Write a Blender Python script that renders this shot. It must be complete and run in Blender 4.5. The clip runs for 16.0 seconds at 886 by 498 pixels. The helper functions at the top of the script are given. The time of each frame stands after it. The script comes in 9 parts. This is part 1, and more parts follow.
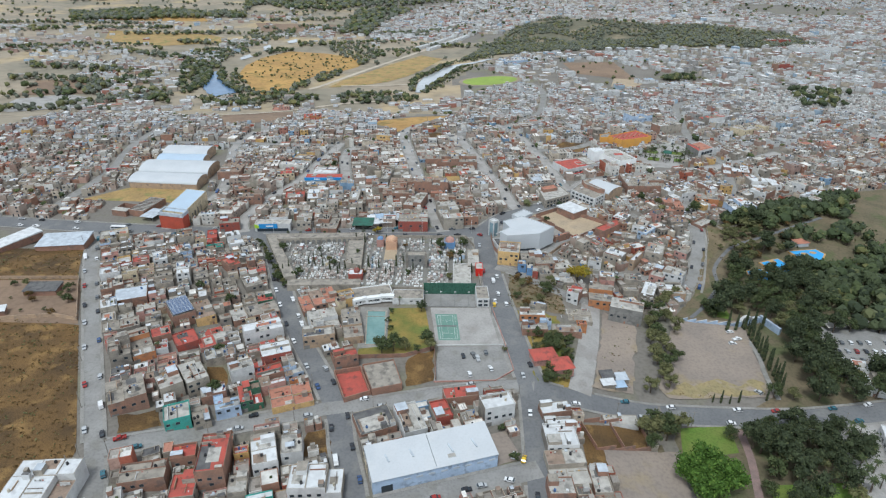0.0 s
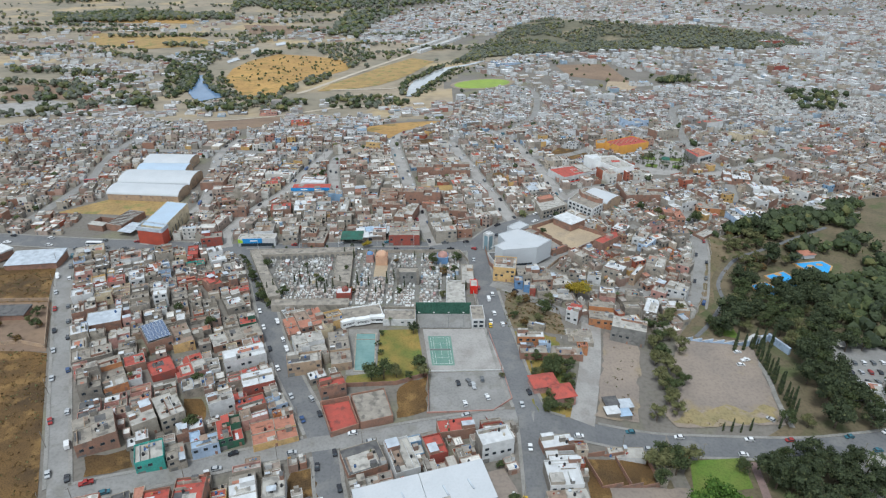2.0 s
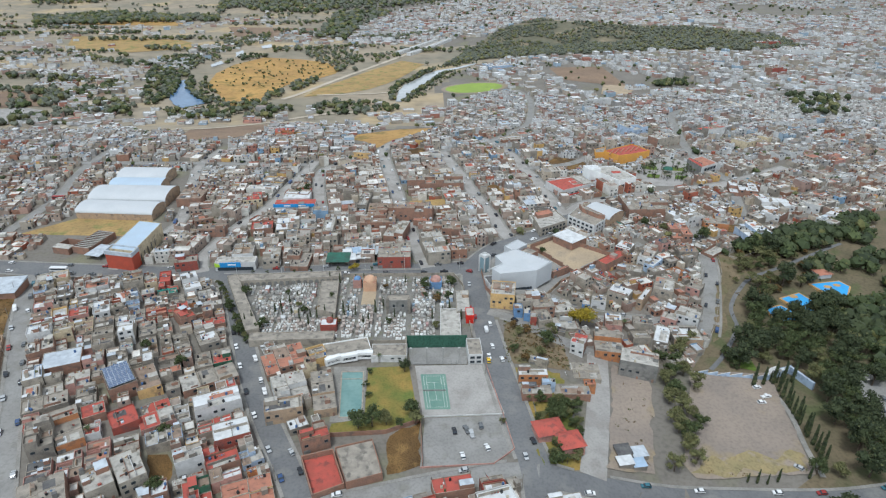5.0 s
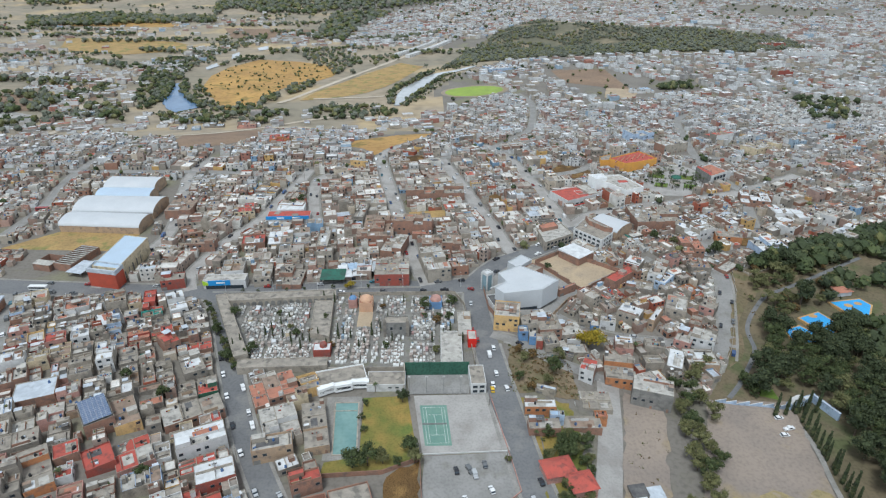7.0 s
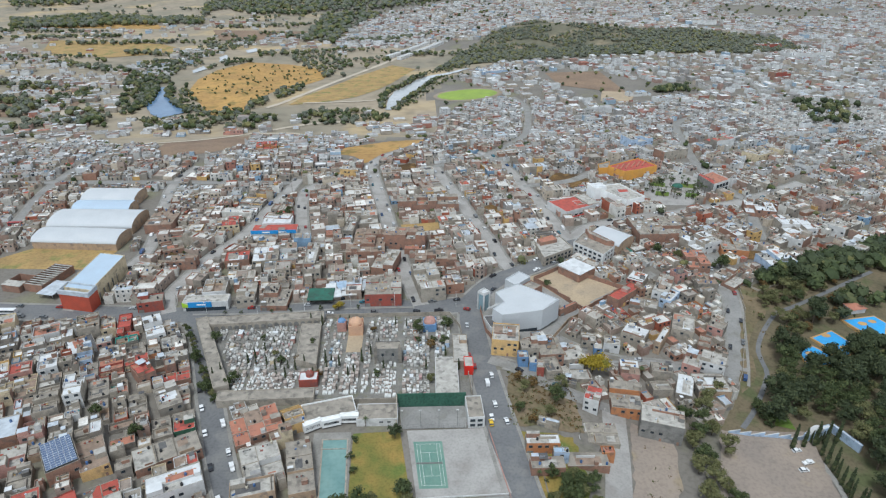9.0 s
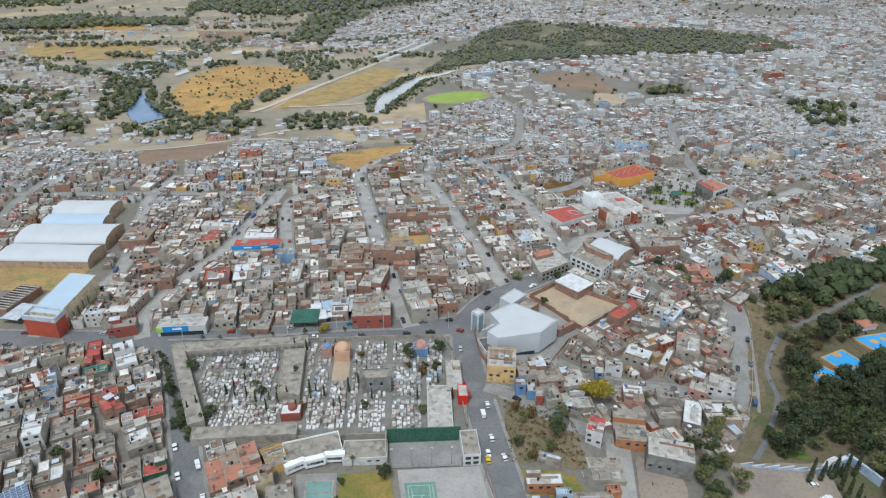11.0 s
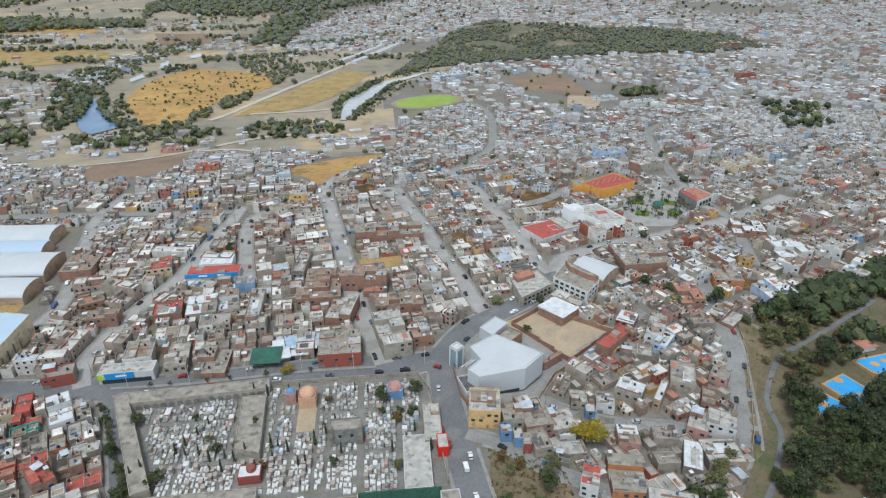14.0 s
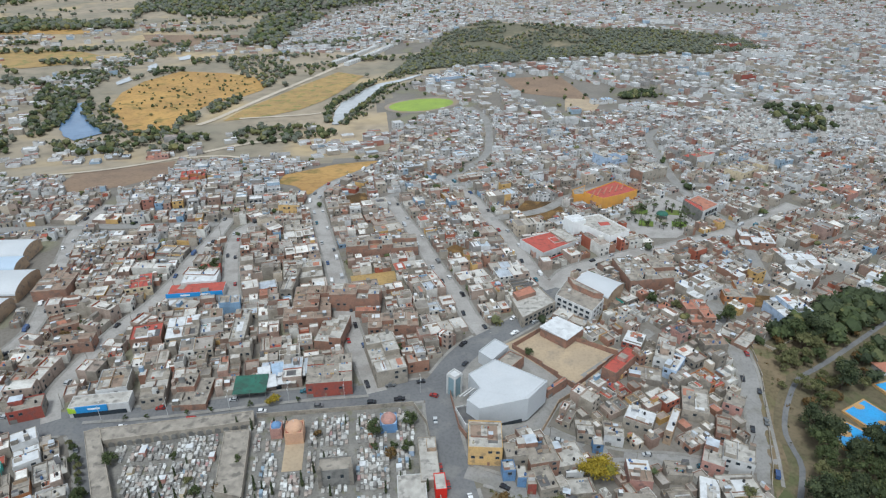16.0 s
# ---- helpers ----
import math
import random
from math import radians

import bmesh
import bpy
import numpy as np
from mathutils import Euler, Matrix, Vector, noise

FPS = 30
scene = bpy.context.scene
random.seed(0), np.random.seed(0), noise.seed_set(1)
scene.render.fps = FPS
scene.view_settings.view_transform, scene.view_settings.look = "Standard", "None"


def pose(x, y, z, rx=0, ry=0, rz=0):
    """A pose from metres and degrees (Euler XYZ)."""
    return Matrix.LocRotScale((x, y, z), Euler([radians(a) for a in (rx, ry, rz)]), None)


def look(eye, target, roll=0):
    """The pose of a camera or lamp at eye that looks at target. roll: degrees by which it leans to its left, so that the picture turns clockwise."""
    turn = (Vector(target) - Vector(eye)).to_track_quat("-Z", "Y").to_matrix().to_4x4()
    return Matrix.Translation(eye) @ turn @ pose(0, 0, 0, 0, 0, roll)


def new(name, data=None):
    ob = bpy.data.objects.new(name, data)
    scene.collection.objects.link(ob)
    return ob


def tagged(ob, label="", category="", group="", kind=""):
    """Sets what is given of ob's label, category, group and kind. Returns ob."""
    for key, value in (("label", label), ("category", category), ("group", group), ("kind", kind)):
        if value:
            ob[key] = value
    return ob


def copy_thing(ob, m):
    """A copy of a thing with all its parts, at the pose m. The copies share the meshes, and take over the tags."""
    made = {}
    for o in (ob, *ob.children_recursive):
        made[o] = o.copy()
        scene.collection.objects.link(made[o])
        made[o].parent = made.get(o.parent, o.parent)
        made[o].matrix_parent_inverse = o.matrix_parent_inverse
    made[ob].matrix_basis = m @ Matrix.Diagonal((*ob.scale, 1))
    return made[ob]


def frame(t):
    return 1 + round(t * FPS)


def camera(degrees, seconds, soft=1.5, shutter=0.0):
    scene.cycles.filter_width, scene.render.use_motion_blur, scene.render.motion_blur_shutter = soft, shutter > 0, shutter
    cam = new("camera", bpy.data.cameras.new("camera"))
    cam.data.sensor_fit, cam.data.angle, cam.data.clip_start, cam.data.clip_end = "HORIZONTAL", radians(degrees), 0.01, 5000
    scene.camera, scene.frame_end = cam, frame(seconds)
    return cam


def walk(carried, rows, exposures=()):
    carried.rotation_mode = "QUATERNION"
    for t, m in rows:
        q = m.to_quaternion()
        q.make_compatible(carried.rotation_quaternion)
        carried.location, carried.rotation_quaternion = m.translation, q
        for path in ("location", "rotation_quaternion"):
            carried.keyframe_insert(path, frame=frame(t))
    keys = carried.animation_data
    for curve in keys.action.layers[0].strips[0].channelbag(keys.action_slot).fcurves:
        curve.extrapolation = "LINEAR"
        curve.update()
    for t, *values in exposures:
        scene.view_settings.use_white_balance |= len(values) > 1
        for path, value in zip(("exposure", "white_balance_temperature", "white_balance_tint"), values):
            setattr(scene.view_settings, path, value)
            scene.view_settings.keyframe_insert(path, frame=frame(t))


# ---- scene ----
cam = camera(70.83, 16.0, 1.25)
# seconds, eye x y z, yaw, pitch, roll
PATH = [
    (0.0, -0.06, 0.10, 194.05, 0.002, -27.235, 0.552),
    (0.5, -0.12, 5.40, 194.08, -0.115, -27.225, 0.540),
    (1.0, -0.18, 10.67, 194.09, -0.236, -27.210, 0.529),
    (1.5, -0.25, 15.95, 194.08, -0.462, -27.199, 0.518),
    (2.0, -0.31, 21.23, 194.06, -0.790, -27.200, 0.507),
    (2.5, -0.38, 26.55, 194.04, -1.031, -27.209, 0.496),
    (3.0, -0.45, 31.90, 194.01, -1.251, -27.204, 0.485),
    (3.5, -0.51, 37.29, 193.98, -1.441, -27.198, 0.475),
    (4.0, -0.57, 42.72, 193.95, -1.575, -27.210, 0.465),
    (6.5, -0.73, 70.47, 193.87, -1.686, -27.251, 0.418),
    (7.0, -0.72, 76.10, 193.87, -1.729, -27.245, 0.409),
    (7.5, -0.70, 81.75, 193.88, -1.855, -27.224, 0.401),
    (8.0, -0.67, 87.39, 193.90, -1.981, -27.223, 0.393),
    (8.5, -0.61, 93.03, 193.92, -2.187, -27.227, 0.386),
    (9.0, -0.54, 98.65, 193.95, -2.437, -27.258, 0.380),
    (11.5, 0.14, 126.35, 194.11, -3.911, -27.361, 0.357),
    (12.0, 0.35, 131.79, 194.14, -4.424, -27.391, 0.355),
    (12.5, 0.58, 137.19, 194.15, -4.574, -27.422, 0.353),
    (13.0, 0.84, 142.57, 194.16, -5.068, -27.425, 0.353),
    (13.5, 1.12, 147.94, 194.14, -5.938, -27.446, 0.354),
    (14.0, 1.44, 153.30, 194.11, -6.292, -27.463, 0.356),
    (14.5, 1.78, 158.68, 194.06, -6.353, -27.504, 0.360),
    (15.0, 2.15, 164.10, 193.98, -6.416, -27.507, 0.364),
    (15.5, 2.55, 169.58, 193.86, -6.607, -27.510, 0.371),
    (16.0, 2.98, 175.15, 193.71, -6.851, -27.505, 0.379),
]
walk(cam, [(t, pose(x, y, z, 0, 0, yaw) @ pose(0, 0, 0, 90 + pitch) @ pose(0, 0, 0, 0, 0, roll)) for t, x, y, z, yaw, pitch, roll in PATH], [(0.0, 0.38, 5930, 4.8), (16.0, 0.36, 5930, 4.8)])

# ---- daylight: a bright overcast sky with a veiled sun ----
SUN_ELEVATION, SUN_ROTATION = radians(65), radians(205)
world = bpy.data.worlds.new("overcast_sky")
scene.world = world
world.use_nodes = True
sky = world.node_tree.nodes.new("ShaderNodeTexSky")
sky.sky_type, sky.sun_disc = "NISHITA", False
sky.sun_elevation, sky.sun_rotation = SUN_ELEVATION, SUN_ROTATION
sky.air_density, sky.dust_density, sky.ozone_density = 1.0, 0.6, 1.0
backing = world.node_tree.nodes["Background"]
backing.inputs["Strength"].default_value = 0.15
veil = world.node_tree.nodes.new("ShaderNodeHueSaturation")
veil.inputs["Saturation"].default_value = 0.22
world.node_tree.links.new(sky.outputs[0], veil.inputs["Color"])
world.node_tree.links.new(veil.outputs["Color"], backing.inputs["Color"])
sun_lamp = bpy.data.lights.new("sun", "SUN")
sun_lamp.energy, sun_lamp.angle, sun_lamp.color = 1.75, radians(14), (1.0, 0.985, 0.95)
sun = new("sun", sun_lamp)
sun_way = Vector((math.sin(SUN_ROTATION) * math.cos(SUN_ELEVATION), math.cos(SUN_ROTATION) * math.cos(SUN_ELEVATION), math.sin(SUN_ELEVATION)))
sun.matrix_world = look(sun_way * 300, (0, 0, 0))

# ---- materials ----
MATERIALS = {}


def surface(name, base, second=None, scale=0.3, rough=0.85, metal=0.0, fine=4.0, amount=0.5, bump=0.0, stain=None, stain_scale=0.12, island=None):
    """A worn surface: two colours mixed by broad noise, fine grain on top, stains with shapes of their own.
    island: list of (position, colour) from which each loose piece takes its own base colour."""
    mat = bpy.data.materials.new(name)
    mat.use_nodes = True
    nodes, links = mat.node_tree.nodes, mat.node_tree.links
    bsdf = nodes["Principled BSDF"]
    bsdf.inputs["Roughness"].default_value, bsdf.inputs["Metallic"].default_value = rough, metal
    bsdf.inputs["Specular IOR Level"].default_value = 0.25
    coord = nodes.new("ShaderNodeNewGeometry")

    def noise_of(size, detail=4.0):
        n = nodes.new("ShaderNodeTexNoise")
        n.inputs["Scale"].default_value, n.inputs["Detail"].default_value = size, detail
        links.new(coord.outputs["Position"], n.inputs["Vector"])
        return n

    def mix(kind, a, b, factor):
        m = nodes.new("ShaderNodeMix")
        m.data_type, m.blend_type = "RGBA", kind
        for socket, value in ((m.inputs[6], a), (m.inputs[7], b), (m.inputs[0], factor)):
            if isinstance(value, (tuple, float)):
                socket.default_value = (*value, 1) if isinstance(value, tuple) else value
            else:
                links.new(value, socket)
        return m.outputs[2]

    def ramp(source, low, high):
        r = nodes.new("ShaderNodeMapRange")
        r.inputs["From Min"].default_value, r.inputs["From Max"].default_value = low, high
        links.new(source, r.inputs["Value"])
        return r.outputs["Result"]

    if island:
        pick = nodes.new("ShaderNodeValToRGB")
        pick.color_ramp.interpolation = "CONSTANT"
        while len(pick.color_ramp.elements) < len(island):
            pick.color_ramp.elements.new(1.0)
        for element, (at, colour) in zip(pick.color_ramp.elements, island):
            element.position, element.color = at, (*colour, 1)
        links.new(coord.outputs["Random Per Island"], pick.inputs["Fac"])
        colour = mix("MULTIPLY", pick.outputs["Color"], second or (0.6, 0.58, 0.55), ramp(noise_of(scale).outputs["Fac"], 0.42, 0.72))
    else:
        colour = mix("MIX", base, second or tuple(c * 0.72 for c in base), ramp(noise_of(scale).outputs["Fac"], 0.35, 0.65))
    if stain:
        colour = mix("MIX", colour, stain, ramp(noise_of(stain_scale, 6.0).outputs["Fac"], 0.53, 0.66))
    grain = noise_of(fine, 3.0)
    colour = mix("MULTIPLY", colour, (1 - amount, 1 - amount, 1 - amount), ramp(grain.outputs["Fac"], 0.45, 0.8))
    links.new(colour, bsdf.inputs["Base Color"])
    if bump:
        relief = nodes.new("ShaderNodeBump")
        relief.inputs["Distance"].default_value = bump
        links.new(grain.outputs["Fac"], relief.inputs["Height"])
        links.new(relief.outputs["Normal"], bsdf.inputs["Normal"])
    MATERIALS[name] = mat
    return mat


def warm(colour):
    """A sun-bleached, dusty cast."""
    return colour[0] * 1.03, colour[1] * 0.995, colour[2] * 0.925


WALLS = {
    "brick": ((0.31, 0.178, 0.135), (0.245, 0.155, 0.125)), "block": ((0.265, 0.243, 0.22), (0.2, 0.185, 0.17)), "plaster": ((0.375, 0.345, 0.308), (0.295, 0.27, 0.24)),
    "white": ((0.6, 0.595, 0.585), (0.5, 0.495, 0.485)), "cream": ((0.60, 0.52, 0.38), (0.5, 0.43, 0.32)), "tan": ((0.42, 0.31, 0.22), (0.34, 0.26, 0.2)),
    "yellow": ((0.62, 0.42, 0.19), (0.52, 0.36, 0.18)), "orange": ((0.48, 0.215, 0.10), (0.39, 0.185, 0.1)), "pink": ((0.48, 0.27, 0.24), (0.38, 0.23, 0.21)),
    "red": ((0.33, 0.085, 0.068), (0.27, 0.085, 0.07)), "teal": ((0.08, 0.40, 0.33), (0.08, 0.31, 0.27)), "blue": ((0.15, 0.28, 0.48), (0.14, 0.23, 0.38)),
    "paleblue": ((0.42, 0.52, 0.66), (0.34, 0.42, 0.54)), "green": ((0.05, 0.15, 0.10), (0.05, 0.11, 0.08)), "grey": ((0.24, 0.24, 0.24), (0.17, 0.17, 0.17)),
}
for key, (one, two) in WALLS.items():
    if key not in ("white", "paleblue", "blue", "teal"):
        one, two = WALLS[key] = warm(one), warm(two)
    surface("wall_" + key, one, two, scale=0.25, fine=2.2, amount=0.12 if key in ("white", "paleblue") else 0.3, stain=tuple((0.84 if key == "white" else 0.6) * c + 0.04 for c in two), stain_scale=0.35, rough=0.9)
ROOFS = {
    "concrete": ((0.33, 0.305, 0.277), (0.228, 0.211, 0.193)), "pale": ((0.46, 0.452, 0.44), (0.33, 0.322, 0.313)), "white": ((0.62, 0.63, 0.635), (0.52, 0.525, 0.53)),
    "red": ((0.43, 0.095, 0.078), (0.34, 0.09, 0.075)), "terracotta": ((0.42, 0.19, 0.135), (0.34, 0.165, 0.125)), "brown": ((0.30, 0.23, 0.19), (0.22, 0.17, 0.14)),
    "dark": ((0.14, 0.14, 0.145), (0.09, 0.09, 0.1)), "steel": ((0.50, 0.54, 0.58), (0.38, 0.41, 0.45)), "blue": ((0.36, 0.47, 0.6), (0.3, 0.38, 0.48)), "green": ((0.04, 0.14, 0.11), (0.04, 0.1, 0.08)),
}
for key, (one, two) in ROOFS.items():
    clean = key in ("white", "steel", "blue")
    one, two = (one, two) if clean else (warm(one), warm(two))
    surface("roof_" + key, one, two, scale=0.3, fine=5.0, amount=0.07 if clean else 0.22, stain=tuple((0.86 if clean else 0.6) * c + 0.02 for c in two), stain_scale=0.34, rough=0.85)
surface("sheet_white", (0.5, 0.515, 0.53), (0.46, 0.475, 0.49), scale=0.08, fine=1.2, amount=0.08, stain=(0.5, 0.51, 0.52), stain_scale=0.1, rough=0.5)
surface("wall_amber", (0.66, 0.33, 0.07), (0.56, 0.29, 0.08), scale=0.25, fine=2.0, amount=0.15, rough=0.85)
surface("fresh_white", (0.78, 0.78, 0.77), (0.7, 0.7, 0.69), scale=0.2, fine=2.0, amount=0.08, rough=0.8)
surface("sheet_blue", (0.42, 0.52, 0.62), (0.4, 0.48, 0.57), scale=0.08, fine=1.2, amount=0.08, rough=0.5)
BRICK, BLOCK, PLASTER = WALLS["brick"][0], WALLS["block"][0], WALLS["plaster"][0]
surface("wall_many", BRICK, (0.66, 0.64, 0.62), scale=0.2, fine=1.5, amount=0.3, island=[
    (0.0, BRICK), (0.1, (0.309, 0.214, 0.172)), (0.2, BLOCK), (0.34, PLASTER), (0.52, (0.391, 0.308, 0.256)), (0.6, (0.618, 0.597, 0.549)), (0.75, (0.536, 0.458, 0.363)),
    (0.83, (0.443, 0.289, 0.233)), (0.885, (0.567, 0.368, 0.149)), (0.91, (0.371, 0.119, 0.0744)), (0.935, (0.24, 0.36, 0.5)), (0.96, (0.68, 0.657, 0.614))])
surface("roof_many", PLASTER, (0.66, 0.64, 0.62), scale=0.2, fine=1.2, amount=0.3, island=[
    (0.0, (0.35, 0.318, 0.284)), (0.2, (0.258, 0.234, 0.206)), (0.38, (0.433, 0.403, 0.358)), (0.54, (0.33, 0.274, 0.233)), (0.62, (0.597, 0.577, 0.539)), (0.77, (0.742, 0.716, 0.67)),
    (0.89, (0.412, 0.199, 0.14)), (0.92, (0.412, 0.119, 0.0837)), (0.94, (0.45, 0.49, 0.54)), (0.97, (0.175, 0.169, 0.158))])
# far houses: whiter paint and, in part, distance haze put into the colours
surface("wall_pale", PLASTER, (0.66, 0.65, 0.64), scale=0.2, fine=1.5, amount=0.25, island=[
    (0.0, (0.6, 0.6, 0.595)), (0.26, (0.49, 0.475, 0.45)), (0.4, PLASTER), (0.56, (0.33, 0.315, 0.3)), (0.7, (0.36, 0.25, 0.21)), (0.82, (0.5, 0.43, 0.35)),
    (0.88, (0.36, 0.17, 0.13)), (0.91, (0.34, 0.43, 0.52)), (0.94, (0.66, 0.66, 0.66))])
surface("roof_pale_haze", PLASTER, (0.66, 0.65, 0.64), scale=0.2, fine=1.2, amount=0.25, island=[
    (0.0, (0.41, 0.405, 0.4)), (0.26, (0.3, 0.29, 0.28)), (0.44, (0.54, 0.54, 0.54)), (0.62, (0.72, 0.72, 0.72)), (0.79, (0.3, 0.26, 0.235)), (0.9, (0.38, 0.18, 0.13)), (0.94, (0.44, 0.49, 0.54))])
surface("asphalt", (0.145, 0.146, 0.15), (0.175, 0.175, 0.176), scale=0.06, fine=0.8, amount=0.25, stain=(0.2, 0.197, 0.19), stain_scale=0.09, rough=0.9)
surface("concrete_road", (0.285, 0.276, 0.262), (0.232, 0.224, 0.213), scale=0.08, fine=0.9, amount=0.25, stain=(0.22, 0.21, 0.19), stain_scale=0.12)
surface("concrete_slab", (0.37, 0.352, 0.33), (0.3, 0.285, 0.267), scale=0.1, fine=1.0, amount=0.22, stain=(0.28, 0.26, 0.24), stain_scale=0.1)
surface("pavement", (0.30, 0.285, 0.265), (0.23, 0.22, 0.2), scale=0.15, fine=1.5, amount=0.3)
surface("wall_peach", (0.58, 0.36, 0.23), (0.5, 0.31, 0.21), scale=0.3, fine=2.0, amount=0.2, rough=0.85)
surface("brick_walk", (0.27, 0.185, 0.165), (0.21, 0.155, 0.14), scale=0.3, fine=2.0, amount=0.25)
surface("wall_vermilion", (0.45, 0.085, 0.05), (0.38, 0.08, 0.05), scale=0.25, fine=2.0, amount=0.2, rough=0.8)
surface("bank_soil", (0.22, 0.165, 0.105), (0.15, 0.12, 0.07), scale=0.06, fine=0.6, amount=0.4, stain=(0.13, 0.125, 0.06), stain_scale=0.09, bump=0.08)
surface("kerb_paint", (0.5, 0.46, 0.38), (0.4, 0.38, 0.33), scale=0.4, fine=2.0)
surface("dust", (0.205, 0.185, 0.16), (0.16, 0.145, 0.125), scale=0.03, fine=0.5, amount=0.3, stain=(0.2, 0.19, 0.13), stain_scale=0.03, bump=0.05)
surface("lot_dirt", (0.3, 0.245, 0.2), (0.225, 0.19, 0.165), scale=0.035, fine=0.7, amount=0.25, stain=(0.29, 0.23, 0.14), stain_scale=0.05, bump=0.03)
surface("dry_grass", (0.17, 0.098, 0.036), (0.08, 0.05, 0.024), scale=0.045, fine=2.2, amount=0.7, stain=(0.24, 0.145, 0.055), stain_scale=0.11, bump=0.15)
surface("gold_field", (0.46, 0.28, 0.095), (0.36, 0.215, 0.08), scale=0.02, fine=0.2, amount=0.35, stain=(0.25, 0.18, 0.06), stain_scale=0.05, bump=0.1)
surface("brown_field", (0.26, 0.18, 0.12), (0.2, 0.14, 0.1), scale=0.03, fine=0.3, amount=0.3)
surface("straw", (0.40, 0.27, 0.11), (0.3, 0.205, 0.09), scale=0.05, fine=0.5, amount=0.35, stain=(0.2, 0.2, 0.07), stain_scale=0.08, bump=0.06)
surface("lawn", (0.11, 0.185, 0.03), (0.155, 0.185, 0.045), scale=0.08, fine=1.2, amount=0.4, bump=0.04)
surface("club_lawn", (0.13, 0.145, 0.036), (0.3, 0.205, 0.06), scale=0.055, fine=1.0, amount=0.35, stain=(0.13, 0.16, 0.04), stain_scale=0.08, bump=0.04)
surface("pitch", (0.28, 0.37, 0.07), (0.23, 0.31, 0.07), scale=0.05, fine=0.6, amount=0.25)
surface("court_green", (0.13, 0.235, 0.195), (0.17, 0.27, 0.22), scale=0.2, fine=1.5, amount=0.2)
surface("court_blue", (0.06, 0.36, 0.72), (0.08, 0.30, 0.6), scale=0.1, fine=1.2, amount=0.2)
surface("court_ochre", (0.52, 0.33, 0.14), (0.45, 0.28, 0.13), scale=0.2, fine=1.5, amount=0.2)
surface("line_paint", (0.75, 0.75, 0.72), (0.6, 0.6, 0.58), scale=0.5, fine=4.0, amount=0.3)
surface("pool_water", (0.2, 0.315, 0.295), (0.15, 0.26, 0.25), scale=0.1, fine=0.6, amount=0.15, rough=0.12)
# blue of the reflected sky put into the pond's base colour
surface("pond_sky_water", (0.13, 0.21, 0.33), (0.1, 0.17, 0.28), scale=0.02, fine=0.2, amount=0.2, rough=0.22)
# pale reflection of the bright sky put into the river's base colour
surface("river_sky_water", (0.42, 0.43, 0.435), (0.34, 0.35, 0.355), scale=0.02, fine=0.2, amount=0.2, rough=0.06)
surface("park_soil", (0.17, 0.135, 0.085), (0.115, 0.1, 0.06), scale=0.05, fine=0.6, amount=0.35, stain=(0.1, 0.11, 0.05), stain_scale=0.07, bump=0.08)
surface("cemetery_path", (0.235, 0.222, 0.2), (0.17, 0.162, 0.148), scale=0.15, fine=1.2, amount=0.35, stain=(0.17, 0.165, 0.12), stain_scale=0.2)
surface("tomb_stone", (0.5, 0.48, 0.45), (0.7, 0.7, 0.7), scale=0.4, fine=2.0, amount=0.3, island=[
    (0.0, (0.42, 0.4, 0.37)), (0.22, (0.5, 0.49, 0.465)), (0.42, (0.68, 0.68, 0.66)), (0.64, (0.26, 0.248, 0.232)), (0.82, (0.4, 0.34, 0.3)), (0.955, (0.42, 0.27, 0.26)), (0.98, (0.28, 0.36, 0.44))])
surface("bark", (0.16, 0.12, 0.09), (0.1, 0.08, 0.06), scale=1.0, fine=6.0)
surface("metal_pole", (0.35, 0.35, 0.34), (0.28, 0.28, 0.28), scale=2.0, fine=8.0, rough=0.5, metal=0.6)
surface("rubber", (0.02, 0.02, 0.02), (0.03, 0.03, 0.03), scale=2.0)
surface("plastic_black", (0.025, 0.025, 0.028), (0.04, 0.04, 0.04), scale=1.0, rough=0.5)
surface("plastic_blue", (0.08, 0.15, 0.32), (0.07, 0.13, 0.26), scale=1.0, rough=0.5)
surface("plastic_beige", (0.5, 0.45, 0.36), (0.42, 0.38, 0.3), scale=1.0, rough=0.5)
surface("solar_cell", (0.12, 0.16, 0.25), (0.1, 0.135, 0.22), scale=0.5, rough=0.25, amount=0.1)
surface("net_green", (0.035, 0.10, 0.07), (0.05, 0.12, 0.085), scale=0.2, fine=1.0)
surface("mesh_fence", (0.3, 0.3, 0.29), (0.24, 0.24, 0.23), scale=1.0, rough=0.6)


def leafy(name, dark, light, warm):
    """Leaves, each tuft with its own tone."""
    return surface(name, dark, (0.7, 0.72, 0.7), scale=0.35, fine=2.5, amount=0.3, rough=0.75, island=[
        (0.0, dark), (0.3, tuple((a + b) / 2 for a, b in zip(dark, light))), (0.65, light), (0.92, warm)])


leafy("leaf_dark", (0.034, 0.046, 0.023), (0.066, 0.082, 0.037), (0.1, 0.108, 0.046))
leafy("leaf_mid", (0.045, 0.062, 0.025), (0.085, 0.105, 0.04), (0.125, 0.125, 0.045))
# far scrub foliage, greyed and paled: distance haze put into the colour
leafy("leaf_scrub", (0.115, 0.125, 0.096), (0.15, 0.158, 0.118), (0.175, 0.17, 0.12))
leafy("leaf_olive", (0.11, 0.115, 0.05), (0.165, 0.162, 0.07), (0.19, 0.175, 0.07))
leafy("leaf_bright", (0.055, 0.11, 0.018), (0.1, 0.18, 0.028), (0.15, 0.215, 0.042))
leafy("leaf_yellow", (0.26, 0.19, 0.02), (0.36, 0.27, 0.03), (0.2, 0.18, 0.03))
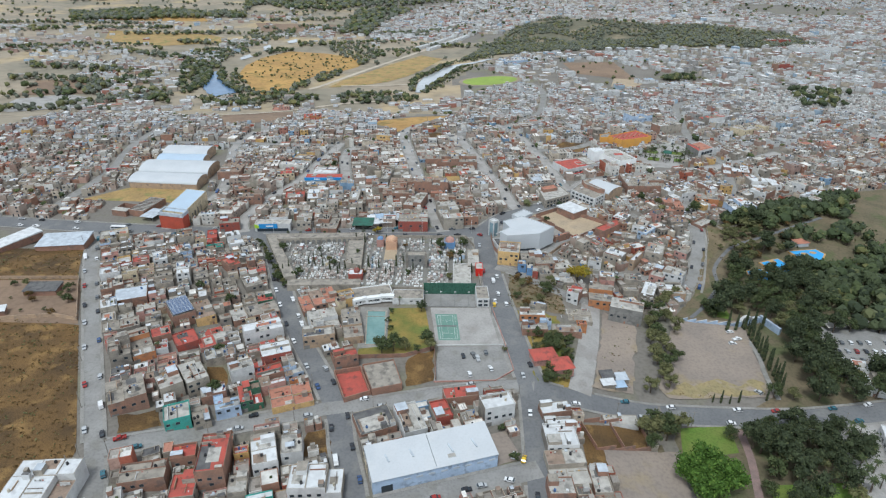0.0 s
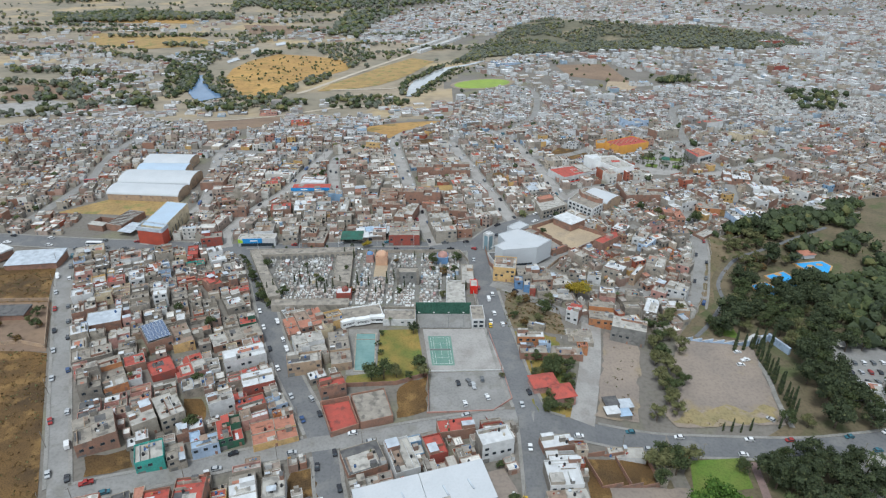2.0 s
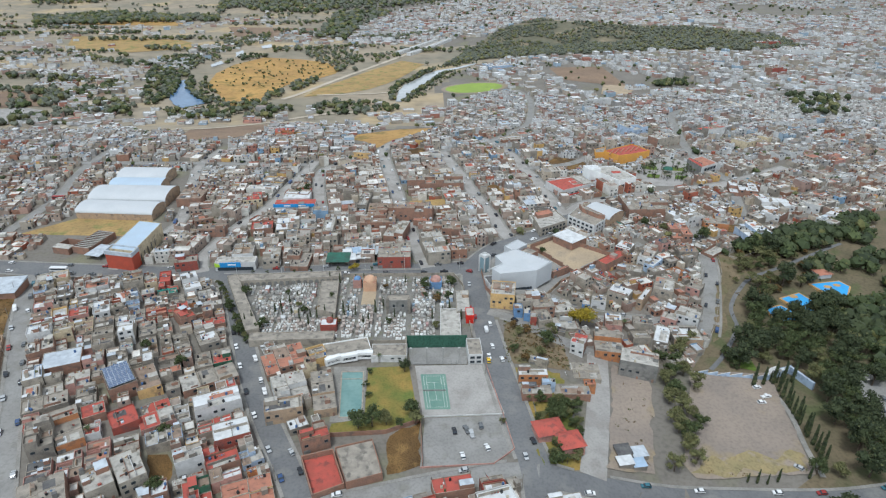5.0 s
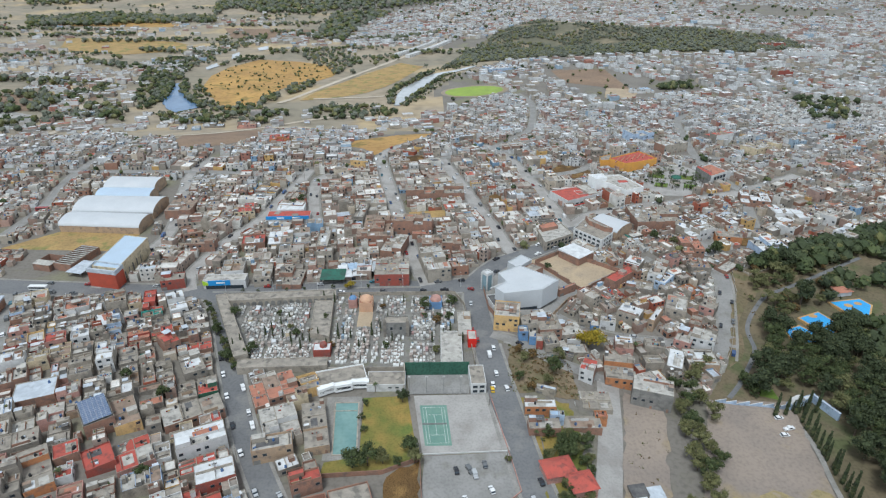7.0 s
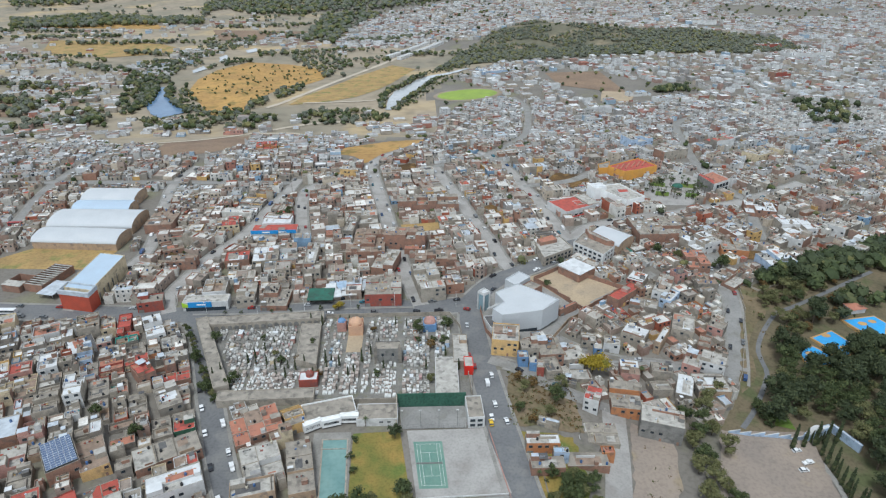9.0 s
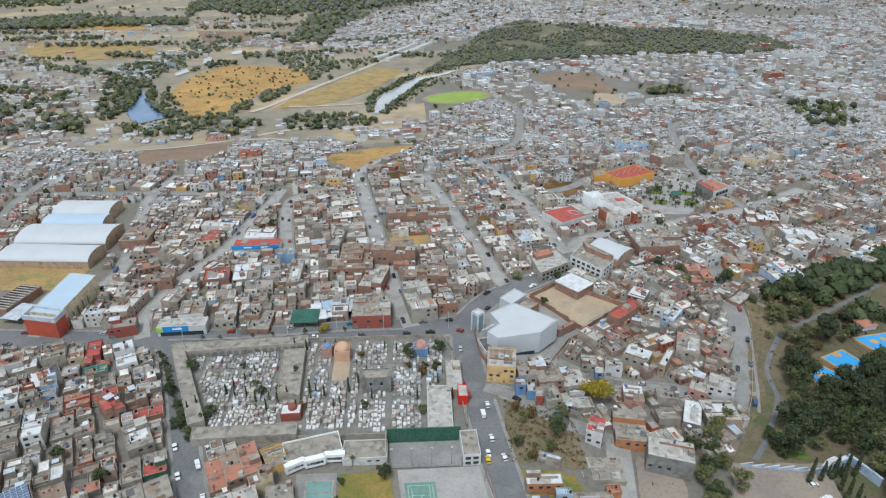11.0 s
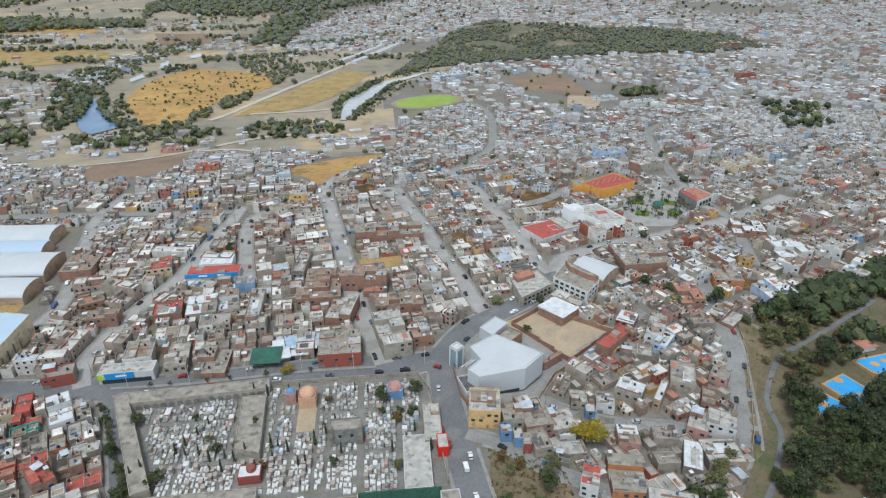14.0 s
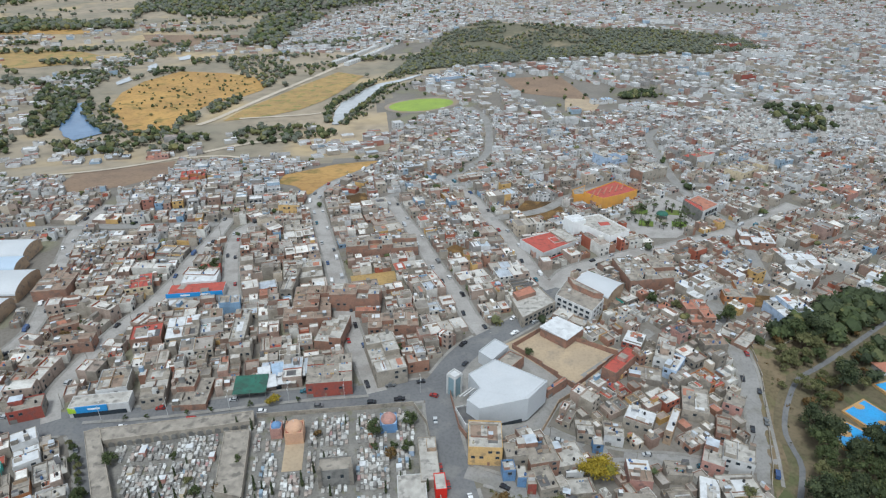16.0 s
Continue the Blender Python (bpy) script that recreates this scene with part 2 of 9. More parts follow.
leafy("leaf_rust", (0.12, 0.075, 0.03), (0.18, 0.11, 0.04), (0.1, 0.085, 0.032))


def glossy(name, colour, rough=0.25, coat=0.5, metal=0.0):
    mat = surface(name, colour, tuple(c * 0.88 for c in colour), scale=1.5, fine=8.0, amount=0.1, rough=rough, metal=metal)
    mat.node_tree.nodes["Principled BSDF"].inputs["Coat Weight"].default_value = coat
    return mat


for key, colour in {"white": (0.75, 0.75, 0.75), "silver": (0.45, 0.46, 0.47), "black": (0.03, 0.03, 0.035), "red": (0.3, 0.035, 0.03), "blue": (0.05, 0.09, 0.2), "grey": (0.15, 0.155, 0.16), "yellow": (0.7, 0.45, 0.03), "teal": (0.05, 0.15, 0.19)}.items():
    glossy("car_" + key, colour)
glossy("dark_glass", (0.035, 0.045, 0.055), rough=0.12, coat=0.3)
glossy("pale_glass", (0.22, 0.32, 0.36), rough=0.12, coat=0.3)
glossy("sign_blue", (0.04, 0.26, 0.58), rough=0.5, coat=0.0)
glossy("sign_lime", (0.4, 0.6, 0.05), rough=0.5, coat=0.0)
glossy("sign_red", (0.62, 0.03, 0.02), rough=0.5, coat=0.0)
glossy("sign_white", (0.8, 0.8, 0.8), rough=0.5, coat=0.0)

# ---- building blocks ----
def smooth(a, b, v):
    t = min(1.0, max(0.0, (v - a) / (b - a)))
    return t * t * (3 - 2 * t)


def ground_z(x, y):
    """Height of the land: a level town, a hollow with the park in the east, a rise in the west, the river's lowland in the north."""
    z = -10.0 * smooth(45, 105, x) * (1 - smooth(350, 450, y))
    z += 7.0 * (1 - smooth(-150, -90, x)) * (1 - smooth(320, 400, y))
    z -= 24.0 * smooth(650, 860, y) * (1 - smooth(-50, 260, x))
    z -= 9.0 * smooth(700, 1000, y) * smooth(-50, 260, x)
    z += 34.0 * math.exp(-((x - 560) / 260) ** 2 - ((y - 1500) / 190) ** 2)
    z += 30.0 * smooth(1700, 3200, y) + 8.0 * math.sin(x / 310 + 1.0) * math.sin(y / 270) * smooth(900, 1500, y)
    return z


class Geo:
    """Collects faces for one mesh, with a material for each."""

    def __init__(self):
        self.v, self.f, self.m, self.slots = [], [], [], []

    def slot(self, material):
        if material not in self.slots:
            self.slots.append(material)
        return self.slots.index(material)

    def face(self, points, material):
        n = len(self.v)
        self.v.extend(points)
        self.f.append(tuple(range(n, n + len(points))))
        self.m.append(self.slot(material))

    def prism(self, ring, z0, z1, material, top=None, bottom=False):
        """An upright prism over a ring of (x, y), anticlockwise; z1 may be a list of heights."""
        n, k = len(self.v), len(ring)
        high = z1 if isinstance(z1, (list, tuple)) else [z1] * k
        self.v.extend([(x, y, z0) for x, y in ring] + [(x, y, z) for (x, y), z in zip(ring, high)])
        s = self.slot(material)
        for i in range(k):
            j = (i + 1) % k
            self.f.append((n + i, n + j, n + k + j, n + k + i))
            self.m.append(s)
        self.f.append(tuple(n + k + i for i in range(k)))
        self.m.append(self.slot(top or material))
        if bottom:
            self.f.append(tuple(n + k - 1 - i for i in range(k)))
            self.m.append(s)

    def box(self, cx, cy, z0, w, d, h, material, turn=0.0, top=None, bottom=False):
        self.prism(rect(cx, cy, w, d, turn), z0, z0 + h, material, top, bottom)

    def rim(self, ring, inner, z0, z1, material):
        """A wall along the ring from z0 to z1, as thick as the gap to the inner ring."""
        n, k = len(self.v), len(ring)
        for z in (z0, z1):
            self.v.extend([(x, y, z) for x, y in ring] + [(x, y, z) for x, y in inner])
        s = self.slot(material)
        for i in range(k):
            j = (i + 1) % k
            for quad in ((n + i, n + j, n + 2 * k + j, n + 2 * k + i), (n + k + j, n + k + i, n + 3 * k + i, n + 3 * k + j), (n + 2 * k + i, n + 2 * k + j, n + 3 * k + j, n + 3 * k + i)):
                self.f.append(quad)
                self.m.append(s)

    def tube(self, a, b, ra, rb, material, sides=6, cap=True):
        a, b = Vector(a), Vector(b)
        axis = (b - a).normalized()
        side = axis.orthogonal().normalized()
        other = axis.cross(side)
        n, s = len(self.v), self.slot(material)
        for p, r in ((a, ra), (b, rb)):
            for i in range(sides):
                q = p + (side * math.cos(2 * math.pi * i / sides) + other * math.sin(2 * math.pi * i / sides)) * r
                self.v.append(tuple(q))
        for i in range(sides):
            j = (i + 1) % sides
            self.f.append((n + i, n + j, n + sides + j, n + sides + i))
            self.m.append(s)
        if cap:
            self.f.append(tuple(n + sides + i for i in range(sides)))
            self.m.append(s)

    def mesh(self, name):
        data = bpy.data.meshes.new(name)
        data.from_pydata([tuple(p) for p in self.v], [], self.f)
        for key in self.slots:
            data.materials.append(MATERIALS[key])
        data.polygons.foreach_set("material_index", np.array(self.m, dtype=np.int32))
        data.update()
        return data


def rect(cx, cy, w, d, turn=0.0):
    c, s = math.cos(turn), math.sin(turn)
    return [(cx + a * c - b * s, cy + a * s + b * c) for a, b in ((-w / 2, -d / 2), (w / 2, -d / 2), (w / 2, d / 2), (-w / 2, d / 2))]


def part(name, geo, parent=None, label="", at=None):
    """Links a mesh, or a Geo, as one part under a thing."""
    ob = new(name, geo.mesh(name) if isinstance(geo, Geo) else geo)
    ob.parent = parent
    if at is not None:
        ob.matrix_basis = at
    return tagged(ob, label=label) if label else ob


def thing(name, x, y, z, turn, label, category, group=""):
    """An empty at the base of a thing, to hold its parts."""
    ob = new(name)
    ob.empty_display_size = 0.5
    ob.matrix_basis = pose(x, y, z, 0, 0, turn)
    return tagged(ob, label=label, category=category, group=group)


def structure(name, geo, label, category):
    return tagged(new(name, geo.mesh(name)), label=label, category=category, kind="structure")


def inside(x, y, ring):
    hit = False
    for i in range(len(ring)):
        (x1, y1), (x2, y2) = ring[i - 1], ring[i]
        if (y1 > y) != (y2 > y) and x < (x2 - x1) * (y - y1) / (y2 - y1) + x1:
            hit = not hit
    return hit


def off_line(x, y, line):
    """Distance from a point to a line of points."""
    best = 1e9
    for (x1, y1), (x2, y2) in zip(line, line[1:]):
        dx, dy = x2 - x1, y2 - y1
        t = max(0.0, min(1.0, ((x - x1) * dx + (y - y1) * dy) / (dx * dx + dy * dy)))
        best = min(best, math.hypot(x - x1 - t * dx, y - y1 - t * dy))
    return best


def rounded(line, step=6.0):
    """A smooth line through the given points, at even steps."""
    pts = [Vector((*p, 0)) for p in line]
    pts = [2 * pts[0] - pts[1]] + pts + [2 * pts[-1] - pts[-2]]
    out = []
    for a, b, c, d in zip(pts, pts[1:], pts[2:], pts[3:]):
        count = max(2, int((c - b).length / step))
        for i in range(count):
            t = i / count
            p = 0.5 * (2 * b + (c - a) * t + (2 * a - 5 * b + 4 * c - d) * t * t + (3 * b - a - 3 * c + d) * t ** 3)
            out.append((p.x, p.y))
    return out + [(pts[-2].x, pts[-2].y)]


def ribbon(geo, line, width, lift, material, across=2, shift=0.0):
    """A strip of ground along a line, draped over the land."""
    line = rounded(line)
    rows = []
    for i, (x, y) in enumerate(line):
        x0, y0 = line[max(0, i - 1)]
        x1, y1 = line[min(len(line) - 1, i + 1)]
        n = math.hypot(x1 - x0, y1 - y0) or 1.0
        nx, ny = -(y1 - y0) / n, (x1 - x0) / n
        row = []
        for k in range(across + 1):
            o = shift + width * (0.5 - k / across)
            px, py = x + nx * o, y + ny * o
            row.append((px, py, ground_z(px, py) + lift))
        rows.append(row)
    for a, b in zip(rows, rows[1:]):
        for k in range(across):
            geo.face([a[k + 1], b[k + 1], b[k], a[k]], material)


def patch(geo, ring, lift, material, cell=9.0, skirt=0.3):
    """A piece of ground with the given outline, draped over the land."""
    work = bmesh.new()
    face = work.faces.new([work.verts.new((x, y, 0)) for x, y in ring])
    if face.normal.z < 0 or sum((x2 - x1) * (y2 + y1) for (x1, y1), (x2, y2) in zip(ring, ring[1:] + ring[:1])) > 0:
        face.normal_flip()
    xs, ys = [p[0] for p in ring], [p[1] for p in ring]
    for axis, low, high in ((0, min(xs), max(xs)), (1, min(ys), max(ys))):
        for i in range(1, int((high - low) / cell) + 1):
            at, normal = [0, 0, 0], [0, 0, 0]
            at[axis], normal[axis] = low + i * cell, 1
            bmesh.ops.bisect_plane(work, geom=work.verts[:] + work.edges[:] + work.faces[:], plane_co=at, plane_no=normal)
    for f in work.faces:
        geo.face([(v.co.x, v.co.y, ground_z(v.co.x, v.co.y) + lift) for v in f.verts], material)
    work.free()

# ---- land, roads, fields ----
surface("land", (0.345, 0.285, 0.21), (0.23, 0.205, 0.155), scale=0.006, fine=0.05, amount=0.35, stain=(0.42, 0.325, 0.195), stain_scale=0.008, bump=0.2)

surface("straw_thin", (0.32, 0.25, 0.13), (0.25, 0.21, 0.11), scale=0.12, fine=0.8, amount=0.35, stain=(0.3, 0.245, 0.2), stain_scale=0.15, bump=0.04)
surface("sand", (0.43, 0.335, 0.225), (0.36, 0.285, 0.2), scale=0.08, fine=0.8, amount=0.2, stain=(0.32, 0.26, 0.19), stain_scale=0.1)
surface("pale_track", (0.52, 0.45, 0.36), (0.44, 0.38, 0.3), scale=0.05, fine=0.5, amount=0.2)
surface("hill_scrub", (0.115, 0.115, 0.078), (0.165, 0.148, 0.098), scale=0.008, fine=0.1, amount=0.4, stain=(0.27, 0.215, 0.14), stain_scale=0.012, bump=0.2)

# outlines of what lies open in the town, so that no house is set there
WEST_FIELD = [(-360, 296), (-191, 272), (-146, 184), (-140, 100), (-360, 100)]
WEST_YARD = [(-330, 316), (-214, 319), (-192, 273), (-330, 276)]
WEST_FIELD_FAR = [(-380, 368), (-238, 366), (-216, 318), (-380, 316)]
CEMETERY = [(-125, 392), (-58, 396), (20, 394), (23, 325), (-12, 321), (-92, 321)]
SPORTS = [(-52, 304), (34, 330), (22, 344), (-12, 330), (38, 250), (34, 238), (-4, 236), (-46, 252)]
RED_YARD = [(-52, 254), (-18, 256), (-16, 232), (-44, 222)]
SOCCER_DIRT = [(136, 309), (176, 306), (170, 280), (163, 240), (112, 238), (108, 246)]
DIRT_LOT = [(96, 314), (112, 312), (112, 300), (95, 242), (74, 239), (88, 285)]
WHITE_ROAD_SIDE = [(58, 232), (80, 236), (98, 318), (82, 322)]
PARK = [(150, 232), (420, 225), (420, 505), (350, 490), (300, 468), (250, 446), (206, 424), (182, 400), (176, 372), (158, 336), (136, 309), (176, 306), (163, 240)]
PARK_SOUTH = [(118, 222), (420, 220), (420, 60), (92, 60), (95, 205)]
BULLRING = [(66, 434), (87, 446), (128, 424), (95, 400)]
THEATRE = [(30, 398), (42, 366), (70, 374), (88, 408), (66, 440), (46, 428)]
SHEDS = [(-264, 408), (-182, 406), (-182, 455), (-196, 482), (-198, 582), (-264, 584), (-268, 482), (-290, 456), (-264, 450)]
GARDEN_HOUSE = [(36, 300), (66, 300), (64, 236), (46, 238)]
SLOPE_SCRUB = [(42, 342), (72, 334), (72, 302), (38, 306)]
YELLOW_LOT = [(-50, 650), (-62, 672), (-78, 681), (-75, 710), (-29, 754), (6, 759), (12, 744), (-14, 690), (-36, 662)]
BROWN_LOT = [(-270, 757), (-194, 800), (-179, 727), (-204, 690), (-241, 671), (-261, 708)]
PLAZA = [(180, 575), (237, 617), (258, 574), (212, 544), (182, 546)]
STADIUM = [(18, 1002), (40, 1040), (92, 1036), (124, 990), (104, 948), (45, 960)]
SCHOOL = [(204, 1109), (293, 1114), (330, 1020), (407, 1024), (386, 945), (300, 905), (239, 904), (208, 1013)]
HILL_WOOD = [(28, 1184), (86, 1231), (162, 1230), (240, 1231), (341, 1245), (445, 1254), (600, 1240), (720, 1262), (700, 1350), (642, 1362), (555, 1400), (447, 1417), (363, 1532), (281, 1680), (173, 1556), (120, 1440)]
FAR_CEMETERY = [(391, 847), (400, 759), (543, 752), (610, 850), (488, 900)]
LOWLAND = [(-1500, 770), (-260, 735), (-190, 792), (-110, 812), (-50, 762), (20, 800), (30, 940), (10, 1010), (60, 1130), (130, 1215), (125, 1420), (-50, 1430), (-180, 1460), (-250, 1800), (-340, 2400), (-1500, 2600)]
FIELD_GOLD = [(-338, 1027), (-350, 1120), (-340, 1192), (-304, 1266), (-229, 1252), (-179, 1220), (-149, 1176), (-153, 1125), (-175, 1084), (-195, 1066), (-217, 1031), (-222, 1003), (-237, 965), (-231, 917), (-249, 901), (-273, 910), (-302, 971), (-327, 1004)]
FIELD_GOLD_NORTH = [(-178, 959), (-163, 1012), (-134, 1071), (-94, 1160), (-46, 1257), (-3, 1216), (-21, 1162), (-41, 1098), (-62, 1048), (-89, 1005), (-122, 980), (-162, 963)]
SOUTH_LOT = [(69, 199), (91, 202), (104, 203), (99, 150), (72, 150)]
DEPOT_YARD = [(23, 185), (33, 188), (28, 205), (19, 202)]
DEPOT_FRONT = [(-30, 170), (-26, 160), (40, 180), (38, 190), (22, 186)]
MID_FIELD = [(-12, 499), (14, 500), (14, 518), (-14, 514)]
PLOTS = [(61, 211), (92, 217), (90, 192), (60, 187)]
GRASS_LOTS = [[(105, 595), (125, 578), (147, 596), (145, 614), (122, 620)], [(43, 536), (61, 529), (63, 543), (56, 551)], [(-20, 645), (-3, 650), (-1, 628), (-16, 625)], [(210, 457), (228, 452), (233, 464), (223, 468)], [(152, 489), (165, 469), (171, 480), (161, 494)], [(119, 445), (132, 456), (133, 461), (129, 461)], [(-135, 195), (-121, 202), (-125, 211), (-139, 204)], [(-109, 228), (-101, 232), (-107, 246), (-115, 244)], [(-57, 190), (-45, 190), (-50, 205), (-59, 202)], [(-17, 233), (-4, 238), (-4, 262), (-18, 255)]]
YELLOW_TREE = [(80, 344), (94, 343), (97, 352), (92, 358), (82, 357)]
OPEN = [YELLOW_TREE, WEST_FIELD, WEST_YARD, WEST_FIELD_FAR, CEMETERY, SPORTS, RED_YARD, SOCCER_DIRT, DIRT_LOT, WHITE_ROAD_SIDE, PARK, PARK_SOUTH, BULLRING, THEATRE, SHEDS, GARDEN_HOUSE, SLOPE_SCRUB,
        YELLOW_LOT, BROWN_LOT, PLAZA, STADIUM, SCHOOL, HILL_WOOD, FAR_CEMETERY, LOWLAND, MID_FIELD, PLOTS, SOUTH_LOT, DEPOT_YARD, DEPOT_FRONT, *GRASS_LOTS]

# centre lines and widths of the streets
ROADS = {
    "west_street": ([(-252, 410), (-233, 367), (-178, 260), (-140, 186), (-128, 160), (-112, 120)], 7.0, "concrete_road"),
    "middle_street": ([(-134, 402), (-116, 373), (-82, 286), (-50, 223), (-41, 193), (-33, 165), (-24, 120)], 10.0, "asphalt"),
    "cross_street": ([(-141, 184), (-131, 189), (-117, 195.5), (-103, 202), (-86, 208), (-69, 213), (-51, 218), (-28, 222), (1, 229), (32, 235), (44, 234)], 8.5, "concrete_road"),
    "avenue": ([(29, 408), (28, 378), (32, 325), (39, 262), (43, 236), (42, 200), (40, 165), (38, 110)], 13.0, "asphalt"),
    "east_road": ([(42, 234), (60, 229), (91, 228), (126, 226), (165, 225), (195, 228), (240, 234), (420, 250)], 12.0, "asphalt"),
    "depot_street": ([(-31, 162), (-14, 167), (4, 172.5), (22, 178), (40, 183.5)], 9.0, "concrete_road"),
    "white_road": ([(90, 322), (80, 280), (66, 234)], 11.0, "concrete_slab"),
    "lower_lane": ([(34, 352), (49, 344), (64, 332), (80, 326), (92, 322)], 6.5, "concrete_road"),
    "upper_lane": ([(70, 376), (82, 369), (105, 361), (127, 357), (150, 350), (165, 352)], 6.5, "concrete_road"),
    "alley": ([(70, 376), (88, 398), (128, 424), (148, 438)], 5.5, "concrete_road"),
    "hillside_road": ([(196, 470), (188, 432), (186, 410), (178, 386), (167, 358), (159, 341)], 9.0, "concrete_road"),
    "main_road": ([(-420, 425), (-330, 415), (-240, 405), (-172, 400), (-134, 398), (-93, 398), (-40, 402), (0, 402), (30, 404)], 15.0, "asphalt"),
    "north_street": ([(0, 404), (-6, 428), (-12.5, 453), (-18.5, 488), (-25, 529), (-32.4, 571), (-40.5, 621), (-43.5, 641), (-30, 674), (-7, 709), (10, 743), (40, 800), (70, 860)], 9.5, "concrete_slab"),
    "north_street_two": ([(60, 437), (53.5, 459), (49, 484), (43, 508), (36.5, 538), (30.6, 569), (23, 598), (14, 640)], 8.5, "concrete_slab"),
    "north_avenue": ([(27, 404), (46, 430), (71, 447), (96, 466), (110, 490)], 13.0, "asphalt"),
    "north_avenue_two": ([(106, 486), (101, 501), (98, 528), (94, 562), (88.5, 587), (82, 625), (74, 650), (65, 671), (45, 700), (24, 742)], 8.5, "concrete_slab"),
    "plaza_street": ([(108, 488), (122, 505), (146, 515), (172, 524), (194, 528), (216, 536), (262, 552), (330, 590)], 9.5, "concrete_slab"),
    "market_street": ([(-142, 400), (-148, 418), (-144, 443), (-136, 472), (-127, 491), (-119.6, 518), (-115, 550), (-109, 575), (-104, 610)], 8.0, "concrete_slab"),
    "shed_street": ([(-200, 404), (-192, 440), (-183, 479), (-200, 560), (-207, 600), (-200, 645)], 7.0, "concrete_slab"),
    "school_street": ([(14, 640), (62, 655), (118, 672), (170, 690), (240, 712)], 5.5, "concrete_road"),
    "hall_street": ([(88, 588), (130, 600), (160, 624), (200, 642), (262, 640), (330, 622)], 5.5, "concrete_road"),
    "stadium_street": ([(65, 671), (110, 740), (128, 810), (140, 900), (130, 960)], 5.5, "concrete_road"),
    "terrace_street": ([(262, 552), (256, 620), (270, 700), (300, 790), (395, 840)], 5.5, "concrete_road"),
    "upper_street": ([(240, 482), (262, 552)], 5.5, "concrete_road"),
    "valley_street": ([(-460, 600), (-330, 606), (-205, 604), (-110, 600)], 5.5, "concrete_road"),
    "gully_street": ([(-300, 440), (-296, 520), (-308, 600), (-300, 720)], 5.5, "concrete_road"),
    "wash_street": ([(-81, 492), (-86, 515), (-93, 560), (-92, 586), (-84, 596), (-70, 606), (-42, 630)], 8.0, "concrete_slab"),
}
DIRT_ROADS = {
    "river_track": ([(-205, 944), (-190, 968), (-165, 1026), (-124, 1123), (-81, 1225), (-47, 1308), (15, 1451), (50, 1497)], 8.0),
    "lowland_track": ([(-300, 740), (-244, 766), (-189, 821), (-155, 852), (-109, 872), (-50, 868)], 7.0),
    "lowland_loop": ([(-187, 813), (-148, 815), (-113, 780), (-105, 715)], 6.0),
    "cemetery_track": ([(385, 880), (395, 840), (400, 760), (396, 700)], 9.0),
    "valley_road": ([(-420, 760), (-440, 860), (-500, 1050), (-470, 1250), (-400, 1420)], 8.0),
    "field_track": ([(-160, 968), (-60, 985), (-38, 1030)], 5.0),
}

xs = sorted(set(np.concatenate([np.arange(-3000, -420, 42), np.arange(-420, 430, 12), np.arange(430, 3000, 42)]).round(1)))
ys = sorted(set(np.concatenate([np.arange(-400, 60, 30), np.arange(60, 760, 12), np.arange(760, 1300, 24), np.arange(1300, 4700, 50)]).round(1)))
land = Geo()
land.v = [(x, y, ground_z(x, y)) for y in ys for x in xs]
land.slots = ["dust", "land"]
TOWN_FAR = [[(-180, 1460), (-50, 1430), (125, 1420), (281, 1690), (447, 1430), (642, 1375), (705, 1355), (725, 1200), (1040, 1100), (1900, 1000), (2300, 2900), (500, 2900), (-340, 2400)]]
for j in range(len(ys) - 1):
    for i in range(len(xs) - 1):
        n, cx, cy = j * len(xs) + i, (xs[i] + xs[i + 1]) / 2, (ys[j] + ys[j + 1]) / 2
        land.f.append((n, n + 1, n + len(xs) + 1, n + len(xs)))
        wild = inside(cx, cy, LOWLAND) or inside(cx, cy, HILL_WOOD) or cy > 1250 or cx < -430
        land.m.append(1 if wild and not any(inside(cx, cy, ring) for ring in TOWN_FAR) else 0)
structure("ground", land, "dusty grey-brown land under the town and dry fields", "ground")

for order, (name, (line, width, material)) in enumerate(ROADS.items()):
    strip = Geo()
    ribbon(strip, line, width, 0.13 + 0.006 * order, material)
    structure("road_" + name, strip, "grey " + ("asphalt" if material == "asphalt" else "concrete") + " street between the houses", "road")
    for side in (-1, 1):
        if name in ("alley", "white_road"):
            continue
        walkway, run, dense = Geo(), [], rounded(line, 2.0)
        for i, (px, py) in enumerate(dense):
            (ax, ay), (bx, by) = dense[max(i - 1, 0)], dense[min(i + 1, len(dense) - 1)]
            long = math.hypot(bx - ax, by - ay) or 1.0
            spot = (px - side * (by - ay) / long * (width / 2 + 0.75), py + side * (bx - ax) / long * (width / 2 + 0.75))
            clear = all(other == name or off_line(*spot, way) > wide / 2 + 0.9 for other, (way, wide, _) in ROADS.items())
            if clear:
                run.append(spot)
            if run and (not clear or i == len(dense) - 1):
                if len(run) > 3:
                    ribbon(walkway, run, 1.5, 0.275 + 0.003 * order + 0.001 * side, "pavement", 1)
                run = []
        if walkway.f:
            structure("pavement_" + name, walkway, "narrow grey concrete pavement along the street", "pavement")
for name, (line, width) in DIRT_ROADS.items():
    strip = Geo()
    ribbon(strip, line, width, 0.6, "pale_track")
    structure("road_" + name, strip, "pale dirt track through the fields", "dirt road")


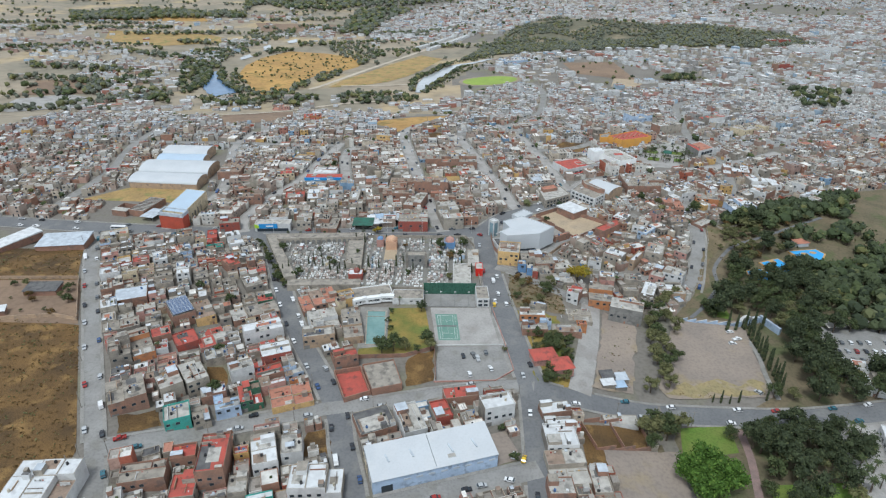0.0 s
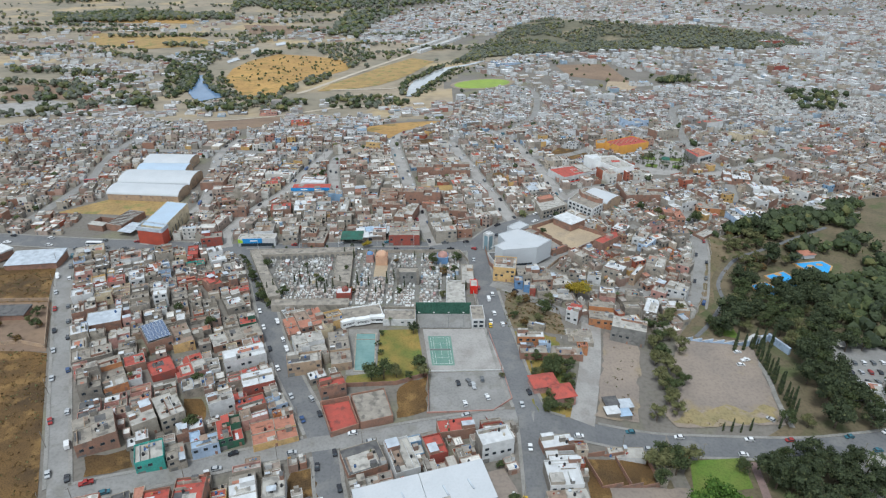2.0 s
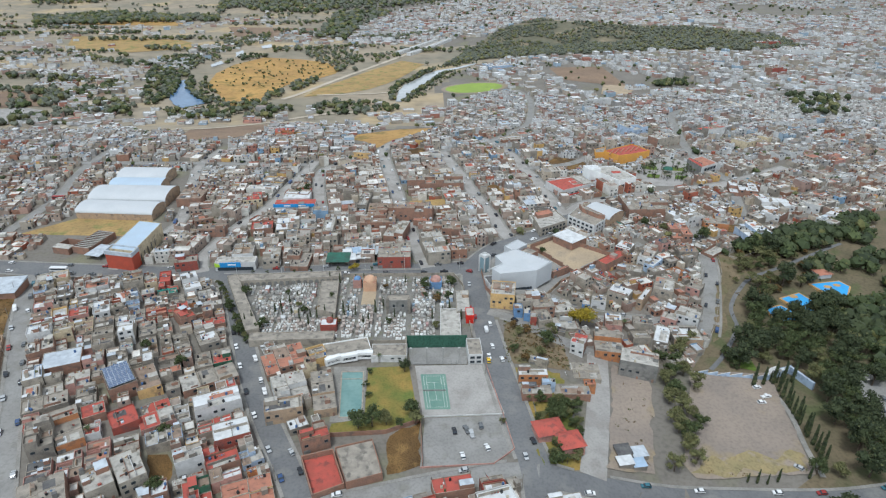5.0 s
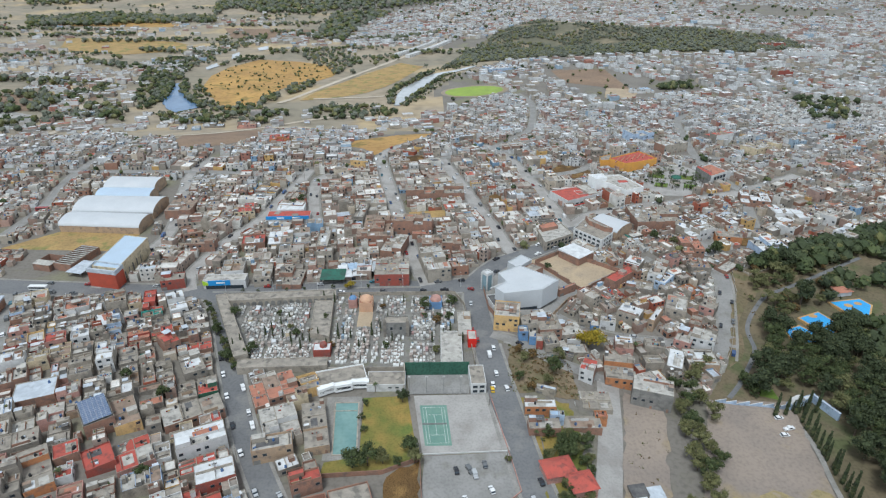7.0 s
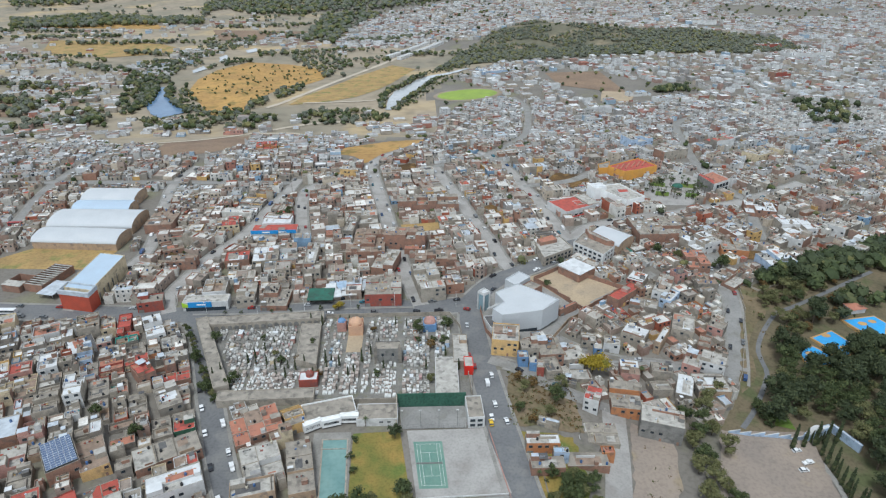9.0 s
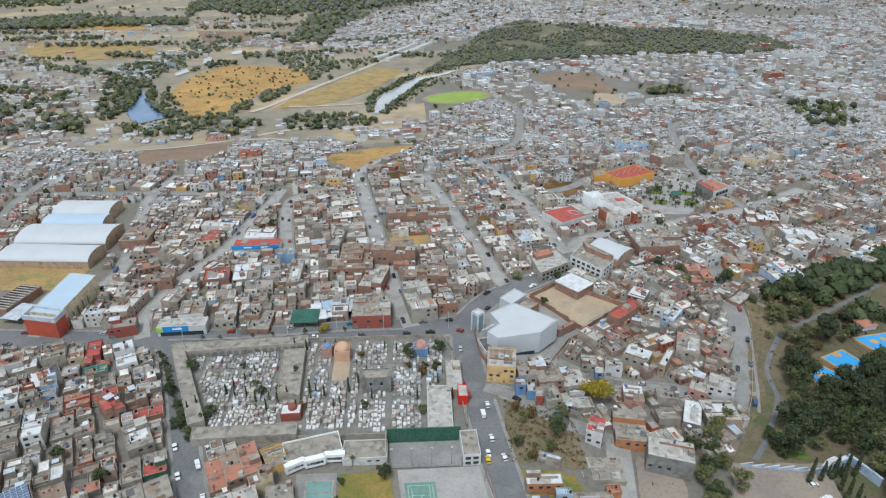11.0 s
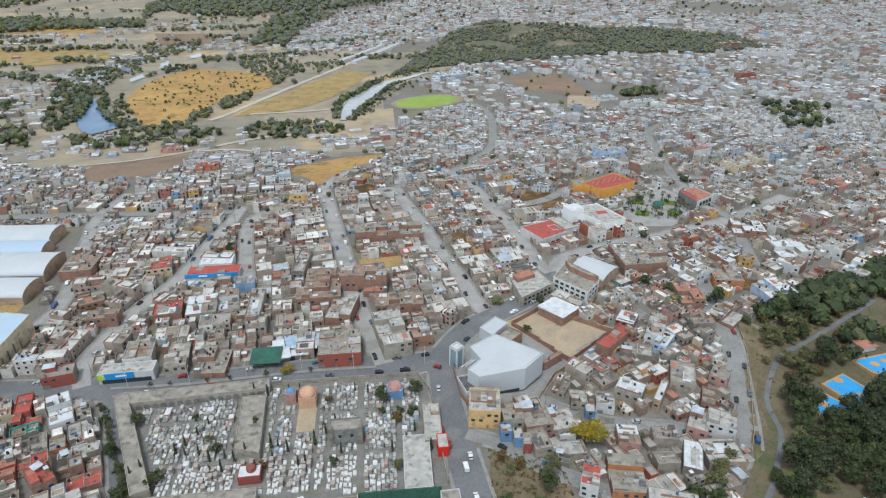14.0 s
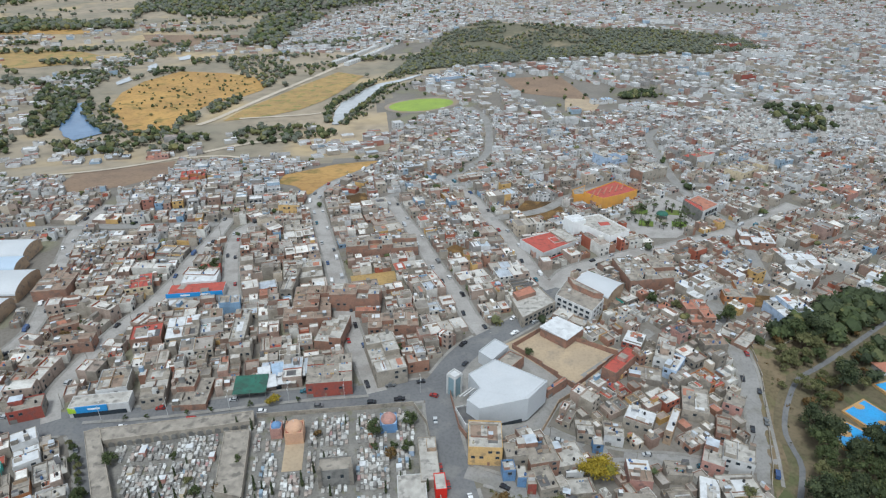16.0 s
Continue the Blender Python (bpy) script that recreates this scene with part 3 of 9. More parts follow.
def ragged(ring, by=1.2, step=3.5):
    """The outline with worn, uneven edges."""
    out = []
    for i, (x1, y1) in enumerate(ring):
        x2, y2 = ring[(i + 1) % len(ring)]
        n = max(1, int(math.hypot(x2 - x1, y2 - y1) / step))
        for k in range(n):
            x, y = x1 + (x2 - x1) * k / n, y1 + (y2 - y1) * k / n
            out.append((x + by * noise.noise((x / 4, y / 4, 0.3)), y + by * noise.noise((x / 4, y / 4, 7.7))))
    return out


def field(name, ring, material, label, category="field", lift=0.12):
    geo = Geo()
    patch(geo, ring, lift, material)
    return structure(name, geo, label, category)


field("field_west", WEST_FIELD, "dry_grass", "dry brown and golden grass field beside the street")
field("field_west_far", WEST_FIELD_FAR, "dry_grass", "dry golden grass field behind a wall", "field", 0.17)
field("yard_west", WEST_YARD, "brown_field", "walled dirt yard with low sheds", "yard", 0.22)
field("pitch_dirt", ragged(SOCCER_DIRT, 1.5), "lot_dirt", "bare dirt sports ground with yellowed edges", "dirt ground", 0.4)
field("pitch_grass", ragged([(113, 240), (162, 242), (164, 254), (152, 250), (135, 252), (120, 250)], 5.0), "straw_thin", "yellowed thin grass at the edge of the dirt ground", "grass", 0.46)
field("plot_ground", PLOTS, "dry_grass", "brown dirt plots between low walls", "dirt plots", 0.2)
field("dirt_lot", ragged(DIRT_LOT, 2.5), "lot_dirt", "empty dirt lot beside the concrete road", "dirt lot", 0.4)
field("park_ground", PARK, "park_soil", "park slope with dry grass under trees", "park ground", 0.08)
field("park_lawn_ground", PARK_SOUTH, "park_soil", "dirt and paths of the public park", "park ground", 0.08)
field("park_bank", ragged([(158, 334), (168, 342), (176, 356), (178, 368), (184, 380), (194, 392), (206, 402), (222, 408), (250, 422), (300, 446), (300, 462), (250, 440), (206, 420), (196, 424), (190, 404), (182, 388), (172, 366), (160, 340)], 1.5), "bank_soil", "bare brown bank beside the road", "bank", 0.2)
field("slope_ground", ragged(SLOPE_SCRUB, 3.0), "bank_soil", "scrubby dry slope below the lane", "slope", 0.1)
field("garden_ground", ragged(GARDEN_HOUSE, 2.5), "club_lawn", "green garden round a red-roofed house", "garden", 0.1)
field("field_yellow", YELLOW_LOT, "gold_field", "golden empty lot at the edge of the houses", "field")
field("field_brown", BROWN_LOT, "brown_field", "ploughed brown field at the edge of the town", "field")
field("shed_yard", [(-288, 457), (-262, 455), (-206, 452), (-203, 478), (-260, 484)], "straw", "yellowed grass lot in front of the arched sheds", "yard")
field("cemetery_ground", CEMETERY, "cemetery_path", "pale paved ground of the cemetery", "cemetery ground", 0.18)
field("bullring_ground", BULLRING, "sand", "sandy tan walled yard", "yard", 0.18)
field("theatre_forecourt", THEATRE, "pavement", "grey paved forecourt of the theatre", "forecourt", 0.12)
field("plaza_ground", PLAZA, "concrete_slab", "pale paved town square", "square", 0.2)
field("field_gold", FIELD_GOLD, "gold_field", "golden dry meadow by the river", "field", 0.4)
field("field_gold_north", FIELD_GOLD_NORTH, "straw", "dry yellow-brown field along the river", "field", 0.4)
field("pitch_track", [(72 + 50 * math.cos(2 * math.pi * i / 28), 996 + 38 * math.sin(2 * math.pi * i / 28)) for i in range(28)], "lot_dirt", "tan running track round the football field", "track", 0.35)
field("pitch_green", [(71 + 43 * math.cos(2 * math.pi * i / 28), 996 + 31 * math.sin(2 * math.pi * i / 28)) for i in range(28)], "pitch", "bright green oval football field", "football field", 0.4)
field("school_ground", [(204, 1109), (293, 1114), (291, 951), (208, 1013)], "brown_field", "bare brown sports ground far off", "field", 0.3)
field("school_lot", [(259, 971), (304, 956), (276, 899), (239, 904)], "sand", "tan dusty pitch far off", "field", 0.5)
field("cemetery_far_ground", FAR_CEMETERY, "concrete_slab", "pale ground of a far cemetery", "cemetery ground", 0.3)
field("depot_yard", ragged(DEPOT_YARD, 1.0), "lot_dirt", "sandy yard beside the warehouse", "yard", 0.35)
field("parking_ground", [(204, 256), (268, 262), (268, 304), (216, 302)], "concrete_road", "grey car park beside the park", "car park", 0.16)
field("park_forecourt", [(182, 219), (250, 228), (250, 150), (170, 150), (173, 180), (178, 202)], "concrete_slab", "pale paved court at the edge of the park", "forecourt", 0.24)
field("lot_south", ragged(SOUTH_LOT, 1.0), "lot_dirt", "bare grey dirt lot between brick walls", "dirt lot", 0.3)
field("field_middle", MID_FIELD, "straw", "small yellow grass lot between houses", "lot", 0.2)

for ring in GRASS_LOTS:
    field("field_lot", ragged(ring, 2.2), "dry_grass", "empty lot of dry brown grass between houses", "lot", 0.16)
water = Geo()
patch(water, ragged([(-43.4, 929), (-43, 986), (-35, 1036), (-16, 1076), (1, 1120), (16, 1144), (36, 1154), (60, 1172), (86, 1196), (90, 1188), (64, 1160), (38, 1137), (17, 1104), (4, 1064), (-8, 1024), (-22, 991), (-28, 962), (-36, 928)], 2.5, 8), 1.0, "river_sky_water", 40)
structure("water_river", water, "calm pale river reflecting the bright sky", "river")
water = Geo()
patch(water, ragged([(-366,948),(-374,965),(-368,990),(-382,1015),(-381,1040),(-390,1062),(-377,1070),(-366,1048),(-362,1022),(-344,1000),(-340,975),(-328,956),(-312,934),(-306,918),(-318,905),(-327,892),(-344,908)], 3.0, 8), 1.0, "pond_sky_water", 40)
structure("water_pond", water, "still blue pond among dark trees", "pond")
water = Geo()
for ring in ([(-367, 1307), (-359, 1331), (-343, 1266), (-356, 1266)], [(-338, 1383), (-321, 1412), (-313, 1368), (-328, 1357)], [(-380, 1186), (-373, 1225), (-359, 1200), (-372, 1167)]):
    patch(water, ragged(ring, 3.0, 8), 1.0, "river_sky_water", 40)
structure("water_channel", water, "narrow pale channel between trees", "channel")
field("hill_ground", HILL_WOOD, "hill_scrub", "scrubby dark slope under the hill wood", "hillside", 0.3)

field("cliff_ground", [(-640, 985), (-560, 1000), (-470, 985), (-455, 935), (-520, 905), (-610, 890)], "brown_field", "red-brown cut bank far off", "bank", 0.5)
field("quarry_ground", [(-600, 870), (-545, 900), (-500, 880), (-500, 815), (-540, 760), (-590, 800)], "concrete_slab", "pale dug ground far off", "dig", 0.55)
field("strip_field", [(-700, 1330), (-560, 1290), (-430, 1360), (-520, 1440), (-760, 1480)], "straw", "straw-coloured far field", "field", 0.5)
field("strip_field_far", [(-1000, 1340), (-790, 1410), (-700, 1330), (-840, 1260)], "lot_dirt", "pale bare far field", "field", 0.5)
field("strip_field_north", [(-420, 1500), (-180, 1520), (-160, 1640), (-480, 1660)], "brown_field", "brown far field", "field", 0.5)
field("strip_field_gold", [(-900, 1700), (-600, 1680), (-620, 1760), (-940, 1800)], "gold_field", "golden far field", "field", 0.5)

# ---- houses ----
UNITS = {}


def unit(name, make):
    if name not in UNITS:
        geo = Geo()
        make(geo)
        UNITS[name] = geo.mesh(name)
    return UNITS[name]


def make_window(geo):
    """A framed pane, its glass set back, all of one piece."""
    w, h, e, out = 0.82, 1.3, 0.05, -0.06
    frame = [(-w, out, -0.06), (w, out, -0.06), (w, out, h), (-w, out, h)]
    pane = [(-w + e, out, 0.04), (w - e, out, 0.04), (w - e, out, h - e), (-w + e, out, h - e)]
    deep = [(x, -0.03, z) for x, _, z in pane]
    back = [(x, 0.05, z) for x, _, z in frame]
    n = len(geo.v)
    geo.v.extend(frame + pane + deep + back)
    white, glass = geo.slot("wall_grey"), geo.slot("dark_glass")
    for i in range(4):
        j = (i + 1) % 4
        geo.f.extend([(n + i, n + j, n + 4 + j, n + 4 + i), (n + 4 + i, n + 4 + j, n + 8 + j, n + 8 + i), (n + 12 + i, n + 12 + j, n + j, n + i)])
        geo.m.extend([white] * 3)
    geo.f.append((n + 8, n + 9, n + 10, n + 11))
    geo.m.append(glass)


def make_door(geo):
    geo.box(0, 0, 0, 1.0, 0.12, 2.05, "wall_brick")


def make_lid(geo):
    geo.tube((0, 0, 0), (0, 0, 0.09), 0.24, 0.2, "plastic_black", 10)


def make_stub(geo):
    geo.box(0, 0, 0, 0.3, 0.3, 1.7, "wall_block")


def make_gate(geo):
    geo.box(0, 0, 0, 2.8, 0.12, 2.3, "wall_grey")


def make_tank(colour):
    def make(geo):
        for (z0, r0), (z1, r1) in zip(((0, 0.52), (1.0, 0.55), (1.25, 0.38)), ((1.0, 0.55), (1.25, 0.38), (1.42, 0.18))):
            geo.tube((0, 0, z0), (0, 0, z1), r0, r1, colour, 10)
    return make


def inset(ring, by):
    cx, cy = sum(p[0] for p in ring) / len(ring), sum(p[1] for p in ring) / len(ring)
    out = []
    for i, (x, y) in enumerate(ring):
        (x0, y0), (x1, y1) = ring[i - 1], ring[(i + 1) % len(ring)]
        a, b = Vector((x - x0, y - y0)).normalized(), Vector((x1 - x, y1 - y)).normalized()
        n = Vector((-a.y, a.x)) + Vector((-b.y, b.x))
        n *= by / max(0.3, 1 + a.dot(b))
        out.append((x + n.x, y + n.y))
    return out


# a map of the ground already taken, one cell a metre
X0, X1, Y0, Y1 = -480, 930, 90, 1260
TAKEN = np.zeros((Y1 - Y0, X1 - X0), dtype=bool)
grid_y, grid_x = np.mgrid[Y0:Y1, X0:X1] + 0.5


def mark_ring(ring):
    hit = np.zeros(TAKEN.shape, dtype=bool)
    for i in range(len(ring)):
        (x1, y1), (x2, y2) = ring[i - 1], ring[i]
        if y1 != y2:
            hit ^= ((y1 > grid_y) != (y2 > grid_y)) & (grid_x < (x2 - x1) * (grid_y - y1) / (y2 - y1) + x1)
    TAKEN[hit] = True


def mark_house(x, y, w, d, turn):
    c, s = math.cos(turn), math.sin(turn)
    for i in range(int(w / 0.6) + 1):
        for j in range(int(d / 0.6) + 1):
            u, v = min(i * 0.6, w) - w / 2, min(j * 0.6, d) - d / 2
            px, py = int(x + u * c - v * s - X0), int(y + u * s + v * c - Y0)
            if 0 <= py < TAKEN.shape[0] and 0 <= px < TAKEN.shape[1]:
                TAKEN[py, px] = True


for ring in OPEN:
    mark_ring(ring)
for line, width, _ in ROADS.values():
    for px, py in rounded(line, 1.0):
        a, b, r = int(px - X0), int(py - Y0), int(width / 2 + 1.9)
        yy, xx = np.mgrid[-r:r + 1, -r:r + 1]
        disc = xx * xx + yy * yy <= (width / 2 + 1.6) ** 2
        rows_, cols_ = (b + yy)[disc], (a + xx)[disc]
        good = (rows_ >= 0) & (rows_ < TAKEN.shape[0]) & (cols_ >= 0) & (cols_ < TAKEN.shape[1])
        TAKEN[rows_[good], cols_[good]] = True
WORDS = {"brick": "bare brick", "block": "grey block", "plaster": "grey plastered", "white": "white", "cream": "cream", "tan": "tan", "yellow": "yellow", "orange": "orange", "pink": "faded pink",
         "red": "red", "teal": "teal", "blue": "blue", "paleblue": "pale blue", "green": "dark green", "grey": "dark grey"}
ROOF_WORDS = {"concrete": "grey concrete", "pale": "pale grey", "white": "white coated", "red": "red coated", "terracotta": "terracotta", "brown": "brown", "dark": "dark", "steel": "sheet-metal",
              "blue": "bluish sheet", "green": "green"}


def plan(w, d, h, rng, solid=False):
    """The blocks a house has grown from: (u0, v0, u1, v1, height, rim), some low, some an open patio."""
    a, b = w / 2, d / 2

    def rim():
        return rng.choice((0.25, 0.4, 0.4, 0.6, 0.9, 1.1))

    def low():
        k = rng.random()
        return (h, rim()) if k < 0.25 else (max(2.7, h - 2.8), rim()) if k < 0.75 else (0.45, 2.3)

    if solid or w * d < 24:
        return [(-a, -b, a, b, h, rim())]
    if w * d > 190:
        nx, ny = max(1, round(w / 7.5)), max(1, round(d / 8.0))
        us = [-a] + [-a + w * (i + rng.uniform(-0.16, 0.16)) / nx for i in range(1, nx)] + [a]
        vs = [-b] + [-b + d * (j + rng.uniform(-0.16, 0.16)) / ny for j in range(1, ny)] + [b]
        out = []
        for i in range(nx):
            for j in range(ny):
                k = rng.random()
                top = h + rng.uniform(0, 0.05) if k < 0.5 else h + rng.uniform(-0.5, 0.4) if k < 0.75 else max(2.7, h - 2.8)
                out.append((us[i], vs[j], us[i + 1], vs[j + 1], top, rng.choice((0.1, 0.15, 0.25, 0.4))))
        return out
    if d > 1.3 * w or rng.random() < 0.35:
        n = 2 if d < 13 else rng.choice((2, 3, 3))
        vs = [-b] + [-b + d * (j + rng.uniform(-0.18, 0.18)) / n for j in range(1, n)] + [b]
        out = []
        for j in range(n):
            k = rng.random()
            top, rise = (h, rim()) if j == 0 or k < 0.45 else (max(2.7, h - 2.8), rim()) if k < 0.8 else (0.45, 2.0)
            if top < 1 or (w > 6 and rng.random() < 0.25):
                cut = rng.uniform(-0.2, 0.2) * w
                out += [(-a, vs[j], cut, vs[j + 1], top, rise), (cut, vs[j], a, vs[j + 1], max(2.7, h - 2.8) - 0.05, rim())]
            else:
                out.append((-a, vs[j], a, vs[j + 1], top + 0.02 * j, rise))
        return out
    style = rng.random()
    cut, side = -b + d * rng.uniform(0.42, 0.66), -a + w * rng.uniform(0.38, 0.62)
    if style < 0.45:
        one, two = low(), low()
        if rng.random() < 0.5:
            one = (h, rim())
        return [(-a, -b, a, cut, h, rim()), (-a, cut, side, b, *one), (side, cut, a, b, *two)]
    if style < 0.65:
        return [(-a, -b, side, b, h, rim()), (side, -b, a, cut, *low()), (side, cut, a, b, h - 0.3, rim())]
    if style < 0.85:
        return [(-a, -b, a, cut, *((max(2.7, h - 2.8), rim()) if rng.random() < 0.5 else (h, rim()))), (-a, cut, a, b, h, rim())]
    return [(-a, -b, a, b, h, rim())]


def corners(u0, v0, u1, v1):
    return [(u0, v0), (u1, v0), (u1, v1), (u0, v1)]


def house(x, y, turn, w, d, h, roof="concrete", wall="plaster", seed=0, upper=None, tanks=None, solar=False, parapet=None, name="house"):
    """A town house grown in blocks: walls with windows, doors, parapets round sunken roofs, patios, water tanks, column stubs and roof clutter."""
    rng = random.Random(seed * 7919 + int(x * 13) + int(y * 31))
    z = min(ground_z(x, y), *(ground_z(*p) for p in rect(x, y, w, d, radians(turn)))) - 0.05
    floors = max(1, round(h / 3.0))
    h += rng.uniform(0.0, 0.12)
    ob = thing(name, x, y, z, turn, f"{WORDS[wall]} {('one', 'two', 'three', 'four', 'five')[min(4, floors - 1)]}-storey house with flat {ROOF_WORDS[roof]} roof", "house", "town houses")
    blocks = plan(w, d, h, rng, solar or upper is False or (500 <= seed < 900 and w * d < 230 and rng.random() < 0.7))
    side = "wall_" + rng.choice(("brick", "block", "plaster", "plaster", "block")) if rng.random() < 0.6 and wall not in ("brick", "block") else "wall_" + wall
    bits = Geo()
    for k, (u0, v0, u1, v1, top, rise) in enumerate(blocks):
        ring = corners(u0, v0, u1, v1)
        if parapet is not None and top > 1:
            rise = parapet
        inner = inset(ring, 0.17)
        body, n = Geo(), 4
        body.prism(ring, 0, top + rise, "wall_" + wall)
        body.f.pop(), body.m.pop()
        for f in (1, 2, 3):
            body.m[f] = body.slot(side)
        body.v.extend([(px, py, top + rise) for px, py in inner] + [(px, py, top - 0.2) for px, py in inner])
        for i in range(4):
            j = (i + 1) % 4
            body.f.extend([(4 + i, 4 + j, 8 + j, 8 + i), (8 + i, 8 + j, 12 + j, 12 + i)])
            body.m.extend([body.slot("wall_" + wall if rise > 0.5 else "wall_plaster")] * 2)
        part("wall", body, ob)
        kind = roof if k == 0 or rng.random() < (0.85 if seed >= 500 else 0.5) else rng.choice(("concrete", "concrete", "pale", "brown"))
        cover = Geo()
        cover.prism(inset(ring, 0.15), top - 0.16, top, "roof_" + kind if top > 1 else "concrete_road")
        part("roof" if top > 1 else "patio", cover, ob)
        roof_bits(bits, rng, u0, v0, u1, v1, top, max(1, min(9, int((u1 - u0) * (v1 - v0) / (rng.uniform(9, 16) if seed < 500 else 22)))) if tanks != 0 else 1, lambda u, v: (u, v))
    if bits.f:
        tagged(part("roof_clutter", bits, ob), kind="stuff")
    high = max(blocks, key=lambda q: (q[4], (q[2] - q[0]) * (q[3] - q[1])))
    if rng.random() < 0.16:
        for u in (high[0] + 0.2, high[2] - 0.2):
            for v in (high[1] + 0.2, high[3] - 0.2):
                if rng.random() < 0.8:
                    part("column_stub", unit("column_stub", make_stub), ob, at=pose(u, v, high[4], 0, 0, 0))
    pane, door, gate = unit("window", make_window), unit("door", make_door), unit("gate", make_gate)
    count = 0
    for face, span, out in ((0, w, d / 2), (1, d, w / 2), (2, w, d / 2), (3, d, w / 2)):
        if face in (1, 3) and rng.random() < 0.55:
            continue
        spots = max(1, int(span / 3.2))
        for level in range(floors):
            for k in range(spots):
                if rng.random() < 0.3 or count > (5 if seed >= 500 else 2):
                    continue
                o = (k + 0.5) * span / spots - span / 2 + rng.uniform(-0.3, 0.3)
                if level == 0 and face == 0:
                    if k % 2 == 0:
                        part("gate" if span > 6 and k == 0 else "door", gate if span > 6 and k == 0 else door, ob, at=pose(o, -out - 0.02, 0))
                        count += 1
                    continue
                u, v = ((o, -out + 0.3), (out - 0.3, o), (-o, out - 0.3), (-out + 0.3, -o))[face]
                if any(q[0] <= u <= q[2] and q[1] <= v <= q[3] and level * 2.9 + 2.55 < q[4] for q in blocks):
                    part("window", pane, ob, at=pose(0, 0, 0, 0, 0, 90 * face) @ pose(o, -out - 0.02, level * 2.9 + 1.1))
                    count += 1
    stand = high[4]
    hu, hv, hw, hd = (high[0] + high[2]) / 2, (high[1] + high[3]) / 2, high[2] - high[0], high[3] - high[1]
    if upper is None and rng.random() < 0.5 and hw > 4 and hd > 4:
        uw, ud = min(hw * rng.uniform(0.35, 0.6), 5.5), min(hd * rng.uniform(0.3, 0.5), 5.0)
        hut = Geo()
        hut.box(hu + (hw - uw) / 2 * rng.choice((-0.93, 0.93)), hv + (hd - ud) / 2 * rng.choice((-0.93, 0.93)), stand, uw, ud, 2.4, "wall_" + rng.choice((wall, "brick", "plaster")), top="roof_" + rng.choice(("concrete", "pale", "steel", roof)))
        part("stair_hut", hut, ob)
    for k in range((rng.choice((0, 1, 1, 2)) if seed >= 500 else rng.choice((0, 1))) if tanks is None else tanks):
        colour = rng.choice(("plastic_black", "plastic_black", "plastic_black", "plastic_blue", "plastic_beige", "plastic_beige"))
        tank = part("water_tank", unit("tank_" + colour, make_tank(colour)), ob, at=pose(hu + rng.uniform(-0.38, 0.38) * hw, hv + rng.uniform(-0.38, 0.38) * hd, stand))
        if seed >= 500:
            part("lid", unit("tank_lid", make_lid), tank, at=pose(0, 0, 1.41))
    for k in range(rng.choice((0, 0, 1)) if tanks is None else 0):
        q = rng.choice(blocks)
        item, what = Geo(), rng.random()
        at = pose((q[0] + q[2]) / 2 + rng.uniform(-0.25, 0.25) * (q[2] - q[0]), (q[1] + q[3]) / 2 + rng.uniform(-0.25, 0.25) * (q[3] - q[1]), q[4], 0, 0, rng.choice((0, 0, 90, 12)))
        if what < 0.35:
            a, b, c = rng.uniform(1.4, 2.6), rng.uniform(1.0, 1.7), rng.uniform(1.9, 2.3)
            for u in (-a + 0.06, a - 0.06):
                for v in (-b + 0.06, b - 0.06):
                    item.box(u, v, 0, 0.09, 0.09, c, "metal_pole")
            item.prism([(-a, -b), (a, -b), (a, b), (-a, b)], c, [c + 0.06, c + 0.06, c + 0.35, c + 0.35], rng.choice(("roof_steel", "roof_steel", "roof_dark", "roof_brown", "roof_pale", "roof_pale")), bottom=True)
            part("awning", item, ob, at=at)
        elif what < 0.6:
            for v in (-1.8, 1.8):
                item.tube((0, v, 0), (0, v, 1.9), 0.04, 0.04, "metal_pole", 5)
            for m in range(5):
                item.box(0, -1.5 + 0.72 * m, rng.uniform(0.7, 1.1), 0.05, 0.55, 0.75, rng.choice(("wall_white", "wall_red", "wall_blue", "wall_pink", "wall_grey", "wall_teal")), bottom=True)
            part("washing_line", item, ob, at=at)
        else:
            item.box(0, 0, 0, rng.uniform(0.6, 2.0), rng.uniform(0.6, 1.5), rng.uniform(0.2, 0.9), rng.choice(("wall_brick", "roof_steel", "wall_white", "wall_block", "roof_dark", "roof_brown")))
            item.box(rng.uniform(-1, 1), rng.uniform(0.8, 1.4), 0, rng.uniform(0.4, 1.1), rng.uniform(0.4, 0.9), rng.uniform(0.3, 0.8), rng.choice(("wall_brick", "plastic_blue", "wall_block", "roof_dark")), 0.5)
            part("roof_clutter", item, ob, at=at)
    if solar:
        nx, ny = int((w - 1) / 1.75), int((d - 1) / 1.3)
        cells = Geo()
        cells.prism(rect(0, 0, 1.68, 1.2), 0, [0.05, 0.05, 0.1, 0.1], "roof_steel", bottom=True)
        cells.prism(rect(0, 0, 1.54, 1.06), 0.06, [0.062, 0.062, 0.108, 0.108], "solar_cell")
        panel = cells.mesh("solar_panel")
        for i in range(nx):
            for j in range(ny):
                part("solar_panel", panel, ob, at=pose((i - (nx - 1) / 2) * 1.75, (j - (ny - 1) / 2) * 1.3, h + 0.9 + 0.05 * j))
        rack = Geo()
        for i in range(nx + 1):
            for j in (0, ny - 1):
                rack.box((i - nx / 2) * 1.7, (j - (ny - 1) / 2) * 1.3, h - 0.02, 0.09, 0.09, 0.93 + 0.05 * j, "metal_pole")
        part("panel_rack", rack, ob)
    mark_house(x, y, w, d, radians(turn))
    return ob


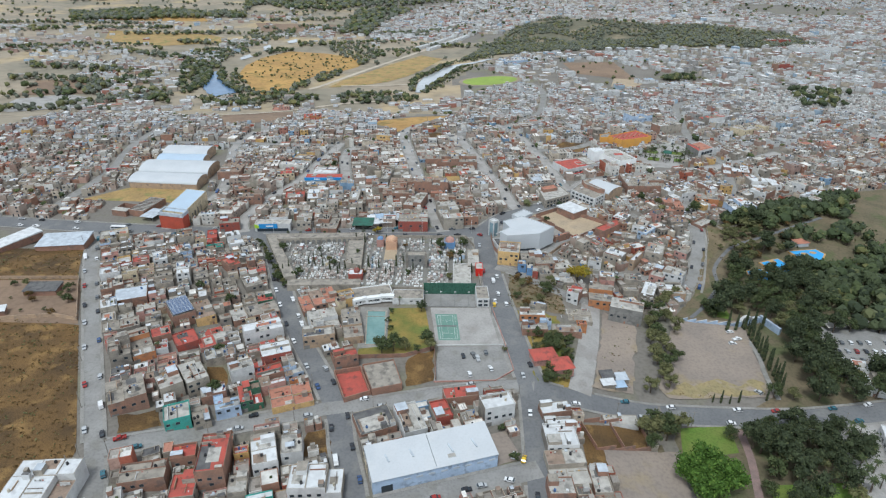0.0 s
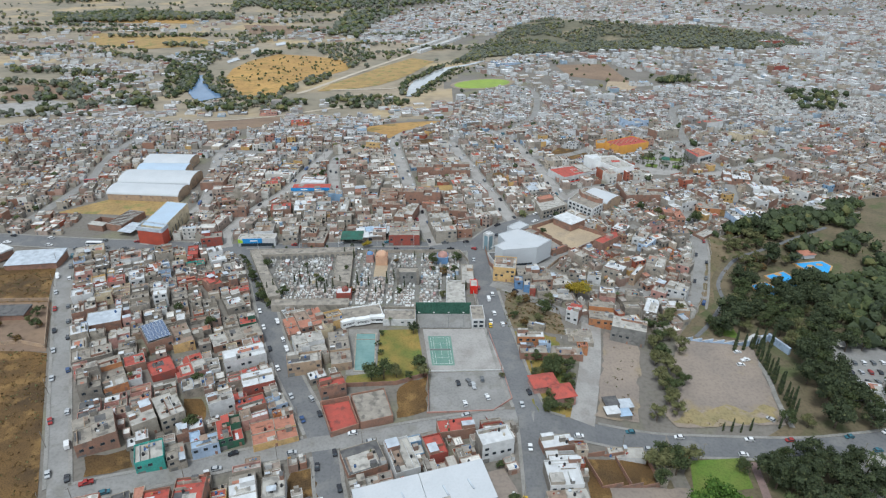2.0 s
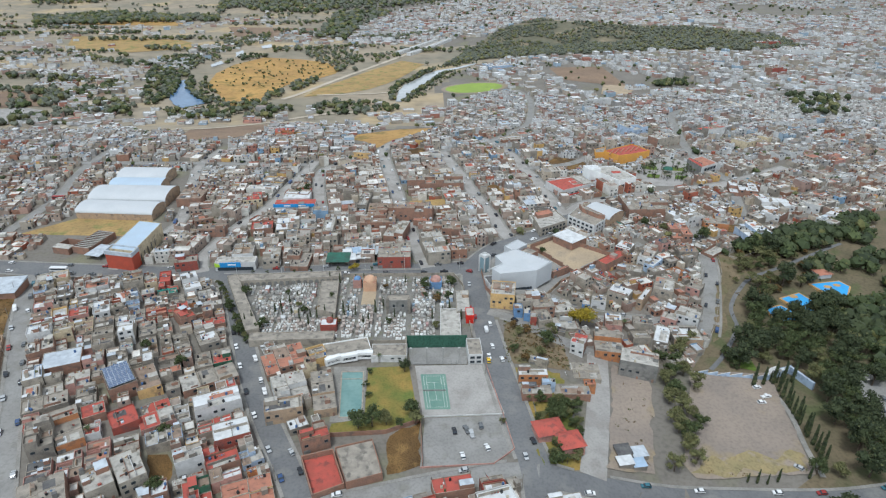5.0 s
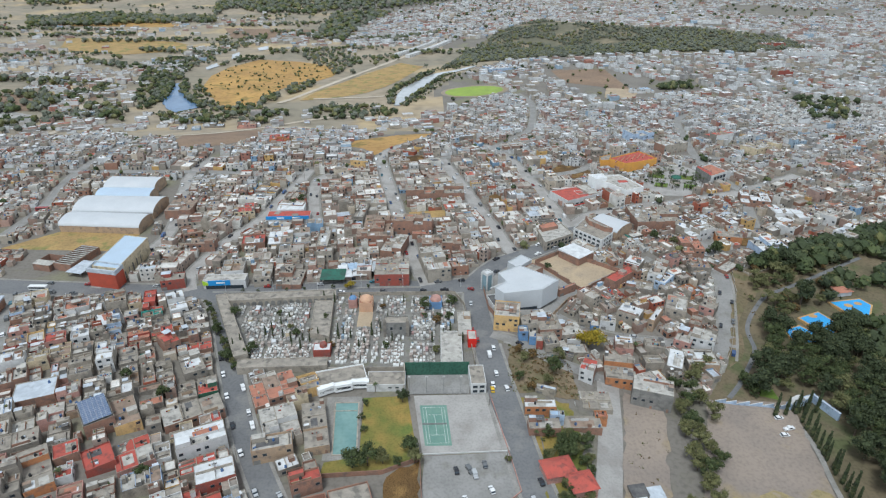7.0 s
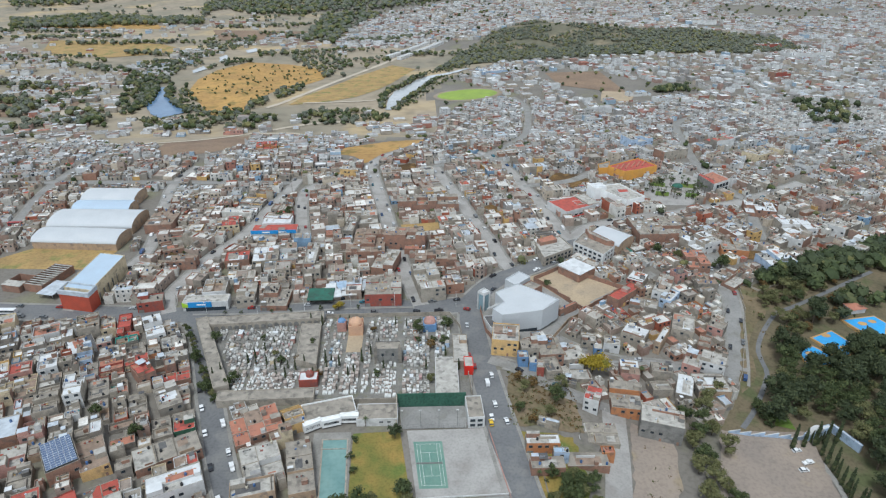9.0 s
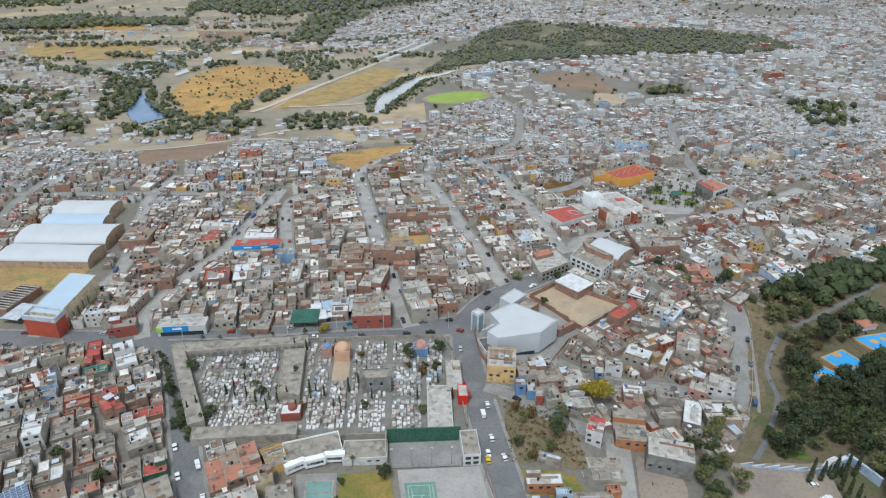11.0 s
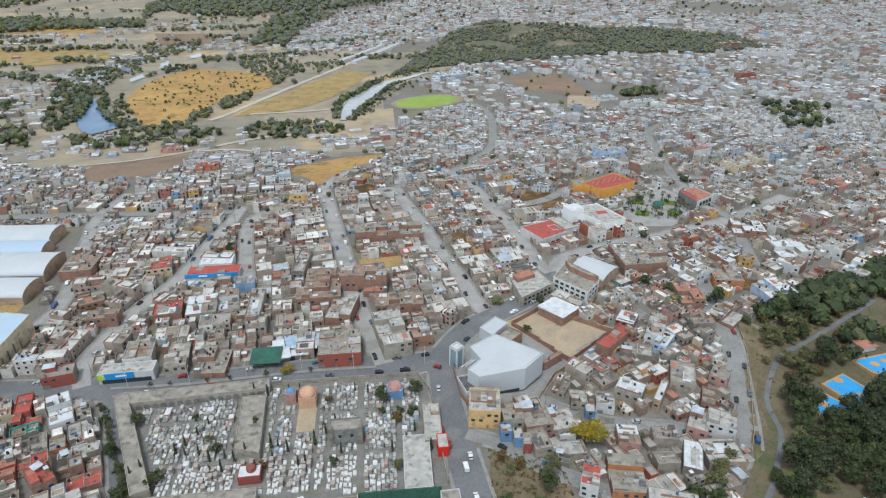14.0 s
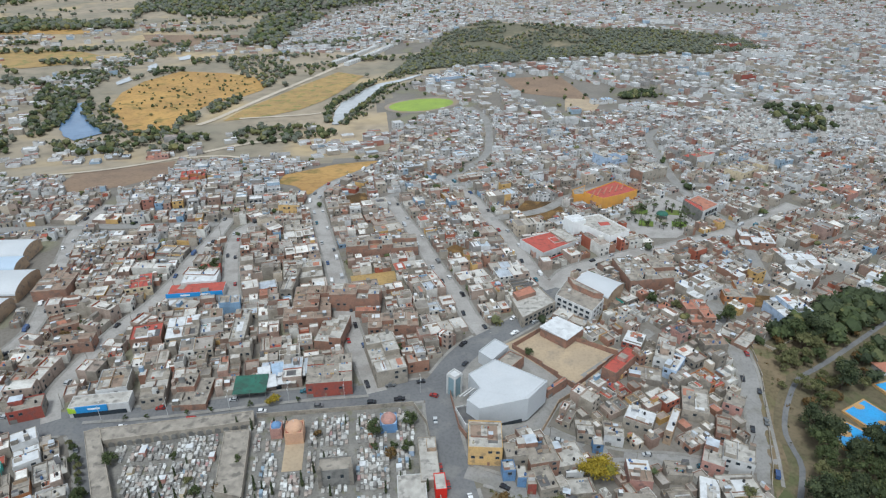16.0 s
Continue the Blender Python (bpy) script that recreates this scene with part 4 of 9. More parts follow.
def free(x, y, w, d, turn):
    """Whether a footprint lies clear of streets, open ground and houses."""
    if not (X0 + 15 < x < X1 - 15 and Y0 + 15 < y < Y1 - 15):
        return not any(inside(x, y, ring) for ring in OPEN)
    c, s = math.cos(turn), math.sin(turn)
    nu, nv = max(3, int(w / 1.2)), max(3, int(d / 1.2))
    for i in range(nu + 1):
        for j in range(nv + 1):
            u, v = (i / nu - 0.5) * (w - 0.9), (j / nv - 0.5) * (d - 0.9)
            if TAKEN[int(y + u * s + v * c - Y0), int(x + u * c - v * s - X0)]:
                return False
    return True


def lots(ring, turn, rng, lane=7.5, deep=13.0, long=74.0, wide=(6.0, 10.0), skip=0.06):
    """Footprints of houses in rows back to back, with lanes between the blocks."""
    t = radians(turn)
    c, s = math.cos(t), math.sin(t)
    cx, cy = sum(p[0] for p in ring) / len(ring), sum(p[1] for p in ring) / len(ring)
    local = [((x - cx) * c + (y - cy) * s, -(x - cx) * s + (y - cy) * c) for x, y in ring]
    x0, x1 = min(p[0] for p in local), max(p[0] for p in local)
    y0, y1 = min(p[1] for p in local), max(p[1] for p in local)
    v, row = y0, 0
    while v < y1:
        u, run = x0 + rng.uniform(0, 8), 0.0
        while u < x1:
            w = rng.uniform(*wide)
            if run + w > long:
                u, run = u + lane, 0.0
                continue
            d = deep * rng.uniform(0.8, 1.0)
            pu, pv = u + w / 2, v + (d / 2 if row % 2 == 0 else deep - d / 2)
            x, y = cx + pu * c - pv * s, cy + pu * s + pv * c
            if inside(x, y, ring) and rng.random() > skip:
                yield x, y, t + (math.pi if row % 2 else 0), w + 0.05, d
            u, run = u + w, run + w
        if row % 2 and lane > 2:
            for k in range(int(x1 - x0)):
                for o in range(1, int(lane)):
                    pu, pv = x0 + k, v + deep + o
                    x, y = cx + pu * c - pv * s, cy + pu * s + pv * c
                    if X0 < x < X1 and Y0 < y < Y1 and inside(x, y, ring):
                        TAKEN[int(y - Y0), int(x - X0)] = True
        v += deep + (lane if row % 2 else 0.1)
        row += 1


def street_lots(line, width, rng, deep=17.0, wide=(6.5, 11.0), sides=(1, -1)):
    """Footprints of houses in closed rows along both sides of a street, each with its front to it."""
    pts = rounded(line, 1.0)
    run = [0.0]
    for (x0, y0), (x1, y1) in zip(pts, pts[1:]):
        run.append(run[-1] + math.hypot(x1 - x0, y1 - y0))
    for side in sides:
        at, i = rng.uniform(1, 5), 0
        while at < run[-1] - 4:
            w = rng.uniform(*wide)
            while i < len(run) - 1 and run[i] < at + w / 2:
                i += 1
            (x0, y0), (x1, y1) = pts[max(0, i - 4)], pts[min(len(pts) - 1, i + 4)]
            long = math.hypot(x1 - x0, y1 - y0) or 1.0
            nx, ny = -side * (y1 - y0) / long, side * (x1 - x0) / long
            for share in (rng.uniform(0.85, 1.15), 0.7, 0.5):
                d = deep * share
                off = width / 2 + 2.1 + d / 2
                x, y, t = pts[i][0] + nx * off, pts[i][1] + ny * off, math.atan2(ny, nx) - math.pi / 2
                if free(x, y, w, d, t):
                    yield x, y, t, w + 0.04, d
                    break
            at += w


def gaps(ring, turn, rng, sizes, step=2.0):
    """Footprints that fit between what stands already, the largest first."""
    t = radians(turn)
    c, s = math.cos(t), math.sin(t)
    xs_, ys_ = [q[0] for q in ring], [q[1] for q in ring]
    cx, cy, reach = (min(xs_) + max(xs_)) / 2, (min(ys_) + max(ys_)) / 2, math.hypot(max(xs_) - min(xs_), max(ys_) - min(ys_)) / 2
    n = int(reach / step)
    spots = []
    for i in range(-n, n + 1):
        for j in range(-n, n + 1):
            x, y = cx + (i * c - j * s) * step, cy + (i * s + j * c) * step
            if X0 + 20 < x < X1 - 20 and Y0 + 20 < y < Y1 - 20 and not TAKEN[int(y - Y0), int(x - X0)] and inside(x, y, ring):
                spots.append((x, y))
    for w, d in sizes:
        for x, y in spots:
            if not TAKEN[int(y - Y0), int(x - X0)]:
                for turned in (0.0, math.pi / 2):
                    a, b = w * rng.uniform(0.92, 1.08), d * rng.uniform(0.92, 1.08)
                    if free(x, y, a, b, t + turned):
                        yield x, y, t + turned, a, b
                        break


def roof_bits(geo, rng, u0, v0, u1, v1, z, count, at, turn=0.0, fine=True):
    """Patched coating, low partition walls, tanks, tubs, lean-tos and washing on a roof; at() places a spot."""
    w, d = u1 - u0 - 0.8, v1 - v0 - 0.8
    if w < 1.2 or d < 1.2:
        return
    cu, cv = (u0 + u1) / 2, (v0 + v1) / 2
    for _ in range(count):
        k = rng.random()
        if k < 0.2:
            a, b = w * rng.uniform(0.3, 0.7), d * rng.uniform(0.3, 0.7)
            x, y = at(cu + rng.uniform(-0.5, 0.5) * (w - a), cv + rng.uniform(-0.5, 0.5) * (d - b))
            geo.box(x, y, z, a, b, rng.uniform(0.03, 0.07), rng.choice(("roof_pale", "roof_white", "roof_concrete", "roof_dark", "roof_terracotta", "roof_brown", "roof_pale")), turn)
        elif k < 0.42:
            along = rng.random() < 0.5
            a, b = (w * rng.uniform(0.4, 1.0), 0.16) if along else (0.16, d * rng.uniform(0.4, 1.0))
            x, y = at(cu + rng.uniform(-0.5, 0.5) * (w - a), cv + rng.uniform(-0.5, 0.5) * (d - b))
            geo.box(x, y, z, a, b, rng.uniform(0.4, 1.5), rng.choice(("wall_brick", "wall_block", "wall_plaster", "wall_white", "wall_tan")), turn)
        elif k < 0.56:
            x, y = at(cu + rng.uniform(-0.45, 0.45) * w, cv + rng.uniform(-0.45, 0.45) * d)
            colour = rng.choice(("plastic_black", "plastic_black", "plastic_beige", "plastic_blue"))
            geo.tube((x, y, z), (x, y, z + 1.1), 0.52, 0.5, colour, 7 if fine else 6, False)
            geo.tube((x, y, z + 1.1), (x, y, z + 1.4), 0.5, 0.2, colour, 7 if fine else 6)
        elif k < 0.72:
            a, b = min(w, rng.uniform(1.3, 2.8)), min(d, rng.uniform(1.2, 2.4))
            x, y = at(cu + rng.choice((-0.5, 0.5, 0.2)) * (w - a), cv + rng.choice((-0.5, 0.5, -0.1)) * (d - b))
            geo.box(x, y, z, a, b, rng.uniform(1.6, 2.5), rng.choice(("wall_brick", "wall_block", "wall_plaster", "wall_white", "wall_grey")), turn, top=rng.choice(("roof_steel", "roof_pale", "roof_dark", "roof_white", "roof_brown", "roof_concrete")))
        elif k < 0.86:
            x, y = at(cu + rng.uniform(-0.45, 0.45) * w, cv + rng.uniform(-0.45, 0.45) * d)
            geo.box(x, y, z, rng.uniform(0.4, 1.3), rng.uniform(0.4, 1.1), rng.uniform(0.3, 0.9), rng.choice(("plastic_black", "roof_dark", "wall_white", "plastic_blue", "wall_red", "roof_steel", "wall_block", "leaf_mid")), turn + rng.uniform(-0.6, 0.6))
        else:
            n = rng.randint(2, 4)
            for m in range(n):
                x, y = at(cu + (m / n - 0.4) * min(w, 3.4), cv + 0.2 * d)
                geo.box(x, y, z + 0.9, 0.7, 0.06, 0.8, rng.choice(("wall_white", "wall_white", "wall_red", "wall_blue", "wall_pink", "wall_grey", "wall_yellow")), turn, bottom=True)


def far_house(geo, x, y, turn, w, d, h, rng, detail, tone="many"):
    """A house of the further blocks, joined into its quarter."""
    z = min(ground_z(x, y), ground_z(x + w / 2, y), ground_z(x - w / 2, y), ground_z(x, y + d / 2)) - 0.2
    c, s = math.cos(turn), math.sin(turn)
    # the pale tone carries some distance haze in its wall and roof colours
    wall, cover = "wall_" + tone, "roof_many" if tone == "many" else "roof_pale_haze"

    def at(u, v):
        return x + u * c - v * s, y + u * s + v * c

    blocks = plan(w, d, h, rng, not detail and rng.random() < 0.6)
    for u0, v0, u1, v1, top, rise in blocks:
        ring = [at(u, v) for u, v in corners(u0, v0, u1, v1)]
        inner = inset(ring, 0.2)
        geo.prism(ring, z, z + top + rise, wall)
        geo.f.pop(), geo.m.pop()
        n, k = len(geo.v) - 4, len(geo.v)
        geo.v.extend([(px, py, z + top + rise) for px, py in inner])
        for i in range(4):
            j = (i + 1) % 4
            geo.f.append((n + i, n + j, k + j, k + i))
            geo.m.append(geo.slot(wall))
        geo.face([(px, py, z + top) for px, py in inner], cover if top > 1 else "lot_dirt")
        for i in range(4):
            j = (i + 1) % 4
            (ax, ay), (bx, by) = inner[i], inner[j]
            geo.face([(bx, by, z + top), (ax, ay, z + top), (ax, ay, z + top + rise), (bx, by, z + top + rise)], wall)
        if detail and y < 800:
            roof_bits(geo, rng, u0, v0, u1, v1, z + top, rng.choice((1, 2, 2, 3)) if y < 640 else rng.choice((0, 1, 1, 2)), at, turn, False)
    high = max(blocks, key=lambda q: (q[4], (q[2] - q[0]) * (q[3] - q[1])))
    if rng.random() < 0.35:
        hw, hd = high[2] - high[0], high[3] - high[1]
        uw, ud = hw * rng.uniform(0.35, 0.6), hd * rng.uniform(0.25, 0.45)
        px, py = at((high[0] + high[2]) / 2 + rng.choice((-1, 1)) * (hw - uw) / 2 * 0.94, (high[1] + high[3]) / 2 + rng.uniform(-1, 1) * (hd - ud) / 2 * 0.94)
        geo.box(px, py, z + high[4], uw, ud, rng.uniform(2.1, 2.6), wall, turn, top=cover)
    if detail:
        for face in (0, 2, 1, 3):
            span, out = (w, d / 2) if face % 2 == 0 else (d, w / 2)
            if face % 2 and rng.random() < (0.5 if y < 600 else 0.8):
                continue
            many = max(1, int(span / 3.0))
            for level in range(max(1, round(h / 3))):
                for q in range(many):
                    if rng.random() < 0.3:
                        continue
                    o = (q + 0.5) * span / many - span / 2
                    a = turn + math.pi / 2 * face
                    ca, sa = math.cos(a), math.sin(a)
                    u, v = ((o, -out + 0.3), (out - 0.3, o), (-o, out - 0.3), (-out + 0.3, -o))[face]
                    if not any(m[0] <= u <= m[2] and m[1] <= v <= m[3] and level * 2.9 + 2.3 < m[4] + 0.4 for m in blocks):
                        continue
                    bx, by = x + o * ca + out * sa, y + o * sa - out * ca
                    # doors and gates; the dark glass slabs stand for openings in shadow
                    if level == 0 and face % 2 == 0:
                        geo.box(bx, by, z + 0.2, rng.choice((1.0, 1.1, 2.4)), 0.14, 2.1, rng.choice(("dark_glass", "dark_glass", "wall_grey", "wall_brick", "wall_white")), a)
                    else:
                        geo.box(bx, by, z + level * 2.9 + 1.0, rng.uniform(0.9, 1.5), 0.14, 1.2, "dark_glass", a, bottom=True)


PALETTE = ["brick"] * 4 + ["block"] * 5 + ["plaster"] * 6 + ["white"] * 6 + ["cream"] * 3 + ["tan"] * 2 + ["pink"] * 3 + ["yellow", "orange", "paleblue", "red", "teal"]
TOPS = ["concrete"] * 8 + ["pale"] * 6 + ["white"] * 4 + ["red", "red", "terracotta", "terracotta", "brown", "brown", "dark", "steel"]


def storeys(rng):
    return rng.choice((2.8, 2.9, 3.0, 3.0, 3.1, 3.2, 3.3, 5.2, 5.4, 5.5, 5.6, 5.7, 5.8, 5.9, 8.2))

# ---- buildings and places that stand out ----
def local(ring, x, y):
    return [(px - x, py - y) for px, py in ring]


def ccw(ring):
    area = sum(x1 * y2 - x2 * y1 for (x1, y1), (x2, y2) in zip(ring, ring[1:] + ring[:1]))
    return ring if area > 0 else ring[::-1]


def block(ob, name, ring, z0, z1, wall, roof=None, rim=0.0, label=""):
    """A walled volume with its roof and parapet as parts of a building."""
    ring = ccw(ring)
    body = Geo()
    body.prism(ring, z0, z1 - 0.1, wall)
    made = part(name, body, ob, label)
    if roof:
        top = Geo()
        top.prism(inset(ring, 0.15), z1 - 0.1, z1, roof)
        part("roof", top, ob)
    if rim:
        edge = Geo()
        edge.rim(ring, inset(ring, 0.25), z1 - 0.1, z1 + rim, wall)
        part("parapet", edge, ob)
    return made


def fence_wall(name, line, height, material, label, thick=0.25, category="wall", closed=False, cap=None):
    """A free-standing wall along a line, stepping with the land."""
    x, y = line[0]
    ob = thing(name, x, y, ground_z(x, y), 0, label, category)
    z0 = ground_z(x, y)
    line = line + [line[0]] if closed else line
    for (x1, y1), (x2, y2) in zip(line, line[1:]):
        length = math.hypot(x2 - x1, y2 - y1)
        turn = math.atan2(y2 - y1, x2 - x1)
        count = max(1, int(length / 8))
        for k in range(count):
            t = (k + 0.5) / count
            px, py = x1 + (x2 - x1) * t, y1 + (y2 - y1) * t
            geo = Geo()
            low = ground_z(px, py) - z0
            geo.box(px - x, py - y, low - 0.5, length / count + 0.02, thick, height + 0.5, material, turn)
            if cap:
                geo.box(px - x, py - y, low + height, length / count + 0.04, thick + 0.12, 0.12, cap, turn)
            part("wall_panel", geo, ob)
    return ob


def windows(ob, x, y, turn, z, count, gap, w=1.2, h=1.2, material="dark_glass", name="window"):
    """A row of windows on a wall that faces local -y after the turn."""
    for k in range(count):
        o = (k - (count - 1) / 2) * gap
        geo = Geo()
        geo.box(0, 0, 0, w, 0.12, h, material, bottom=True)
        geo.rim(rect(0, 0.0, w + 0.2, 0.2), rect(0, 0.0, w, 0.16), 0, 0.06, "wall_white")
        geo.box(0, -0.04, -0.1, w + 0.24, 0.2, 0.1, "wall_plaster", bottom=True)
        part(name, geo, ob, at=pose(x, y, z, 0, 0, turn) @ pose(o, -0.02, 0))


# theatre: a white faceted hall with a glass stair tower
tx, ty = 58.0, 392.0
theatre = thing("theatre", tx, ty, ground_z(tx, ty) - 0.1, 0, "white angular theatre hall with a glass stair tower", "theatre")
hall = ccw(local([(42, 398.5), (56, 407.9), (76.6, 389.7), (65.4, 379.1), (43.0, 375.2), (38.5, 381.4), (45.5, 388.5)], tx, ty))
block(theatre, "hall", hall, 0, 12.0, "sheet_white", "sheet_white", 0.5)
fold = Geo()
fold.prism(ccw(local([(46, 387), (64.5, 380.2), (75.4, 389.8), (58, 392.5)], tx, ty)), 12.0, [12.06, 12.06, 12.5, 12.5], "sheet_white")
part("roof_fold", fold, theatre)
block(theatre, "rear_block", local([(50.6, 421), (60.5, 430.5), (66.3, 423.7), (56, 413.5)], tx, ty), 0, 7.2, "sheet_white", "sheet_white", 0.6)
block(theatre, "side_block", local([(57, 413), (66.4, 421.5), (72.5, 416), (63, 407.5)], tx, ty), 0, 6.0, "wall_brick", "roof_concrete", 0.5, "bare brick annex")
block(theatre, "front_wing", local([(34.0, 385), (40.0, 386), (44.5, 375), (37, 373.5)], tx, ty), 0, 5.0, "wall_white", "roof_dark", 0.6)
tower = rect(35.6 - tx, 399 - ty, 4.6, 4.6, radians(40))
shaft = Geo()
for px, py in tower:
    shaft.box(px * 0.985 + 0.015 * (35.6 - tx), py * 0.985 + 0.015 * (399 - ty), 0, 0.7, 0.7, 12.5, "wall_white", radians(40))
part("tower_frame", shaft, theatre, "white corner posts of the stair tower")
glass = Geo()
glass.prism(inset(tower, 0.3), 0, 11.6, "pale_glass")
part("tower_glass", glass, theatre, "greenish glass walls of the stair tower")
crown = Geo()
crown.rim(tower, inset(tower, 0.4), 11.4, 13.2, "wall_white")
crown.prism(inset(tower, 0.35), 12.2, 12.4, "roof_white")
part("tower_crown", crown, theatre)
for k, (px, py) in enumerate(((40.2, 393.5), (41.8, 391.2))):
    beam = Geo()
    beam.box(px - tx, py - ty, 6.0 + 2 * k, 0.5, 9.0, 0.6, "wall_white", radians(-50), bottom=True)
    part("bridge_beam", beam, theatre)
low = Geo()
low.box(56 - tx, 377.2 - ty, 0, 14, 0.3, 1.6, "dark_glass", radians(10))
part("entrance_glass", low, theatre, "dark glazed entrance along the foot of the hall")
fence_wall("boundary_wall", [(34.4, 412), (33.6, 396), (34.6, 376), (37, 370)], 3.0, "wall_brick", "reddish brick wall along the avenue beside the theatre")

# walled sand yard with a white-roofed hut
fence_wall("yard_wall", [(70, 431), (89.5, 444.5), (123, 421), (94, 401)], 3.0, "wall_brick", "bare brick wall round the sandy yard", closed=True)
hut = thing("yard_hut", 98, 438, ground_z(98, 438), 0, "white sheet-roofed hut with brick walls in the sandy yard", "hut")
block(hut, "wall", local([(87, 440), (98.2, 448), (109, 437), (97.6, 428)], 98, 438), 0, 5.2, "wall_brick", "roof_white", 0.0)
eave = Geo()
eave.prism(ccw(local([(86.5, 440), (98.2, 448.5), (109.6, 437), (97.6, 427.4)], 98, 438)), 5.25, [5.5, 5.5, 6.4, 6.4], "roof_white", bottom=True)
part("sheet_roof", eave, hut, "white painted sheet roof")
red_house = thing("terrace_house", 121, 412, ground_z(121, 412), 0, "long house with two red roof terraces and brick walls", "house")
block(red_house, "wall", rect(0, 0, 24, 7.5, radians(40)), 0, 5.5, "wall_brick", "roof_red", 0.9)
block(red_house, "stair_hut", rect(1, 1, 4, 4, radians(40)), 5.5, 7.6, "wall_pink", "roof_concrete")

# arched market sheds


def arched_shed(x, y, turn, w, d, wall, rise, material, label):
    """A hall with brick walls and a barrel roof across its depth."""
    ob = thing("arched_shed", x, y, ground_z(x, y), turn, label, "shed", "market sheds")
    body = Geo()
    body.prism(rect(0, 0, w, d), 0, wall, "wall_tan")
    part("wall", body, ob)
    shell, steps = Geo(), 14
    for k in range(steps):
        a, b = math.pi * k / steps, math.pi * (k + 1) / steps
        y1, z1, y2, z2 = -math.cos(a) * d / 2 * 1.02, wall + rise * math.sin(a), -math.cos(b) * d / 2 * 1.02, wall + rise * math.sin(b)
        shell.face([(-w / 2 - 0.4, y1, z1), (w / 2 + 0.4, y1, z1), (w / 2 + 0.4, y2, z2), (-w / 2 - 0.4, y2, z2)], material)
        for side in (-1, 1):
            shell.face([(side * w / 2, y1, wall), (side * w / 2, y2, wall), (side * w / 2, y2, z2), (side * w / 2, y1, z1)], "wall_tan")
    part("barrel_roof", shell, ob, "curved pale sheet-metal roof")
    return ob


arched_shed(-231, 491, -5, 58, 21, 5.0, 4.2, "sheet_white", "wide shed with a curved white sheet roof")
arched_shed(-232, 519, -3, 60, 28, 5.0, 5.0, "sheet_white", "wide shed with a curved off-white sheet roof")
arched_shed(-238, 543, -2, 42, 17, 5.0, 3.6, "sheet_blue", "shed with a curved bluish sheet roof")
arched_shed(-240, 564, -3, 41, 23, 5.0, 4.5, "sheet_white", "shed with a curved off-white sheet roof")
store = thing("hall_store", -193, 430, ground_z(-193, 430), 0, "long beige hall with pale sheet roof and red front", "store")
block(store, "wall", local([(-202.5, 411), (-185.8, 407), (-184, 449), (-200.5, 453)], -193, 430), 0, 11.5, "wall_cream", "sheet_blue", 0.3)
block(store, "front_block", local([(-203.5, 406.5), (-185, 402), (-184.2, 411), (-202.5, 416)], -193, 430), 0, 10.0, "wall_vermilion", "roof_steel", 0.0, "orange-red painted front block")
fascia = Geo()
fascia.rim(ccw(local([(-203.8, 406.2), (-184.7, 401.6), (-183.9, 411), (-202.7, 416.3)], -193, 430)), ccw(local([(-203, 407), (-185.4, 402.6), (-184.6, 410.6), (-202.2, 415.5)], -193, 430)), 10.0, 12.6, "roof_steel")
part("fascia", fascia, store)
for k in range(7):
    rib = Geo()
    rib.box(8.6 - 0.06 * k, -17 + 5.6 * k, 0, 0.5, 0.6, 6.5, "wall_grey")
    part("pilaster", rib, store)
unfinished = thing("unfinished_store", -234, 437, ground_z(-234, 437), -14, "half-roofed brick store with bare concrete beams", "store")
for ring, h in ((rect(-6, -6, 12, 14), 4.5), (rect(7, 3, 13, 26), 5.0)):
    edge = Geo()
    edge.rim(ring, inset(ring, 0.3), 0, h, "wall_brick")
    part("wall", edge, unfinished)
for k in range(11):
    beam = Geo()
    beam.box(7, -9 + 2.4 * k, 4.6, 13, 0.7, 0.4, "roof_pale", bottom=True)
    part("beam", beam, unfinished)
block(unfinished, "front_roof", rect(-6, -10, 13, 6), 4.3, 4.7, "roof_pale", "roof_pale")
block(unfinished, "side_canopy", rect(20, -8, 11, 16), 3.4, 3.7, "roof_steel", "roof_steel")
for px in (15.5, 24.5):
    for py in (-15, -1):
        leg = Geo()
        leg.tube((px, py, 0), (px, py, 3.4), 0.12, 0.12, "metal_pole", 6)
        part("post", leg, unfinished)
for cx, cy, w, d, turn, h, roof in ((-253, 372, 30, 18, 8, 5, "steel"), (-288, 370, 12, 36, -28, 5, "white"), (-228, 305, 18, 9, 3, 3.2, "dark"), (-243, 280, 16, 5, 20, 3, "white"), (-280, 300, 14, 8, 5, 3.5, "red")):
    ob = thing("yard_shed", cx, cy, ground_z(cx, cy), turn, f"low shed with {ROOF_WORDS[roof]} roof in a walled yard", "shed", "yard sheds")
    block(ob, "wall", rect(0, 0, w, d), 0, h, "wall_brick")
    sheet = Geo()
    sheet.prism(rect(0, 0, w + 0.8, d + 0.8), h, [h + 0.15, h + 0.15, h + 1.1, h + 1.1], "roof_" + roof, bottom=True)
    part("sheet_roof", sheet, ob)
fence_wall("field_wall", [(-330, 273), (-262, 272), (-208, 280), (-194, 276), (-216, 320), (-330, 317)], 2.3, "wall_tan", "tan brick wall round the dirt yard")

# cemetery: arcaded wings, chapel, domes and rows of tombs


def wing(name, ring, h, label, roof="roof_concrete"):
    cx, cy = ring[0]
    ob = thing(name, cx, cy, ground_z(cx, cy), 0, label, "burial wing", "cemetery wings")
    block(ob, "wall", local(ring, cx, cy), 0, h, "wall_plaster", roof, 0.35)
    return ob


north = wing("burial_wing", [(-117, 388.5), (-54, 392.5), (-53, 386), (-113, 381)], 4.2, "long flat-roofed burial wing with a row of dark arches")
